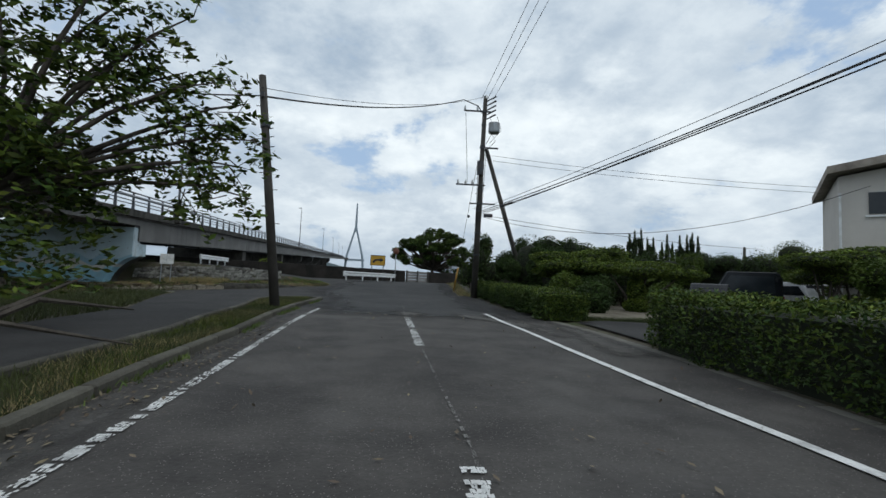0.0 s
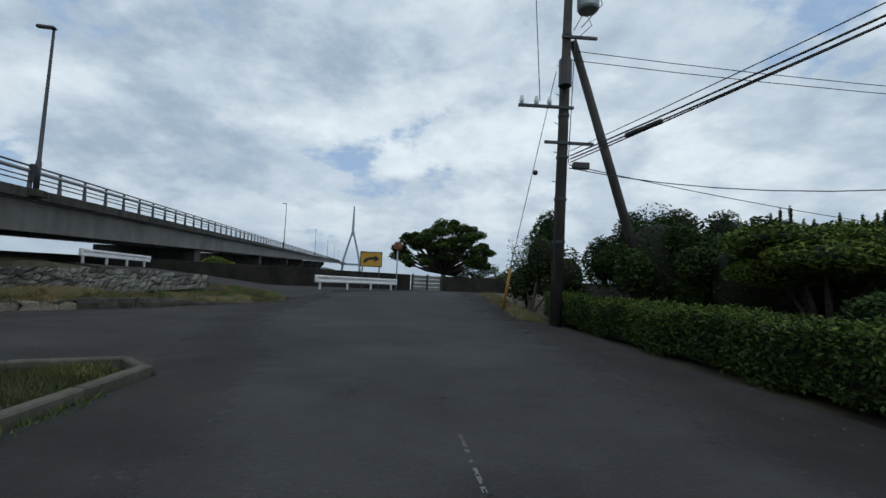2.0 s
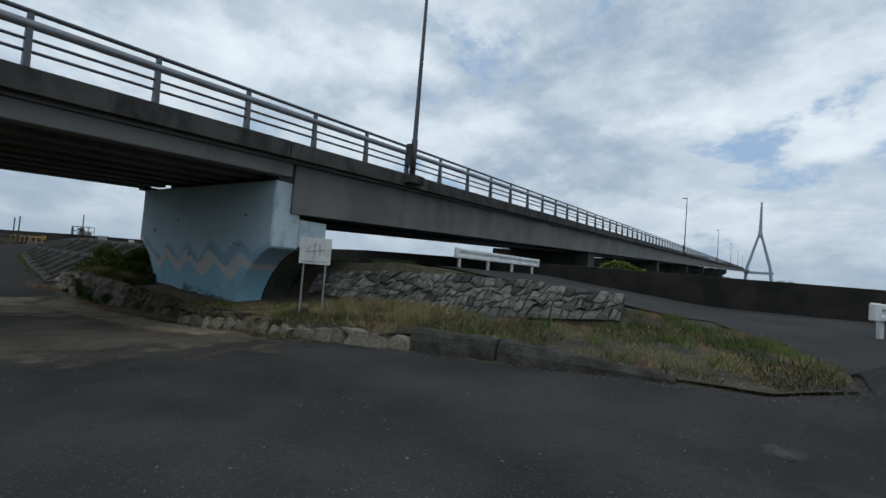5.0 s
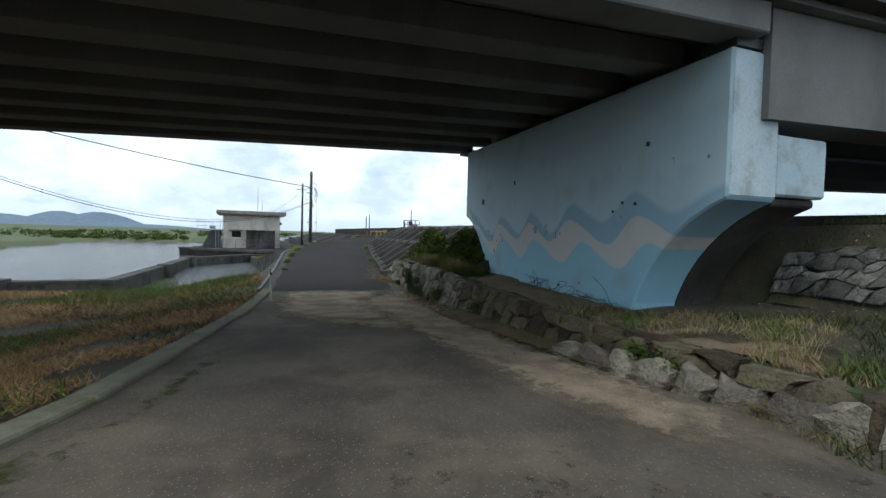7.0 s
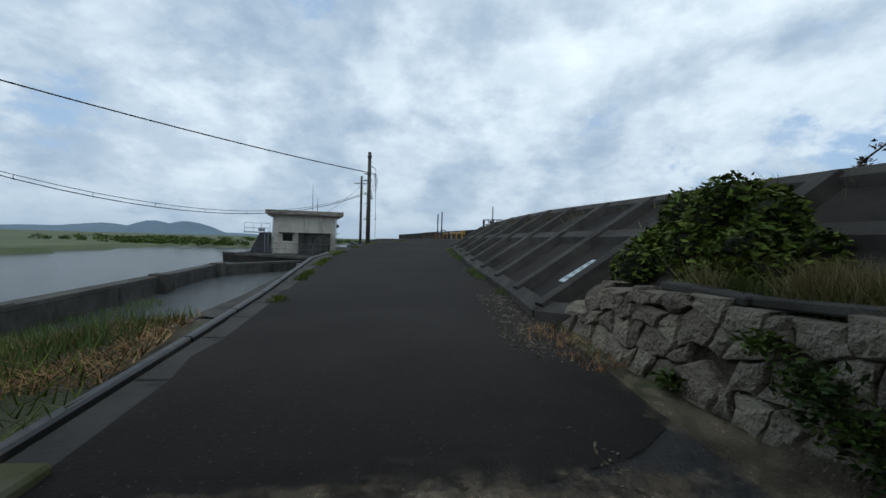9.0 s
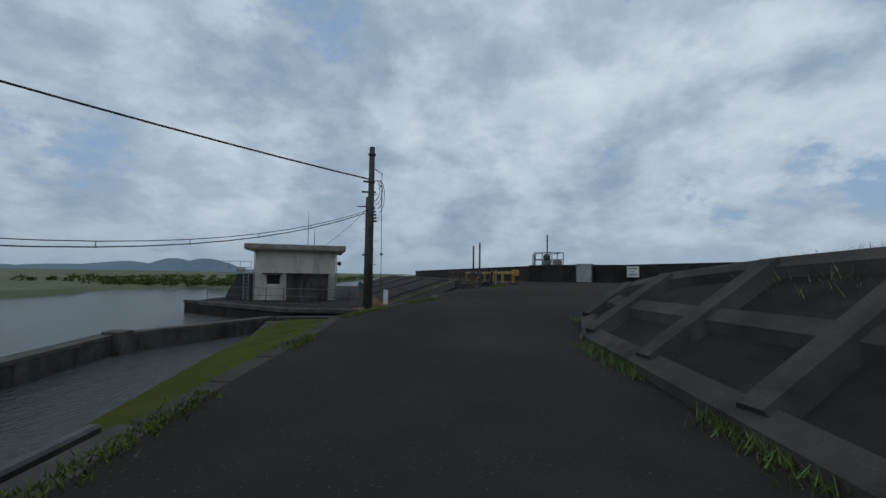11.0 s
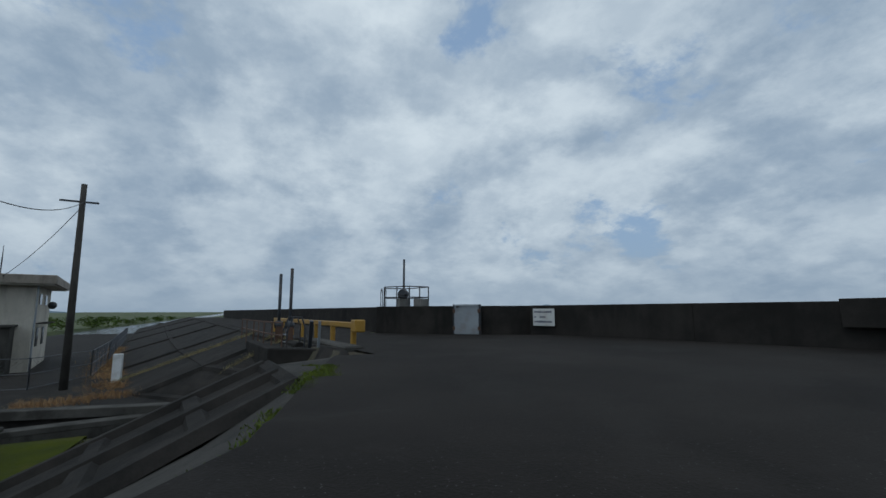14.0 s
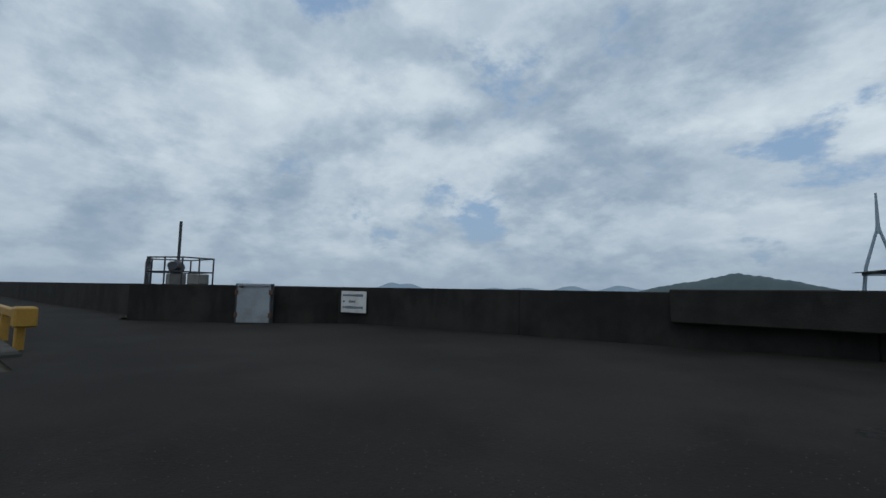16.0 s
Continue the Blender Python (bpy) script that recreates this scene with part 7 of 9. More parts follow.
# ---------------------------------------------------------------- hills and islands far off
def ridge(name, base, span, peaks, mat, label, depth=120.0, seed=1, z0=-6.0):
    """A long hill: base point, vector along it, peaks as (place 0..1, height, width)."""
    rnd = np.random.default_rng(seed)
    nu, nv = 90, 8
    base, span = Vector((*base, 0)), Vector((*span, 0))
    away = Vector((-span.y, span.x, 0)).normalized()
    if away.dot(base) < 0:
        away = -away
    ph = rnd.uniform(0, 6.28, 6)
    s = Shape()
    pts = []
    for i in range(nu + 1):
        u = i / nu
        h = sum(a * math.exp(-((u - c) / w) ** 2) for c, a, w in peaks)
        h *= 1 + 0.02 * math.sin(31 * u + ph[0]) + 0.02 * math.sin(57 * u + ph[1]) + 0.02 * math.sin(171 * u + ph[2])
        h *= min(1, u * 14, (1 - u) * 14)
        for j in range(nv + 1):
            v = j / nv
            k = math.sin(math.pi * v) ** 0.8
            p = base + span * u + away * depth * (v - 0.5) * 2
            pts.append((p.x, p.y, z0 + (h - z0 * 0.0) * k * (1 + 0.05 * math.sin(9 * v + 20 * u))))
    s.add(pts, [(i * (nv + 1) + j, (i + 1) * (nv + 1) + j, (i + 1) * (nv + 1) + j + 1, i * (nv + 1) + j + 1) for i in range(nu) for j in range(nv)])
    return solid(name, s, mat, label, "hill", smooth=True, kind="structure")


ridge("mountain", (-2900, -2900), (520, 2900), [(0.1, 30, 0.1), (0.3, 36, 0.1), (0.42, 40, 0.06), (0.535, 44, 0.022), (0.6, 50, 0.022), (0.56, 30, 0.11), (0.7, 12, 0.06)], "mountain_hazed", "mountains behind the plain, blue-grey with haze", 300, 3)
ridge("hill", (-960, 1870), (790, 250), [(0.2, 30, 0.14), (0.36, 38, 0.13), (0.5, 56, 0.14), (0.64, 44, 0.13), (0.8, 30, 0.14)], "hill_hazed", "wooded headland near the bridge, its green greyed by haze", 160, 5)
ridge("island", (-3000, 1700), (1900, 1200), [(0.18, 50, 0.035), (0.24, 44, 0.03), (0.5, 26, 0.05), (0.6, 30, 0.05), (0.72, 46, 0.05), (0.85, 52, 0.05), (0.93, 30, 0.03)], "island_hazed", "low hazy islands out at sea", 200, 8)


def treeline(x0, x1, y0, y1, n, z, h, name, label, seed):
    rng = np.random.default_rng(seed)
    cl = []
    for i in range(n):
        x, y = rng.uniform(x0, x1), rng.uniform(y0, y1)
        hh = h * rng.uniform(0.5, 1.2)
        cl.append(((x, y, z + hh * 0.45), (hh * 1.1, hh * 1.1, hh * 0.55)))
    ob = leaves_part(name, cl, 70, h * 0.22, "leaf_mid", None, 0.4)
    tagged(ob, label, "bushes", kind="stuff")


treeline(-135, -118, -38, -8, 46, -1.6, 1.4, "river_bushes", "green scrub along the far river bank", 3)
treeline(-300, -130, -80, 0, 120, -1.6, 1.6, "river_bushes", "far green scrub on the plain", 4)

# ---------------------------------------------------------------- hedges, shrubs and trees
def hedge(a, b, w, h, label, n=9000):
    a, b = Vector((*a, 0)), Vector((*b, 0))
    d = (b - a).normalized()
    L = (b - a).length
    m = Matrix.Rotation(math.atan2(d.y, d.x), 3, "Z")
    c = (a + b) / 2
    z0 = float(main_z(c.y))
    t = thing("hedge", label, "hedge", (c.x, c.y, z0))
    # dark box paints the shade seen between the leaves
    part("core", Shape().box((c.x, c.y, z0 + h / 2), (L - 0.4, w - 0.24, h - 0.12), m), "foliage_shade", t)
    u = RNG.uniform(-L / 2, L / 2, n)
    face = RNG.uniform(0, 1, n)
    v = np.where(face < 0.4, -w / 2, np.where(face < 0.5, w / 2, RNG.uniform(-w / 2, w / 2, n))) + RNG.normal(0, 0.05, n)
    z = np.where(face < 0.5, RNG.uniform(0.08, h, n), h + RNG.normal(0, 0.045, n))
    ends = RNG.uniform(0, 1, n) < 0.13
    u = np.where(ends, np.sign(u) * L / 2 + RNG.normal(0, 0.04, n), u)
    v = np.where(ends, RNG.uniform(-w / 2, w / 2, n), v)
    z = np.where(ends, RNG.uniform(0.08, h, n), z)
    z = z + 0.05 * np.sin(u * 2.3) + 0.03 * np.sin(u * 5.1)
    v = v + 0.06 * np.sin(u * 3.1 + z * 2)
    zz = z0 + z + (main_z(c.y + u * d.y) - z0)
    p = np.column_stack([c.x + d.x * u - d.y * v, c.y + d.y * u + d.x * v, zz])
    # shading set by leaf colour: paler on top, darker on sides and low down
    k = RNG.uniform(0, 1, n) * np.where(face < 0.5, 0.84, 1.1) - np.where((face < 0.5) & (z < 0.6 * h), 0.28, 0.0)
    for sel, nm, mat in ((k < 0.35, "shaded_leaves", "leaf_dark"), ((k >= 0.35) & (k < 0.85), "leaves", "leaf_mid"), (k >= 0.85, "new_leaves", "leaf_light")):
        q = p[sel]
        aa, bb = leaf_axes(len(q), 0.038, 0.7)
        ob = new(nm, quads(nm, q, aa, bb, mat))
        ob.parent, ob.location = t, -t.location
    return t


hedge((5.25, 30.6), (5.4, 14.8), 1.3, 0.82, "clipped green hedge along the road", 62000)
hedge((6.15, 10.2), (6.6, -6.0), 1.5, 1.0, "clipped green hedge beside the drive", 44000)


def shrub(name, x, y, z, clumps, label, mat="leaf_mid", second="leaf_light", n=900, size=0.07, trunk=True, core=True, cat="shrub"):
    if x > 6 and y < 45:
        z = float(height(x, y)) - 0.02
    t = thing(name, label, cat, (x, y, z))
    if trunk:
        for k, (c, r) in enumerate(clumps):
            part("branch", Shape().tube([(x, y, z - 0.1), (x + (c[0]) * 0.4, y + c[1] * 0.4, z + c[2] * 0.45), (x + c[0], y + c[1], z + c[2])], [0.07, 0.05, 0.02], 6), "bark", t)
    cl = [((x + c[0], y + c[1], z + c[2]), r) for c, r in clumps]
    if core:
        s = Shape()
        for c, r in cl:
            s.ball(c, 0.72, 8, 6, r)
        part("shade_core", s, "foliage_shade", t, smooth=True)
    leaves_part("leaves", cl, n, size, mat, t, 0.72)
    # second leaves, mostly paler, sit higher: clump tops are lightened by colour
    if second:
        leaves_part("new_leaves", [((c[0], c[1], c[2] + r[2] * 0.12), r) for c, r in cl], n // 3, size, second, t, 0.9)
    return t


def cloud_pine(x, y, z, h, spread, seed, label="cloud-pruned garden tree with flat green pads"):
    rnd = random.Random(seed)
    cl = []
    for k in range(6):
        a = rnd.random() * 6.28
        rr = spread * (0.2 + 0.7 * rnd.random()) * (1.25 - 0.13 * k)
        cl.append(((math.cos(a) * rr, math.sin(a) * rr, h * (0.45 + 0.1 * k)), (spread * (0.62 - 0.05 * k), spread * (0.62 - 0.05 * k), 0.24 + 0.1 * rnd.random())))
    return shrub("garden_tree", x, y, z, cl, label, "leaf_mid", "leaf_light", 1500, 0.06, cat="tree")


def mound(x, y, z, r, h, label="rounded clipped garden bush", mat="leaf_dark", n=2200):
    rnd = random.Random(int(x * 31 + y * 17))
    cl = [((0, 0, h * 0.46), (r * 0.9, r * 0.9, h * 0.5))]
    if n >= 6000:
        for k in range(9):
            a, q = k * 0.7 + rnd.random(), rnd.uniform(0.45, 0.95)
            cl.append(((math.cos(a) * r * q, math.sin(a) * r * q, h * rnd.uniform(0.3, 0.62) + h * 0.34 * (1 - q * q)), (r * rnd.uniform(0.25, 0.42), r * rnd.uniform(0.25, 0.42), h * rnd.uniform(0.13, 0.26))))
    return shrub("garden_bush", x, y, z, cl, label, mat, "leaf_mid" if mat != "leaf_dark" else None, n if len(cl) == 1 else n // 4, 0.06, trunk=False)


def pad_tree(x, y, h, w, seed):
    rnd = random.Random(seed)
    cl = [((rnd.uniform(-0.6, 0.6) * w, rnd.uniform(-0.5, 0.5) * w, h * (0.72 + 0.06 * k)), (w * rnd.uniform(0.5, 0.75), w * rnd.uniform(0.45, 0.7), 0.3)) for k in range(6)]
    return shrub("garden_tree", x, y, 0.1, cl, "broad flat-topped clipped garden tree", "leaf_mid", "leaf_light", 1700, 0.06, cat="tree")


# garden behind the hedge
for x, y, h, w, k in ((8.4, 23.6, 2.2, 1.5, 1), (10.6, 25.4, 2.4, 1.6, 2), (18.4, 20.5, 2.7, 1.9, 5), (10.0, 26.4, 2.7, 1.7, 7), (20.6, 21.4, 3.0, 2.0, 8)):
    pad_tree(x, y, h, w, k)
shrub("garden_tree", 9.9, 19.9, 0.1, [((0.2, 0, 1.72), (1.35, 1.1, 0.26)), ((1.6, -0.5, 1.62), (0.95, 0.8, 0.2)), ((-1.1, 0.4, 1.8), (0.95, 0.8, 0.22)), ((0.7, 0.3, 1.92), (1.15, 0.9, 0.2)), ((0.0, 0.0, 0.85), (0.34, 0.34, 0.6)), ((0.0, 0.0, 0.3), (0.5, 0.5, 0.3))],
      "wide flat-pruned garden pine with a leafy stem", "leaf_mid", "leaf_light", 2300, 0.05, cat="tree")
mound(12.5, 22.4, 0.1, 0.95, 1.35, "rounded clipped bush beside the parked car", "leaf_mid", 3500)
mound(9.2, 22.6, 0.1, 1.1, 1.6, "dark rounded clipped garden bush", n=4500)
mound(7.0, 19.8, 0.1, 0.75, 1.5, "rounded grey-green garden bush", "leaf_mid", 3500)
mound(7.7, 28.8, 0.1, 1.8, 4.0, "large dense dark evergreen beside the pole", n=12000)
mound(8.6, 26.0, 0.1, 1.5, 3.1, "dense dark rounded garden evergreen", n=7000)
mound(10.2, 30.5, 0.1, 2.0, 3.8, "dense dark rounded garden evergreen", n=7000)
mound(7.3, 21.4, 0.1, 0.8, 1.3, "small rounded clipped garden bush", n=3500)
mound(7.4, 18.0, 0.1, 0.7, 1.25, "small rounded clipped garden bush", n=3500)
mound(10.9, 25.0, 0.1, 1.5, 2.6, "dense dark rounded garden evergreen", n=6000)
cloud_pine(12.4, 26.6, 0.1, 2.5, 2.0, 8)
cloud_pine(12.2, 28.0, 0.1, 2.8, 2.0, 21)
cloud_pine(22.0, 23.6, 0.1, 2.4, 2.3, 24)
cloud_pine(25.2, 29.0, 0.1, 3.4, 2.0, 27)
cloud_pine(29.0, 29.5, 0.1, 4.2, 2.4, 29)
mound(11.0, 27.0, 0.1, 1.5, 2.6, "large rounded green garden tree", "leaf_mid", 7000)
mound(17.2, 30.6, 0.1, 2.0, 3.5, "large rounded green garden tree", "leaf_mid", 7000)
mound(14.6, 31.2, 0.1, 2.2, 3.4, "dense dark evergreen thicket", n=7000)
mound(20.8, 31.5, 0.1, 2.6, 3.6, "dense dark evergreen thicket", n=7000)
mound(25.0, 32.4, 0.1, 2.8, 4.1, "dense green thicket hedge row", "leaf_mid", 7000)
mound(13.5, 36.0, 0.1, 2.6, 3.0, "dense green thicket hedge row", "leaf_mid", 7000)
mound(30.0, 33.0, 0.1, 3.2, 4.6, "dense green thicket hedge row", "leaf_mid", 6000)
mound(36.0, 33.5, 0.1, 3.6, 5.0, "dense green thicket hedge row", "leaf_mid", 6000)
mound(11.5, 9.6, 0.05, 1.3, 1.9, "loose light green shrub behind the hedge", "leaf_mid", 7000)
mound(14.2, 9.4, 0.05, 1.6, 2.1, "loose light green shrub behind the hedge", "leaf_mid", 7000)
mound(17.2, 13.0, 0.05, 1.8, 2.7, "broad green clipped garden tree", "leaf_mid", 7000)
mound(14.6, 13.4, 0.05, 1.3, 2.4, "broad green clipped garden tree", "leaf_mid", 6000)
def juniper(x, y, h, rnd):
    """A slim conifer: a tapering column that frays into upright spikes."""
    cl = [((0, 0, h * (0.12 + 0.14 * j)), (0.46 - 0.05 * j, 0.46 - 0.05 * j, h * 0.12)) for j in range(5)]
    for j in range(7):
        a, q = rnd.random() * 6.28, rnd.uniform(0.08, 0.3)
        cl.append(((math.cos(a) * q, math.sin(a) * q, h * rnd.uniform(0.5, 0.84)), (0.09, 0.09, h * rnd.uniform(0.06, 0.12))))
    cl += [((0.02, 0, h * 0.8), (0.17, 0.17, h * 0.13)), ((0, 0, h * 0.94), (0.07, 0.07, h * 0.09))]
    return shrub("conifer", x, y, 0.1, cl, "slim spiky pointed juniper in a close row", "leaf_dark", None, 170, 0.055, False, True, "tree")


rnd = random.Random(61)
for k in range(12):
    juniper(16.9 + 0.37 * k + rnd.uniform(-0.08, 0.08), 35.6 - 0.2 * k + rnd.uniform(-0.2, 0.2), rnd.choice((4.1, 4.4, 4.7, 4.9, 5.05)), rnd)


def tree(x, y, z, h, clumps, label, trunk_r=0.25, mat="leaf_dark", n=700, size=0.12, forks=5, seed=1, fork_z=0.3, second=None):
    rnd = random.Random(seed)
    t = thing("tree", label, "tree", (x, y, z))
    part("trunk", Shape().tube([(x, y, z - 0.2), (x + 0.1, y, z + h * fork_z * 0.6), (x + 0.05, y, z + h * fork_z)], [trunk_r * 1.3, trunk_r, trunk_r * 0.85], 10), "bark", t, smooth=True)
    top = Vector((x + 0.05, y, z + h * fork_z))
    for c, r in clumps:
        e = Vector((x + c[0], y + c[1], z + c[2]))
        mid = top.lerp(e, 0.5) + Vector((rnd.uniform(-0.3, 0.3), rnd.uniform(-0.3, 0.3), -0.12 * (e - top).length * 0.4))
        part("limb", Shape().tube([top, mid, e], [trunk_r * 0.5, trunk_r * 0.28, trunk_r * 0.1], 6), "bark", t, smooth=True)
        for _ in range(3):
            q = e + Vector((rnd.uniform(-1, 1) * r[0], rnd.uniform(-1, 1) * r[1], rnd.uniform(-0.5, 0.8) * r[2]))
            part("twig", Shape().tube([mid.lerp(e, 0.5), q], [trunk_r * 0.12, 0.012], 4), "bark", t)
    cl = [((x + c[0], y + c[1], z + c[2]), r) for c, r in clumps]
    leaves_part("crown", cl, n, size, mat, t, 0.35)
    # lit crown tops painted in: paler leaves raised over the darker ones
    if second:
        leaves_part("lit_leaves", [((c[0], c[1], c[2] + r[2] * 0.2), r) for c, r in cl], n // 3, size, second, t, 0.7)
    return t


def broad_tree():
    rnd = random.Random(12)
    cl = []
    for k in range(88):
        a = rnd.random() * 6.28
        r = 4.5 * math.sqrt(rnd.random())
        dome = math.sqrt(max(0.0, 1 - (r / 4.9) ** 2))
        zz = 1.2 + dome * 5.2 * (1 - 0.72 * rnd.random() ** 1.4)
        w = rnd.uniform(0.38, 0.85)
        cl.append(((math.cos(a) * r, math.sin(a) * r * 0.8, zz), (w, w, w * 0.55)))
    cl += [((2.4, 0, 1.2), (1.4, 1.2, 0.8)), ((3.6, 0.5, 1.1), (1.1, 1.0, 0.7)), ((4.4, 0, 1.9), (0.9, 0.9, 0.5)), ((-3.9, 0, 2.9), (1.0, 0.9, 0.4)), ((-4.3, 0.3, 3.6), (0.7, 0.7, 0.35)), ((5.6, 0, 1.2), (0.8, 0.8, 0.5))]
    tree(2.4, 57.5, 0.9, 7.0, cl, "wide dark evergreen tree with open limbs beyond the sea wall", 0.26, "leaf_dark", 430, 0.12, seed=2, fork_z=0.2, second="leaf_mid")


broad_tree()
shrub("shore_bush", 8.6, 56.5, 0.8, [((0, 0, 1.2), (1.3, 1.0, 0.6)), ((-1.2, 0, 0.9), (0.9, 0.8, 0.5))], "low green bush beyond the sea wall", "leaf_mid", None, 700, 0.09, core=False)
shrub("shore_bush", -8.0, 55.0, 0.4, [((0, 0, 1.5), (0.8, 0.8, 0.3)), ((0.6, 0, 1.2), (0.5, 0.5, 0.25))], "small windswept pine beyond the sea wall", "leaf_dark", None, 400, 0.08, core=False)
shrub("shore_bush", -13.5, 46.0, 1.2, [((0, 0, 0.9), (0.9, 0.6, 0.4)), ((0.9, 0, 0.7), (0.6, 0.5, 0.3))], "light green weed bush on the sea wall", "leaf_light", None, 600, 0.07, core=False)


def overhanging_tree():
    """The tree whose branches reach over the verge: limbs, drooping twigs and loose sprays of leaves."""
    rnd = random.Random(5)
    x, y, z = -6.4, 9.6, -0.05
    t = thing("tree", "leafy tree leaning over the verge with drooping green leaves", "tree", (x, y, z))
    part("trunk", Shape().tube([(x, y, z - 0.2), (x + 0.15, y + 0.1, 1.2), (x + 0.2, y + 0.2, 2.3)], [0.2, 0.15, 0.12], 10), "bark", t, smooth=True)
    fork = Vector((x + 0.2, y + 0.2, 2.0))
    ends = [(4.1, 1.2, 4.4), (4.3, 1.3, 3.7), (4.1, 1.1, 3.1), (4.2, 1.4, 2.55), (2.9, 1.2, 6.1), (2.4, 1.0, 5.6), (2.8, 1.3, 5.0), (3.5, 1.2, 4.8), (1.8, 1.0, 6.3), (3.4, 1.4, 4.0), (3.0, 1.2, 2.9), (1.4, 1.1, 5.1), (0.3, 1.3, 5.6), (-0.6, 1.0, 6.0), (0.1, 1.2, 3.4), (-1.8, 0.6, 4.6), (-2.4, 2.0, 3.4), (0.6, -1.2, 4.8), (1.2, 2.6, 3.6), (1.9, 0.6, 7.0)]
    sprays = []
    for e in ends:
        e = Vector((x, y, z)) + Vector(e)
        mid = fork.lerp(e, 0.5) + Vector((rnd.uniform(-0.3, 0.3), rnd.uniform(-0.3, 0.3), 0.35))
        limb = [fork, fork.lerp(mid, 0.5) + Vector((0, 0, 0.1)), mid, mid.lerp(e, 0.6) + Vector((rnd.uniform(-0.1, 0.1), 0, 0.12)), e]
        part("limb", Shape().tube(limb, [0.07, 0.055, 0.04, 0.025, 0.01], 6), "bark", t, smooth=True)
        s = Shape()
        for k in range(15):
            u = rnd.uniform(0.3, 1.0)
            q = mid.lerp(e, (u - 0.3) / 0.7) if u > 0.5 else fork.lerp(mid, u * 1.4)
            w = q + Vector((rnd.gauss(0, 0.45), rnd.gauss(0, 0.45), rnd.gauss(-0.05, 0.35)))
            s.tube([q, q.lerp(w, 0.5) + Vector((0, 0, 0.08)), w], [0.012, 0.008, 0.004], 4)
            sprays.append(w)
            sprays.append(q.lerp(w, 0.6))
        part("spray", s, "bark", t, kind="stuff")
    for k in range(220):
        sprays.append(Vector((x, y, z)) + Vector((rnd.uniform(-3.4, 0.3), rnd.uniform(-1.4, 2.6), rnd.uniform(0.5, 7.2))))
    for k in range(90):
        sprays.append(Vector((rnd.uniform(-8.0, -4.6) + 0.6 * rnd.random(), rnd.uniform(8.4, 11.0), rnd.uniform(2.6, 6.4))))
    for k in range(190):
        sprays.append(Vector((rnd.uniform(-7.5, -4.4), rnd.uniform(8.6, 11.4), rnd.uniform(0.5, 3.4))))
    for nm, mat, cnt, sz in (("crown", "leaf_mid", 6, 0.095), ("shaded_leaves", "leaf_dark", 4, 0.095), ("new_leaves", "leaf_light", 2, 0.09)):
        leaves_part(nm, [(tuple(q), (0.26, 0.26, 0.17)) for q in sprays], cnt, sz, mat, t, 0.1)
    t = thing("fallen_branch", "bare dead branch lying on the verge", "branch", (-2.6, 6.2, 0.1))
    for a, m, b in (((-3.6, 5.8, 0.1), (-2.6, 6.3, 0.5), (-1.75, 6.9, 0.25)), ((-3.0, 6.1, 0.3), (-2.5, 6.6, 0.7), (-2.2, 7.6, 0.55)), ((-3.4, 5.9, 0.2), (-3.0, 6.9, 0.6), (-2.9, 7.7, 0.9))):
        part("stick", Shape().tube([a, m, b], [0.04, 0.03, 0.01], 5), "bark", t)


overhanging_tree()


def wild_tree():
    shrub("roadside_tree", 4.6, 32.4, 0.3, [((0.5, 0.5, 2.2), (0.8, 0.8, 1.2)), ((0.9, 1.0, 3.2), (0.6, 0.6, 0.9)), ((0.0, 1.2, 1.2), (0.9, 0.9, 0.9)), ((1.4, 0.2, 1.4), (1.0, 0.9, 1.1))], "straggly dark roadside shrubs behind the guy wire", "leaf_dark", "leaf_mid", 1100, 0.08)
    t = thing("bare_bush", "thin half-bare twiggy bush", "bush", (4.7, 33.5, 0.4))
    rnd = random.Random(8)
    for k in range(14):
        a, h = rnd.uniform(-2.4, 0.4), rnd.uniform(1.6, 3.2)
        e = Vector((4.7 - rnd.random() * 0.9, 33.5 + rnd.uniform(-0.6, 0.6), 0.4 + h))
        part("twig", Shape().tube([(4.7, 33.5, 0.3), Vector((4.7, 33.5, 0.4)).lerp(e, 0.5) + Vector((0.12, 0, 0.1)), e], [0.03, 0.02, 0.006], 4), "bark", t)
    leaves_part("leaves", [((4.2, 33.5, 2.6), (0.5, 0.6, 0.9))], 130, 0.06, "leaf_dark", t, 0.2)


wild_tree()
# shrubs by the lane, in front of the dike face
def wild_shrub(x, y, z, rx, ry, h, label, seed, n=24):
    """A loose shrub: many small tufts over a low dome, some shooting out of it."""
    rnd = random.Random(seed)
    cl = [((0, 0, h * 0.36), (rx * 0.66, ry * 0.7, h * 0.36))]
    for k in range(n):
        a, q = rnd.random() * 6.28, math.sqrt(rnd.random())
        top = h * math.sqrt(max(0.05, 1 - q * q)) * rnd.uniform(0.62, 1.06)
        w = rnd.uniform(0.18, 0.36)
        cl.append(((math.cos(a) * q * rx, math.sin(a) * q * ry, max(0.12, top - 0.1)), (w, w, w * rnd.uniform(0.7, 1.1))))
    return shrub("shrub", x, y, z, cl, label, "leaf_mid", "leaf_light", 520, 0.05)


wild_shrub(-24.7, 29.6, 0.05, 1.75, 0.85, 1.22, "dense ragged dark green shrub above the stone wall", 3, 60)
wild_shrub(-28.1, 28.8, 0.0, 1.5, 0.65, 1.05, "dense dark green shrub spreading over the dike face", 4, 50)
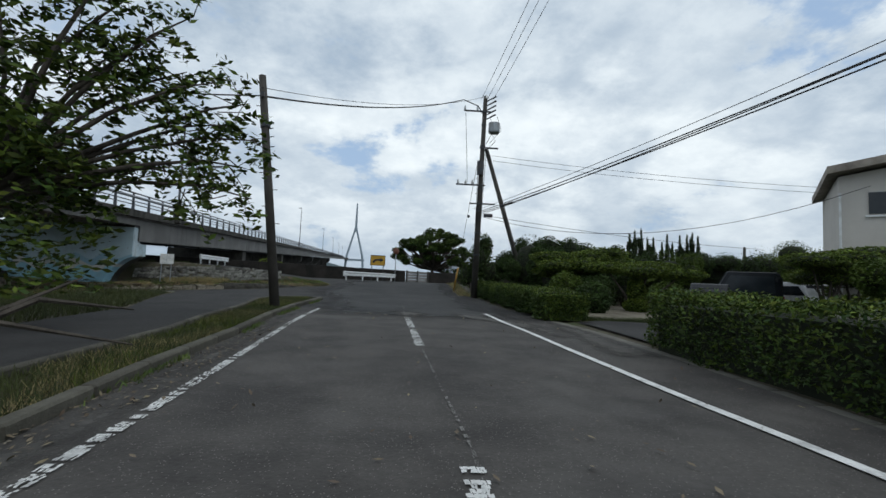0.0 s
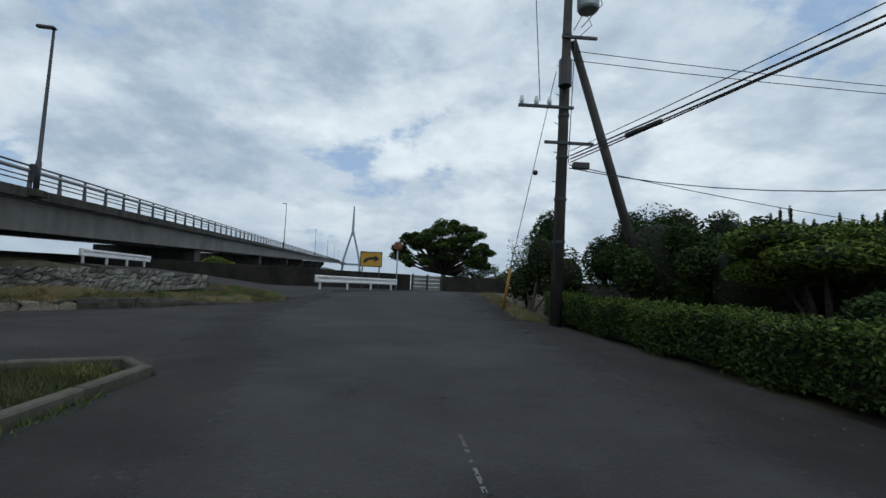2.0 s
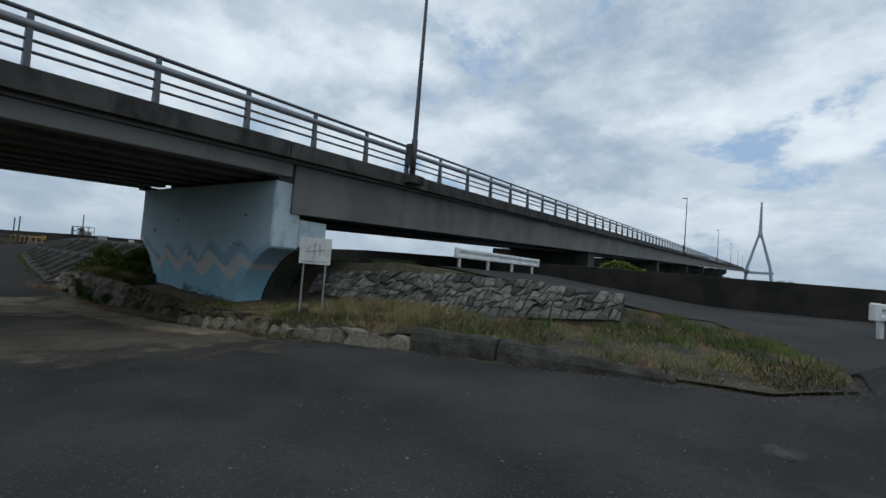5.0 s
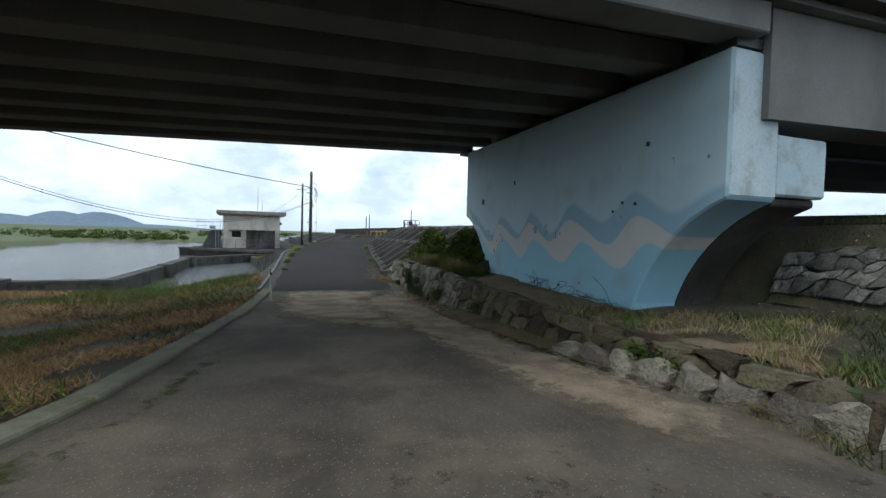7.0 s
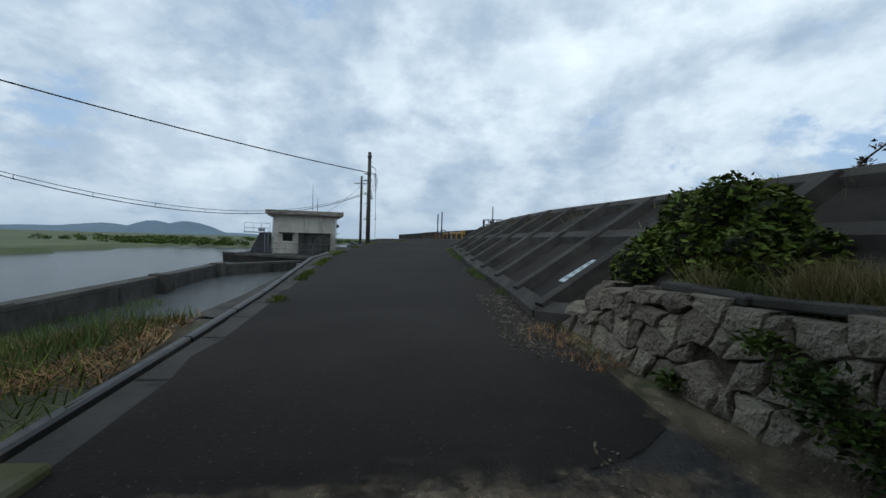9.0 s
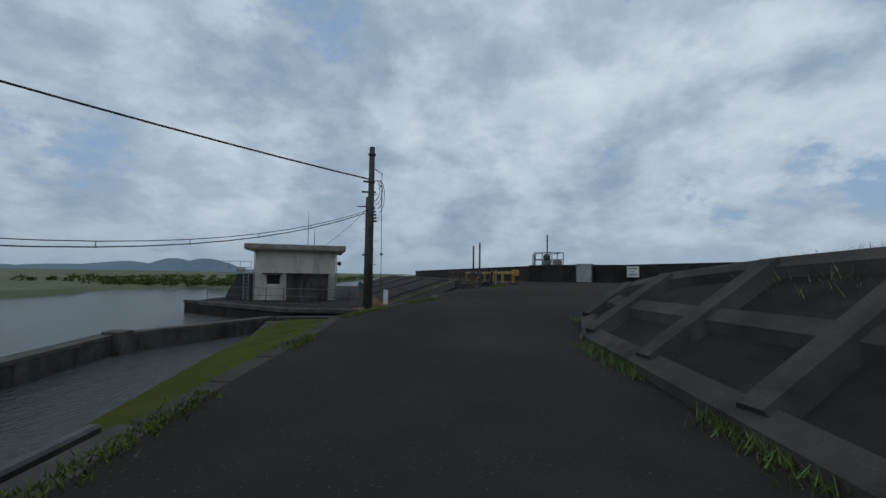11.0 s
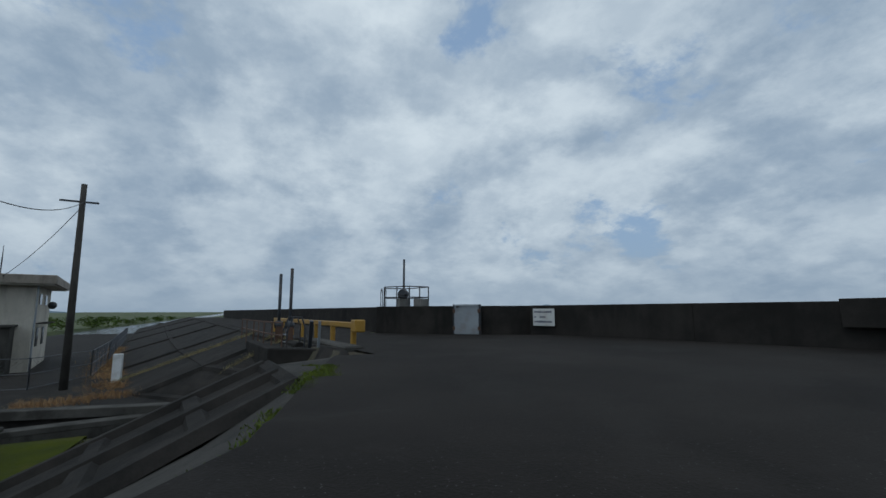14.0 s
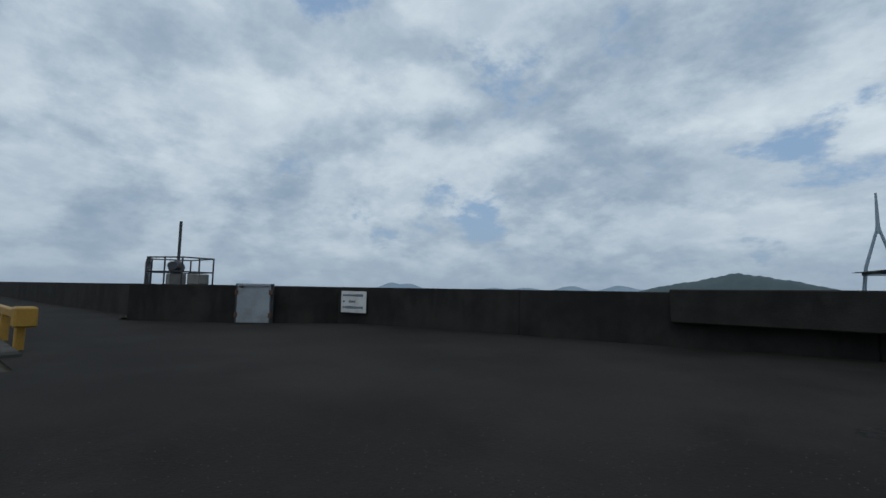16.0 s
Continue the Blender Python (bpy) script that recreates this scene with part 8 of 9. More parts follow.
# bare twig standing on the dike crest
tw = thing("dead_twig", "bare feathery dead stalk on the dike crest", "stalk", (-28.3, 30.6, 1.42))
part("stem", Shape().tube([(-28.3, 30.6, 1.35), (-28.1, 30.65, 1.62), (-27.7, 30.7, 1.88)], [0.02, 0.014, 0.006], 5), "bark", tw)
leaves_part("seed_heads", [((-27.9, 30.68, 1.76), (0.2, 0.08, 0.1)), ((-28.1, 30.64, 1.6), (0.14, 0.08, 0.08))], 60, 0.03, "leaf_dead", tw, 0.1)["kind"] = "stuff"

# ---------------------------------------------------------------- house and cars behind the garden
def villa():
    x0, y0 = 20.72, 22.25
    ang = radians(-38)
    d, b = Vector((math.cos(ang), math.sin(ang), 0)), Vector((-math.sin(ang), math.cos(ang), 0))
    m = Matrix.Rotation(ang, 3, "Z")

    def at(u, v, z):
        p = Vector((x0, y0, 0)) + d * u + b * v
        return (p.x, p.y, z)

    t = thing("house", "two-storey cream house with a shallow grey roof", "house", at(5, 3.5, 0))
    part("wall", Shape().prism([at(u, 0, z) for u, z in ((0, 0), (10, 0), (10, 6.9), (5, 7.72), (0, 6.9))], (0, 0, -0.1), b * 7), "house_wall", t)
    s = Shape().prism([at(u, -0.7, z) for u, z in ((-0.45, 6.85), (5, 7.75), (10.5, 6.85), (10.5, 7.2), (5, 8.1), (-0.45, 7.2))], (0, 0, 0), b * 8.4)
    part("roof", s, "roof_edge", t)
    for u, z in ((1.8, 5.48), (5.6, 5.48), (2.2, 2.4)):
        w = part("window", Shape().box(at(u, -0.02, z), (1.5, 0.06, 1.0), m), "glass_dark", t)
        part("frame", Shape().box(at(u, -0.05, z - 0.6), (1.75, 0.1, 0.08), m), "white_paint", w)
        part("frame", Shape().box(at(u, -0.05, z), (0.06, 0.07, 1.1), m), "white_paint", w)
    part("downpipe", Shape().tube([at(0.05, -0.1, 0), at(0.05, -0.1, 6.0)], 0.05, 8), "white_paint", t)


villa()
utility = utility_pole(25.5, 35.0, 0.1, 4.6, 0.14, "short dark utility pole behind the garden")


def car(x, y, ang, L, W, Hh, mat, label, boxy=True, rear=True):
    """A parked car: body with cabin, glass, wheels with rims, lamps, bumpers and a blank plate."""
    z = float(height(x, y)) + 0.02
    m = Matrix.Rotation(ang, 3, "Z")
    o = Vector((x, y, z))
    t = thing("car", label, "car", (x, y, z), group="parked cars")
    P3 = lambda u, v, w: o + m @ Vector((u, v, w))
    if boxy:
        out = [(-L / 2, 0.35), (-L / 2, 1.0), (-L / 2 + 0.12, Hh - 0.12), (-L / 2 + 0.3, Hh), (L / 2 - 1.35, Hh), (L / 2 - 0.75, 1.1), (L / 2 - 0.1, 0.95), (L / 2, 0.7), (L / 2, 0.35)]
        glass = [(-L / 2 + 0.35, 1.12), (-L / 2 + 0.42, Hh - 0.22), (L / 2 - 1.5, Hh - 0.22), (L / 2 - 1.0, 1.12)]
    else:
        out = [(-L / 2, 0.35), (-L / 2, 0.85), (-L / 2 + 0.35, 0.95), (-L / 2 + 0.8, Hh), (L / 2 - 1.9, Hh), (L / 2 - 1.25, 0.95), (L / 2 - 0.1, 0.85), (L / 2, 0.6), (L / 2, 0.35)]
        glass = [(-L / 2 + 0.6, 0.95), (-L / 2 + 0.95, Hh - 0.12), (L / 2 - 2.0, Hh - 0.12), (L / 2 - 1.45, 0.95)]
    part("body", Shape().prism([P3(u, -W / 2, w) for u, w in out], (0, 0, 0), m @ Vector((0, W, 0))), mat, t, bevel=0.05)
    for v in (-W / 2 - 0.012, W / 2 + 0.002):
        part("side_window", Shape().prism([P3(u, v, w) for u, w in glass], (0, 0, 0), m @ Vector((0, 0.012, 0))), "glass_dark", t)
    for u, w, tilt in ((-L / 2 + 0.1, (1.05 + Hh) / 2 - 0.02, 0.0),):
        part("rear_window", Shape().box(P3(-L / 2 + 0.06, 0, (1.1 + Hh) / 2 - 0.08), (0.1, W - 0.3, Hh - 1.4), m), "glass_dark", t)
    part("windscreen", Shape().box(P3(L / 2 - 1.05, 0, (1.1 + Hh) / 2 - 0.05), (0.06, W - 0.3, Hh - 1.2), m @ Matrix.Rotation(radians(-38), 3, "Y")), "glass_dark", t)
    for u in (-L / 2 + 0.75, L / 2 - 0.8):
        for v in (-W / 2 + 0.08, W / 2 - 0.08):
            wh = part("wheel", Shape().tube([P3(u, v - 0.1, 0.3), P3(u, v + 0.1, 0.3)], 0.3, 16), "rubber", t)
            part("rim", Shape().tube([P3(u, v - 0.11, 0.3), P3(u, v + 0.11, 0.3)], 0.18, 12), "galvanised", wh)
    for v in (-W / 2 + 0.14, W / 2 - 0.14):
        part("tail_lamp", Shape().box(P3(-L / 2 - 0.01, v, 0.8), (0.05, 0.18, 0.36), m), "tail_red", t)
        part("headlamp", Shape().box(P3(L / 2 - 0.03, v, 0.75), (0.1, 0.3, 0.18), m), "headlight", t)
    part("bumper", Shape().box(P3(-L / 2 - 0.03, 0, 0.45), (0.14, W - 0.08, 0.22), m), mat, t, bevel=0.03)
    part("bumper", Shape().box(P3(L / 2 + 0.03, 0, 0.45), (0.14, W - 0.08, 0.22), m), mat, t, bevel=0.03)
    part("plate", Shape().box(P3(-L / 2 - 0.06, 0, 0.72), (0.03, 0.34, 0.17), m), "sign_yellow" if boxy else "sign_white", t)


car(19.1, 26.8, radians(150), 3.9, 1.75, 2.25, "car_dark", "dark van parked behind the garden shrubs")
car(15.9, 24.35, radians(54), 3.9, 1.6, 1.42, "car_dark", "black hatchback parked beside the van", False)
car(22.4, 25.8, radians(-95), 3.6, 1.6, 1.85, "car_white", "small white boxy car parked at the far end")

# ---------------------------------------------------------------- drive and planting bed
tagged(draped("drive", [(5.7, 9.9), (5.6, 14.6), (6.5, 15.2), (10.5, 14.2), (12.5, 15.8), (12.6, 23), (15, 29), (30, 30), (30, 12), (12, 11.3), (7.2, 10.6)], "asphalt_patch", 0.02, 0.8), "grey asphalt drive and parking yard", "drive", kind="structure")
tagged(draped("planting_bed", [(6.2, 15.7), (7.2, 15.4), (9.4, 15.8), (10.6, 17.0), (11.8, 21), (10.5, 25), (9, 27), (6.4, 28)], "bed_sand", 0.06, 0.4, None, 0.5), "bare soil bed round the pruned trees", "bed", kind="structure")


# ---------------------------------------------------------------- stone walls, stone by stone
def stone_mesh(rnd, w, h, depth, rough=0.17):
    """One rough stone: a back quad, a bulging front of nine points."""
    j = lambda a: rnd.uniform(-a, a)
    pts, n = [], 4
    rim = [(-w / 2, -h / 2), (0, -h / 2), (w / 2, -h / 2), (w / 2, 0), (w / 2, h / 2), (0, h / 2), (-w / 2, h / 2), (-w / 2, 0)]
    rim = [(u + j(rough * w), v + j(rough * h)) for u, v in rim]
    back = [(u * 0.96, depth, v * 0.96) for u, v in rim]
    mid = [(u, 0.02 + j(0.02), v) for u, v in rim]
    front = [(u * 0.8 + j(0.02), -0.045 + j(0.03), v * 0.8 + j(0.02)) for u, v in rim]
    verts = back + mid + front + [(j(0.06), -0.055 + j(0.03), j(0.06))]
    f = []
    for k in range(8):
        k2 = (k + 1) % 8
        f += [(k, k2, 8 + k2, 8 + k), (8 + k, 8 + k2, 16 + k2, 16 + k), (16 + k, 16 + k2, 24)]
    s = Shape()
    s.add(verts, f)
    return s.mesh("stone", "stone")


def fitted_wall(line, top_of, foot_of, label, seed, course=0.25, batter=0.16, widths=(0.24, 0.32, 0.4, 0.55), lean=0.0, mat="stone"):
    """Split stones fitted to one another with thin joints, in wavering courses."""
    rnd = random.Random(seed)
    pts = [Vector(p) for p in line]
    t = thing("stone_wall", label, "wall", (pts[0].x, pts[0].y, foot_of(pts[0].x)), kind="structure")
    seg = [0.0]
    for a, b in zip(pts, pts[1:]):
        seg.append(seg[-1] + (b - a).length)
    L = seg[-1]

    def at(s, z, out):
        s = max(0.0, min(L - 1e-4, s))
        i = next(k for k in range(len(pts) - 1) if s <= seg[k + 1])
        d = (pts[i + 1] - pts[i]).normalized()
        p = pts[i] + d * (s - seg[i])
        n = Vector((-d.y, d.x))
        n = n if n.y > 0 else -n
        q = p + n * (batter * z - out)
        return Vector((q.x, q.y, foot_of(p.x) + z))

    def tall(s):
        x = at(s, 0, 0).x
        return top_of(x) - foot_of(x)

    def bed(r, s):
        if r == 0:
            return -0.05
        k = 0.25 / course
        return course * (r + 0.4 * math.sin(s * 5.3 * k + r * 2.1) * math.sin(s * 2.2 * k + r * 4.7) + 0.16 * math.sin(s * 13 * k + r * 1.7))

    back = Shape()
    n = int(L / 0.4)
    for i in range(n):
        a, b = L * i / n, L * (i + 1) / n
        ha, hb = tall(a) - 0.05, tall(b) - 0.05
        lo = [at(a, -0.2, -0.06), at(b, -0.2, -0.06), at(b, -0.2, -0.5), at(a, -0.2, -0.5)]
        up = [at(a, ha, -0.06), at(b, hb, -0.06), at(b, hb, -0.5), at(a, ha, -0.5)]
        back.add(lo + up, [(3, 2, 1, 0), (4, 5, 6, 7), (0, 1, 5, 4), (1, 2, 6, 5), (2, 3, 7, 6), (3, 0, 4, 7)])
    part("backing", back, "soil", t)
    for r in range(5):
        s = rnd.uniform(-0.2, 0.0)
        tilt = rnd.uniform(-0.2, 0.2) * course
        while s < L:
            w = rnd.choice(widths) * rnd.uniform(0.85, 1.15)
            tilt_b = (lean * 0.5 + rnd.uniform(-0.32, 0.32)) * course
            edge = [(s - tilt, 0.0), (s + w * 0.5, 0.0), (s + w - tilt_b, 0.0), (s + w + rnd.uniform(-0.02, 0.02), 0.5), (s + w + tilt_b, 1.0), (s + w * 0.5, 1.0), (s + tilt, 1.0), (s + rnd.uniform(-0.02, 0.02), 0.5)]
            lip = rnd.uniform(-0.03, 0.05)
            rim = []
            for u, v in edge:
                z0, z1 = bed(r, u), bed(r + 1, u)
                cap = tall(u) + lip
                if z1 > cap - 0.1:
                    z1 = cap
                rim.append((u, z0 + (z1 - z0) * v))
            cs, cz = sum(p[0] for p in rim) / 8, sum(p[1] for p in rim) / 8
            if rim[5][1] - rim[1][1] > 0.08 and rim[4][1] > rim[2][1] and rim[6][1] > rim[0][1]:
                o = rnd.uniform(-0.02, 0.025)
                shrink = lambda k: [(cs + (u - cs) * k, cz + (v - cz) * k) for u, v in rim]
                inner = [(u + rnd.uniform(-0.012, 0.012), v + rnd.uniform(-0.012, 0.012)) for u, v in shrink(0.84)]
                verts = [at(u, v, -0.16) for u, v in shrink(0.95)] + [at(u, v, o) for u, v in shrink(0.955)] + [at(u, v, o + 0.04 + rnd.uniform(-0.02, 0.02)) for u, v in inner] + [at(cs + rnd.uniform(-0.06, 0.06) * w, cz, o + 0.05 + rnd.uniform(-0.025, 0.03))]
                f = []
                for k in range(8):
                    k2 = (k + 1) % 8
                    f += [(k, k2, 8 + k2, 8 + k), (8 + k, 8 + k2, 16 + k2, 16 + k), (16 + k, 16 + k2, 24)]
                c = at(cs, cz, 0)
                sh = Shape()
                sh.add([v - c for v in verts], f)
                ob = new("stone", sh.mesh("stone", mat))
                ob.parent, ob.location = t, c - t.location
            s += w
            tilt = tilt_b
    return t


def rubble(x0, x1, n=9):
    return [(x0 + (x1 - x0) * i / n, float(rubble_line(x0 + (x1 - x0) * i / n)) + 0.02) for i in range(n + 1)]


lw = rubble(-28.6, -13.9, 14)
wall_top_at = lambda x: float(lane_z(x)) + float(wall_h(x)) + 0.06
wall_foot_at = lambda x: float(lane_z(x)) + 0.02
fitted_wall(rubble(-28.6, -24.6), wall_top_at, wall_foot_at, "rough pale split-stone retaining wall along the lane, weeds in its joints", 11, 0.19, 0.2, (0.15, 0.2, 0.27, 0.36))
fitted_wall(rubble(-24.58, -21.6), wall_top_at, wall_foot_at, "pale fitted rubble wall of broad stones below the shrub", 12, 0.27, 0.2, (0.22, 0.3, 0.38, 0.48))
# darker stone from here on stands in for shade below the deck
fitted_wall(rubble(-21.58, -14.0), wall_top_at, wall_foot_at, "low wall of large brown boulders under the bridge, toned darker for its shade", 13, 0.29, 0.3, (0.26, 0.34, 0.45, 0.55), mat="stone_brown_shaded")
climber = thing("climbing_weed", "leafy green weeds hanging over the stone wall", "weeds", (-25.4, 27.5, -0.6))
for nm, mat, cnt, rows in (("leaves", "leaf_mid", 210, ((-25.9, -0.05, 0.2, 0.12), (-25.6, -0.2, 0.26, 0.18), (-25.3, -0.36, 0.3, 0.2), (-25.0, -0.5, 0.34, 0.16), (-24.6, -0.25, 0.16, 0.14), (-24.4, -0.5, 0.3, 0.16), (-26.6, -0.5, 0.16, 0.08), (-22.9, -0.4, 0.22, 0.16), (-20.6, -0.35, 0.2, 0.16), (-16.1, -0.1, 0.22, 0.14), (-15.6, -0.2, 0.25, 0.14))),
                           ("shaded_leaves", "leaf_dark", 280, ((-25.5, -0.25, 0.3, 0.24), (-25.0, -0.48, 0.4, 0.16), (-24.4, -0.48, 0.32, 0.14), (-22.7, -0.35, 0.24, 0.2), (-15.8, -0.18, 0.3, 0.14)))):
    leaves_part(nm, [((x, float(rubble_line(x)) - 0.08 + 0.16 * (z + 0.5), z), (rx, 0.13, rz)) for x, z, rx, rz in rows], cnt, 0.032, mat, climber, 0.1)
# broken concrete planks lying behind the wall's head
for x, y, L, a, tl in ((-26.7, 27.86, 0.95, 5, 0.03), (-25.75, 28.05, 1.1, 11, -0.05)):
    solid("plank", Shape().box((x, y, wall_top_at(x) + 0.045), (L, 0.26, 0.075), Matrix.Rotation(radians(a), 3, "Z") @ Matrix.Rotation(tl, 3, "Y")), "concrete_mid", "broken dark concrete plank lying behind the stone wall", "plank", 0.015, group="planks on the wall")
fitted_wall([(-17.4, 32.1), (-16.0, 32.4), (-14.6, 32.75), (-13.4, 33.0), (-12.0, 33.35), (-10.6, 33.65), (-8.6, 34.2)], lambda x: 1.32 - 0.012 * (x + 12.0) ** 2, lambda x: 0.42 + 0.1 * max(0.0, x + 11.5), "weathered grey masonry bank below the guard rail", 23, 0.17, 0.75, (0.13, 0.18, 0.24, 0.3), 0.5, "stone_grey")


def edge_boulders():
    rnd = random.Random(31)
    for k in range(15):
        x = -17.0 + 0.42 * k + rnd.uniform(-0.08, 0.08)
        y = float(lane_north(x)) + 0.12
        z = float(road_level(np.float64(x), np.float64(y)))
        ob = new("boulder", stone_mesh(rnd, rnd.uniform(0.35, 0.55), rnd.uniform(0.26, 0.4), 0.35, 0.2))
        ob.location, ob.rotation_euler = (x, y, z + 0.1), (rnd.uniform(-0.5, -0.1), rnd.uniform(-0.2, 0.2), rnd.uniform(-0.2, 0.6))
        tagged(ob, "rough grey edging boulder at the lane side", "boulder", "edging boulders")
    pts = [Vector((-10.8, 30.25)), Vector((-9.2, 30.66)), Vector((-6.6, 31.0))]
    for a, b, h0, h1, n in ((pts[0], pts[1], 0.42, 0.38, 7), (pts[1] + Vector((0.03, 0.01)), pts[2], 0.37, 0.08, 12)):
        d = (b - a).normalized()
        nr = Vector((-d.y, d.x))
        rows = []
        for i in range(n + 1):
            u = i / n
            p = a.lerp(b, u)
            z = float(road_level(np.float64(p.x), np.float64(p.y)))
            h = (h0 + (h1 - h0) * u) * rnd.uniform(0.9, 1.06)
            w = 0.42 + rnd.uniform(-0.04, 0.04)
            o = rnd.uniform(-0.02, 0.02)
            prof = ((o, -0.2), (o + 0.01, h * 0.55), (o + 0.05, h - 0.05), (o + 0.1, h), (w, h + rnd.uniform(-0.02, 0.02)), (w + 0.02, -0.2))
            rows += [(p.x + nr.x * q, p.y + nr.y * q, z + v) for q, v in prof]
        f = [(i * 6 + k, (i + 1) * 6 + k, (i + 1) * 6 + k + 1, i * 6 + k + 1) for i in range(n) for k in range(5)] + [tuple(range(6)), tuple(range(n * 6, n * 6 + 6))]
        solid("kerb_block", Shape().add(rows, f), "kerb_block", "cracked dark concrete block edging the junction", "kerb", kind="structure")


edge_boulders()

# ---------------------------------------------------------------- grass, weeds, reeds, dead leaves
def scatter(poly, n, seed):
    rng = np.random.default_rng(seed)
    xs, ys = [p[0] for p in poly], [p[1] for p in poly]
    pts = np.column_stack([rng.uniform(min(xs), max(xs), n * 3), rng.uniform(min(ys), max(ys), n * 3)])
    pts = pts[inside(poly, pts[:, 0], pts[:, 1])][:n]
    return pts


def patchy(pts, scale, cut, seed):
    v = np.sin(pts[:, 0] * scale + seed) * np.cos(pts[:, 1] * scale * 1.3 + 2 * seed) + 0.5 * np.sin(pts[:, 0] * scale * 2.7 + pts[:, 1] * scale * 1.9)
    return pts[v > cut]


def grass(poly, n, h, w, mat, label, seed, cut=None, scale=1.5, lift=0.0, lean=0.35):
    pts = scatter(poly, n, seed)
    if cut is not None:
        pts = patchy(pts, scale, cut, seed)
    ob = new("grass", blades("grass", pts, height(pts[:, 0], pts[:, 1]) + lift, h, w, mat, lean))
    return tagged(ob, label, "grass", kind="stuff")


grass([(6.1, 14.9), (8.0, 15.0), (10.4, 15.6), (10.6, 16.3), (8.0, 15.9), (6.3, 15.6)], 6000, 0.1, 0.006, "verge_grass", "low grass along the edge of the bed", 32, -0.6, 1.4)
verge = [(-1.45, 3), (-1.75, 7), (-2.0, 10), (-2.4, 13), (-2.7, 16), (-2.8, 20), (-3.4, 20.5), (-4.2, 20), (-4.5, 18.6), (-3.7, 15), (-3.3, 12), (-2.9, 10), (-2.5, 3)]
grass(verge, 22000, 0.12, 0.006, "verge_grass", "rough green grass of the verge", 1)
grass(verge, 12000, 0.11, 0.006, "weed", "brighter green grass of the verge", 33, 0.0, 0.9)
grass(verge, 16000, 0.1, 0.005, "straw", "dry stalks in the verge", 2, -0.2, 1.1, lean=0.7)
grass([(-5.3, -4), (-5.4, 6), (-6.3, 13.6), (-9.9, 22.6), (-13, 23), (-14, 12), (-12, -4)], 40000, 0.22, 0.009, "verge_grass", "rough grass beside the old side road", 3)
island = [(-18.5, 28.9), (-16, 29.1), (-13.7, 28.8), (-11, 30.6), (-9, 31.1), (-7.0, 31.15), (-5.6, 31.4), (-4.95, 32.3), (-5.1, 33.4), (-6.0, 34.9), (-7.4, 36.2), (-9.2, 35.4), (-13.5, 33.0), (-16, 32.2)]
grass(island, 30000, 0.11, 0.005, "straw", "dry yellow grass on the traffic island", 4, 0.0, 1.7, lean=0.6)
grass(island, 16000, 0.2, 0.008, "grass_blade", "green tufts on the traffic island", 5, 0.7, 2.6, lean=0.5)
grass(island, 16000, 0.16, 0.009, "verge_grass", "dark rough weeds on the traffic island", 29, 0.1, 1.1, lean=0.7)
grass([(-14.2, 30.2), (-11.4, 31.0), (-11.6, 32.8), (-15.4, 32.2)], 9000, 0.3, 0.007, "straw", "tall seeding grass round the notice board", 30, -0.3, 1.7, lean=0.4)
grass(island, 14000, 0.1, 0.006, "rusty_grass", "reddish dry grass on the traffic island", 18, 0.2, 1.3, lean=0.8)
grass([(-9.6, 34.2), (-7.0, 33.2), (-5.2, 33.0), (-6.0, 35.0), (-7.6, 36.2), (-8.8, 35.4)], 9000, 0.14, 0.007, "grass_blade", "lush green grass at the island's end", 6, 0.2, 2.2)
bank = [(-12, 22.7), (-16, 23.3), (-22, 23.8), (-26, 23.3), (-30.2, 22.6), (-31.0, 19), (-29.5, 13), (-20, 11), (-12, 14)]
grass(bank, 110000, 0.1, 0.008, "rusty_grass", "matted reddish dry grass on the river bank", 7, -0.7, 0.8, lean=1.5)
grass(bank, 26000, 0.13, 0.011, "verge_grass", "dark weeds among the matted grass", 27, 0.1, 0.55, lean=1.1)
grass(bank, 30000, 0.17, 0.008, "leaf_light", "green tufts among the dry grass of the bank", 8, 0.35, 0.62, lean=1.0)
grass([(-18, 19.5), (-29.4, 19.2), (-30.3, 22.2), (-26, 22.9), (-20, 22.6)], 16000, 0.13, 0.009, "grass_blade", "windswept green grass towards the channel", 28, 0.2, 1.1, lean=0.9)
grass([(-26, 17), (-29.2, 17.5), (-30.5, 20.5), (-29.5, 22.8), (-26.5, 22.4)], 9000, 0.2, 0.008, "grass_blade", "tall green weeds by the channel", 9)
grass([(-17.5, 32.0), (-13.5, 32.8), (-9.5, 34.2), (-9.6, 35.4), (-13.6, 34.6), (-17.5, 34.0)], 7000, 0.14, 0.006, "verge_grass", "rough grass on the bank below the guard rail", 16, 0.0, 1.9)
reeds = [(-29.6, 13.5), (-34.3, 12.2), (-35.0, 14.8), (-38.5, 15.0), (-42.5, 14.9), (-42, 15.9), (-36, 17.3), (-33.2, 18.6), (-30.8, 19.4)]
rp = scatter(reeds, 4200, 10)
tagged(new("reeds", blades("reeds", rp, np.maximum(height(rp[:, 0], rp[:, 1]), SEA - 0.1), 0.34, 0.012, "grass_blade", 0.2)), "green reeds at the water's edge", "reeds", kind="stuff")
above = [(-27.2, 27.7), (-23.4, 27.9), (-22.6, 28.2), (-22.3, 29.0), (-24.4, 28.9), (-27.3, 28.6)]
grass(above, 9000, 0.2, 0.006, "verge_grass", "weeds above the stone wall", 11)
grass([(-27.3, 27.75), (-23.0, 28.1), (-22.7, 28.9), (-24.4, 28.9), (-27.2, 28.5)], 4200, 0.18, 0.008, "grass_blade", "tall green weeds above the stone wall", 17, -0.3, 3.0)
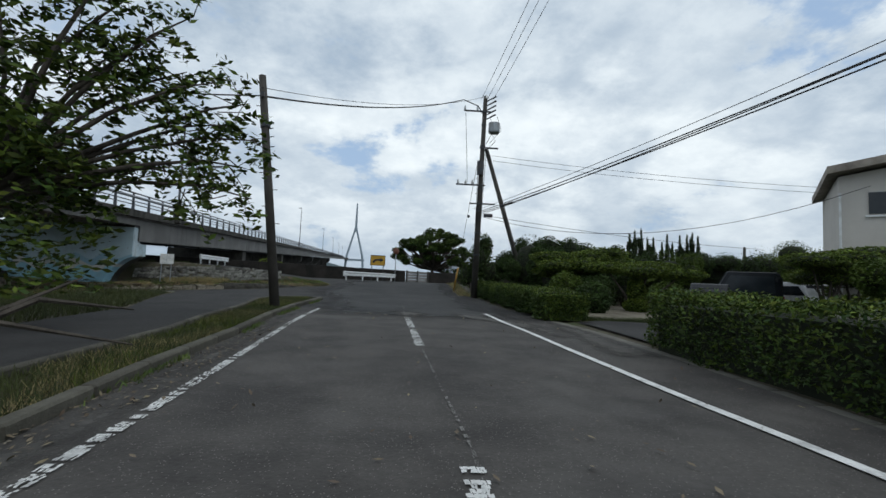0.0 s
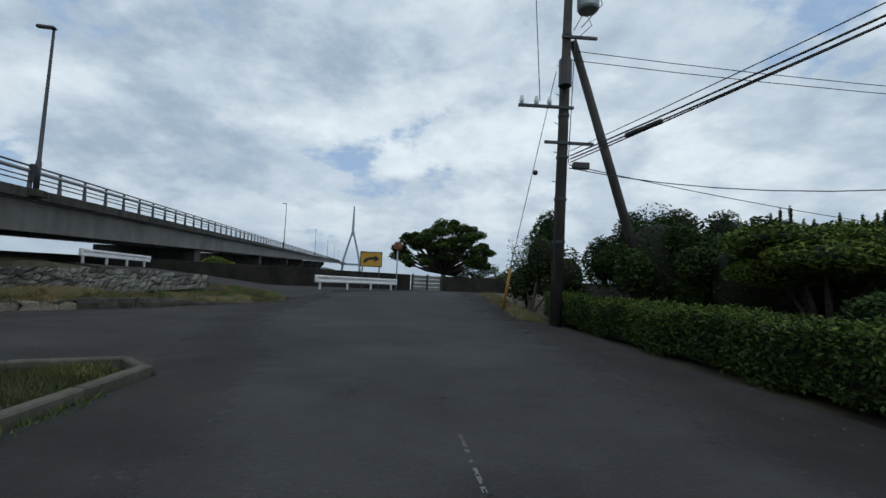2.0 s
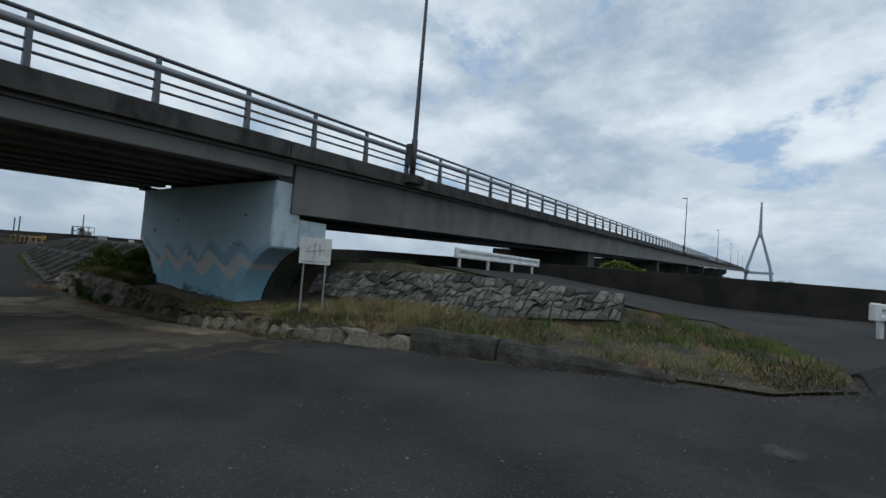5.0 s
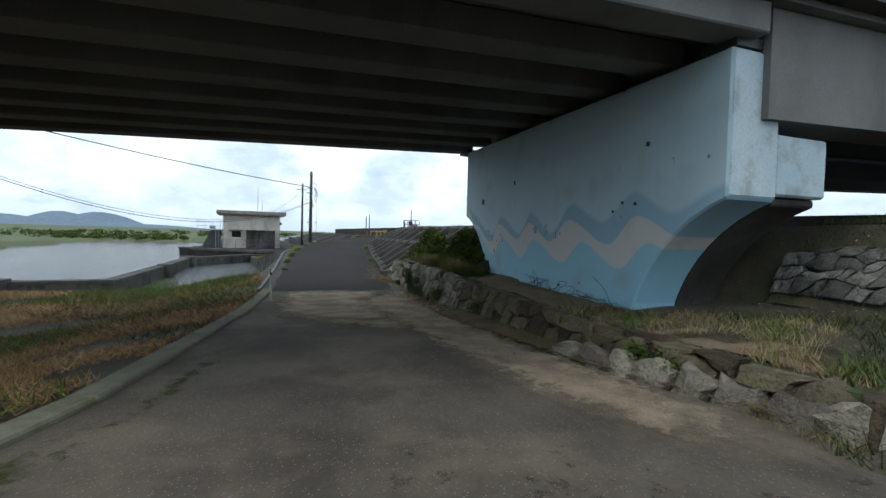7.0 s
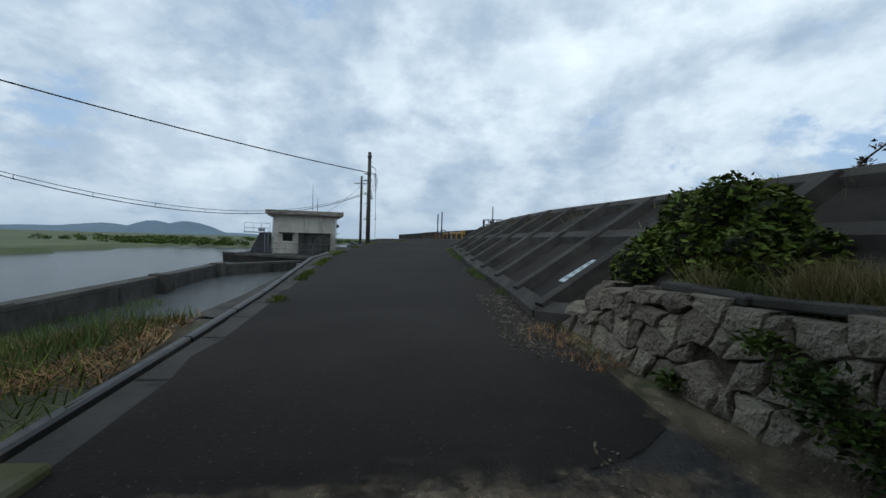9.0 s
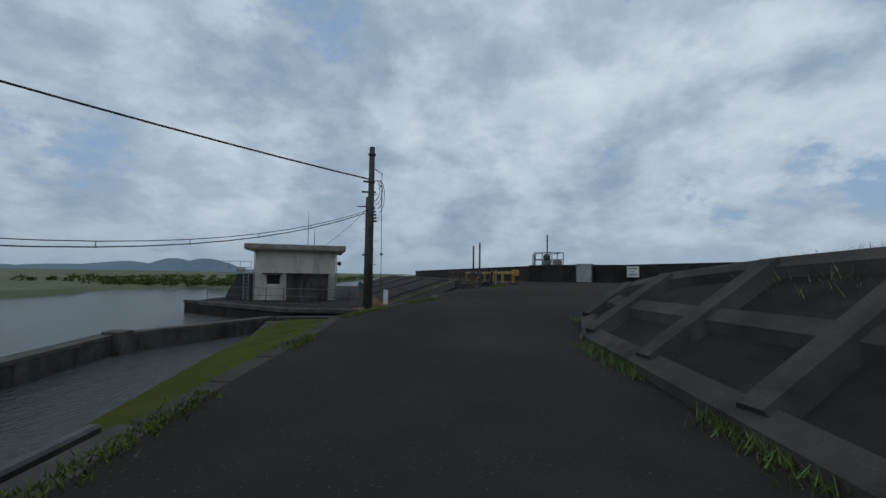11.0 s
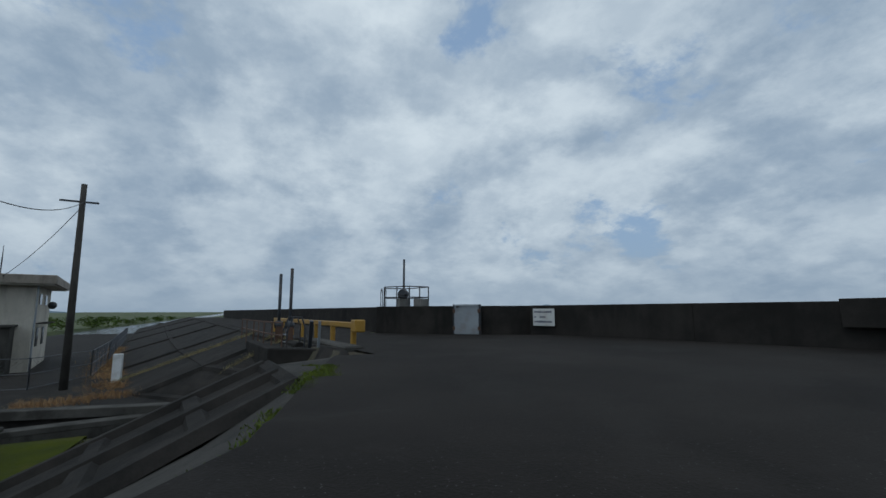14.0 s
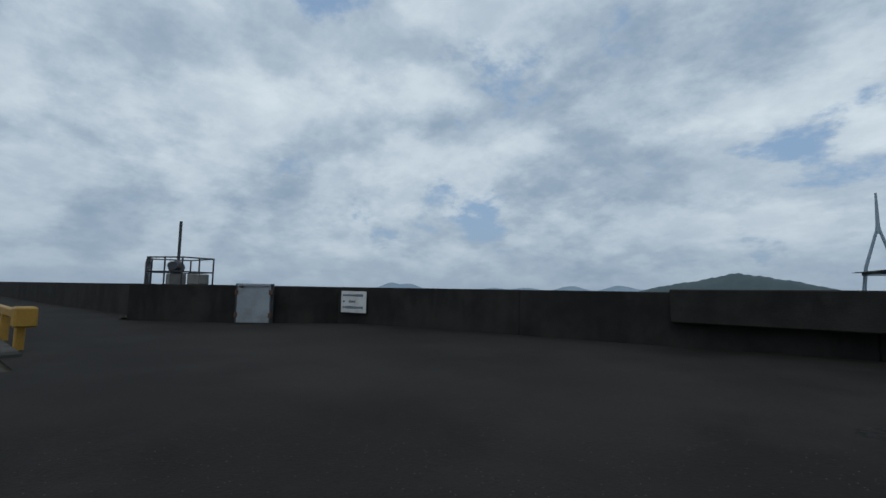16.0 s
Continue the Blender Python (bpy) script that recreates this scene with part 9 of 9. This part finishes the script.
grass([(-27.6, 28.0), (-22.9, 28.3), (-22.4, 29.1), (-27.4, 28.7)], 14000, 0.22, 0.006, "leaf_light", "yellow-green weeds above the stone wall", 31, -0.4, 1.9, lean=0.5)
grass([(-27.4, 27.9), (-22.9, 28.2), (-22.9, 28.9), (-27.4, 28.5)], 12000, 0.32, 0.005, "straw", "tall pale seeding grass above the stone wall", 12, 0.0, 2.5, lean=0.45)
lawn_poly = [(-38.5, 22.4), (-44, 22.6), (-48.2, 24.4), (-52, 24.2), (-57, 24.3), (-61.8, 23.6), (-61.6, 17.6), (-57, 17.7), (-52.3, 18.9), (-49.7, 20.3), (-45.5, 21.6), (-42, 22.2)]
grass(lawn_poly, 60000, 0.035, 0.006, "lawn", "short mown lawn grass", 13)


def strip(name, line, width, n, h, mat, label, seed, cut=0.0, lift=0.0, level=None):
    rng = np.random.default_rng(seed)
    pts = []
    for a, b in zip(line, line[1:]):
        k = max(2, int(n * math.dist(a, b)))
        u = rng.uniform(0, 1, k)
        d = Vector((b[0] - a[0], b[1] - a[1])).normalized()
        o = rng.normal(0, width / 2, k)
        keep = np.sin(u * math.dist(a, b) * 1.7 + seed + a[0]) + 0.4 * np.sin(u * math.dist(a, b) * 5.3) > cut
        pts.append(np.column_stack([a[0] + (b[0] - a[0]) * u - d.y * o, a[1] + (b[1] - a[1]) * u + d.x * o])[keep])
    p = np.concatenate(pts)
    z = (height(p[:, 0], p[:, 1]) if level is None else level(p[:, 0], p[:, 1])) + lift
    return tagged(new(name, blades(name, p, z, h, 0.008, mat, 0.5)), label, "weeds", kind="stuff")


ramp_edge = [(x, float(lane_south(x)) + 0.1) for x in (-30, -34, -38, -42, -44, -46, -47.4)] + [(p[0] + 0.06, p[1] + 0.14) for p in RAMP_TOP]
strip("weeds", ramp_edge[:7], 0.14, 420, 0.04, "weed", "bright moss and weeds along the ramp edge", 1, -0.2, 0.03, road_level)
strip("weeds", [p[:2] for p in RAMP_TOP[:4]] + [(-56.6, 28.2)], 0.16, 620, 0.04, "weed", "band of bright weeds along the head of the bank", 15, -0.5, 0.02, lambda x, y: 0.52 + 0.1 * np.clip((-48.3 - x) / 7, 0, 1))
strip("weeds", [(-56.4, 28.5), (-55.6, 28.3), (-54.9, 28.2)], 0.18, 700, 0.05, "weed", "clump of bright weeds at the bank corner", 16, -2.0, 0.02, lambda x, y: x * 0 + 0.62)
foot = [(x, float(lane_north(x)) - 0.12) for x in (-30.2, -31, -33, -36, -40, -42.4, -44)]
strip("weeds", [(-41.6, 27.25), (-42.4, 27.4), (-44.0, 28.1), (-45.4, 28.85), (-46.5, 29.4), (-48.2, 30.05)], 0.12, 300, 0.06, "weed", "thin line of weeds in the slab joint", 12, -0.1, 0.03, road_level)
strip("weeds", [(-48.3, 30.0), (-47.6, 30.4), (-46.8, 30.6)], 0.1, 200, 0.05, "weed", "weeds in the joint behind the dike face", 14, -0.4, 0.03, top_level)
strip("weeds", foot, 0.22, 380, 0.12, "grass_blade", "weeds at the foot of the dike face", 2, 0.1, 0.02, road_level)
head = [lane_head(x)[:2] for x in (-22, -24, -26, -28, -29.5, -31, -33, -35, -37, -39, -41)]
strip("weeds", head, 0.4, 260, 0.2, "straw", "pale grass along the top of the dike face", 3, -0.6, 0.02)
strip("weeds", head, 0.3, 90, 0.16, "leaf_mid", "green weeds along the top of the dike face", 4, 0.1, 0.02)
strip("weeds", [(x, y - 0.3) for x, y in lw[:9]], 0.4, 190, 0.075, "rusty_grass", "dry weeds at the foot of the stone wall", 5, -0.3, 0.03, road_level)
strip("weeds", lw, 0.25, 60, 0.16, "leaf_mid", "green weeds at the foot of the stone wall", 6, 0.4, 0.04, road_level)
strip("weeds", [(3.9, 29.2), (3.8, 33), (3.7, 38.5)], 0.35, 420, 0.22, "straw", "dry roadside grass by the guy wire", 7, -0.8)
strip("weeds", [(3.95, 29.2), (3.9, 33), (3.8, 38.5)], 0.35, 200, 0.2, "grass_blade", "green roadside grass by the guy wire", 8, 0.0)
strip("weeds", [(-1.3, 3), (-1.6, 7), (-1.85, 10), (-2.3, 14), (-2.65, 20)], 0.1, 160, 0.07, "grass_blade", "grass creeping over the kerb", 9, 0.1, 0.02)
strip("weeds", [(-66.6, 20.2), (-67.2, 22.5), (-68.6, 22.6), (-80, 19.8), (-95, 16.9)], 0.9, 420, 0.2, "rusty_grass", "dry grass along the foot of the far dike face", 10, -0.6, 0.0, lambda x, y: x * 0 - 1.38)
for k in (0, 1, 2):
    a, b = Vector(along(DIKE_LOW, (k + 1) / 12)), Vector(along(DIKE_TOP, (k + 1) / 12))
    q = [tuple(a.lerp(b, i / 8)[:2]) for i in range(9)]
    strip("weeds", q, 0.35, 260, 0.16, "straw", "yellow-green weeds in a joint of the dike face", 20 + k, -0.2, 0.12, lambda x, y, a=a, b=b: a.z + (b.z - a.z) * np.clip((y - a.y) / (b.y - a.y), 0, 1))


def litter(poly, n, size, mat, label, seed, level):
    p = scatter(poly, n, seed)
    rng = np.random.default_rng(seed)
    c = np.column_stack([p, level(p[:, 0], p[:, 1]) + 0.04 + rng.uniform(0, 0.012, len(p))])
    a = rng.normal(size=(len(p), 3))
    a[:, 2] *= 0.25
    a /= np.linalg.norm(a, axis=1)[:, None]
    b = np.cross(a, np.array([0.1, 0.1, 1.0]) + rng.normal(0, 0.2, (len(p), 3)))
    b /= np.linalg.norm(b, axis=1)[:, None]
    s = size * rng.uniform(0.5, 1.4, (len(p), 1))
    return tagged(new("dead_leaves", quads("dead_leaves", c, a * s, b * s * 0.55, mat)), label, "leaves", kind="stuff")


litter([(-1.3, 3.2), (-1.55, 7), (-1.85, 11), (-1.5, 11), (-1.1, 7), (-0.9, 3.2)], 420, 0.026, "leaf_dead", "brown dead leaves gathered at the kerb", 1, road_level)
litter([(-1.0, 2.6), (5.2, 2.6), (4.9, 15), (-2, 15)], 300, 0.032, "leaf_dead", "scattered dry leaves on the road", 2, road_level)
litter([(-26, 26.4), (-25, 26.9), (-16, 28.3), (-17, 27.6), (-22, 26.6)], 600, 0.02, "leaf_dead", "dead leaves by the stone wall", 3, road_level)
litter([(-31.5, 26.9), (-27.2, 26.6), (-27.2, 27.6), (-31.5, 27.5)], 1300, 0.016, "leaf_dead", "plant litter at the foot of the dike face", 4, road_level)


def pebbles(poly, n, size, label, seed, level):
    """Loose stones lying on the ground, each a small lump."""
    p = scatter(poly, n, seed)
    rng = np.random.default_rng(seed)
    s = Shape()
    z = level(p[:, 0], p[:, 1])
    base = np.array([(1, 0, 0), (0, 1, 0), (-1, 0, 0), (0, -1, 0), (0, 0, 0.7), (0, 0, -0.5)])
    for (x, y), zz in zip(p, z):
        r = size * rng.uniform(0.35, 1.3)
        a = rng.uniform(0, 6.28)
        c, d = math.cos(a), math.sin(a)
        q = base * rng.uniform(0.6, 1.2, (6, 1)) * r
        s.add([(x + c * v[0] - d * v[1], y + d * v[0] + c * v[1], zz + 0.035 + v[2]) for v in q], [(0, 1, 4), (1, 2, 4), (2, 3, 4), (3, 0, 4), (1, 0, 5), (2, 1, 5), (3, 2, 5), (0, 3, 5)])
    ob = part("pebbles", s, "pebble")
    return tagged(ob, label, "gravel", kind="stuff")


M["pebble"] = material("pebble", (0.08, 0.066, 0.05), (0.17, 0.145, 0.115), 3, 40, 0.9, 0.3, island=0.4)
pebbles([(-25.4, 24.0), (-25.3, 27.0), (-20, 27.6), (-16, 28.4), (-14.5, 27.6), (-18, 25.6), (-22, 24.4)], 2400, 0.010, "loose gravel stones on the lane", 41, road_level)
pebbles([(-13, 29.5), (-9, 30.4), (-5.4, 30.8), (-4.4, 32.4), (-4.9, 32.8), (-5.8, 31.3), (-9, 30.75), (-13, 29.9)], 1800, 0.013, "grit along the island edge", 42, road_level)
pebbles([(-2.4, 16), (-1.6, 9), (-1.0, 3), (-1.25, 3), (-1.85, 9), (-2.6, 16)], 900, 0.014, "grit gathered along the kerb", 43, road_level)
pebbles([(-9, 26), (4.3, 18), (4.4, 24), (-1, 31), (-9, 29)], 900, 0.012, "scattered grit on the junction", 44, road_level)
pebbles([(-31, 26.6), (-27.5, 26.4), (-27.5, 27.3), (-31, 27.4)], 700, 0.02, "stones at the foot of the dike face", 45, road_level)
pebbles([(-20, 24.2), (-18, 27.6), (-11, 29.4), (-9, 27.5), (-11, 24.2)], 900, 0.009, "pale grit scattered over the lane", 46, road_level)
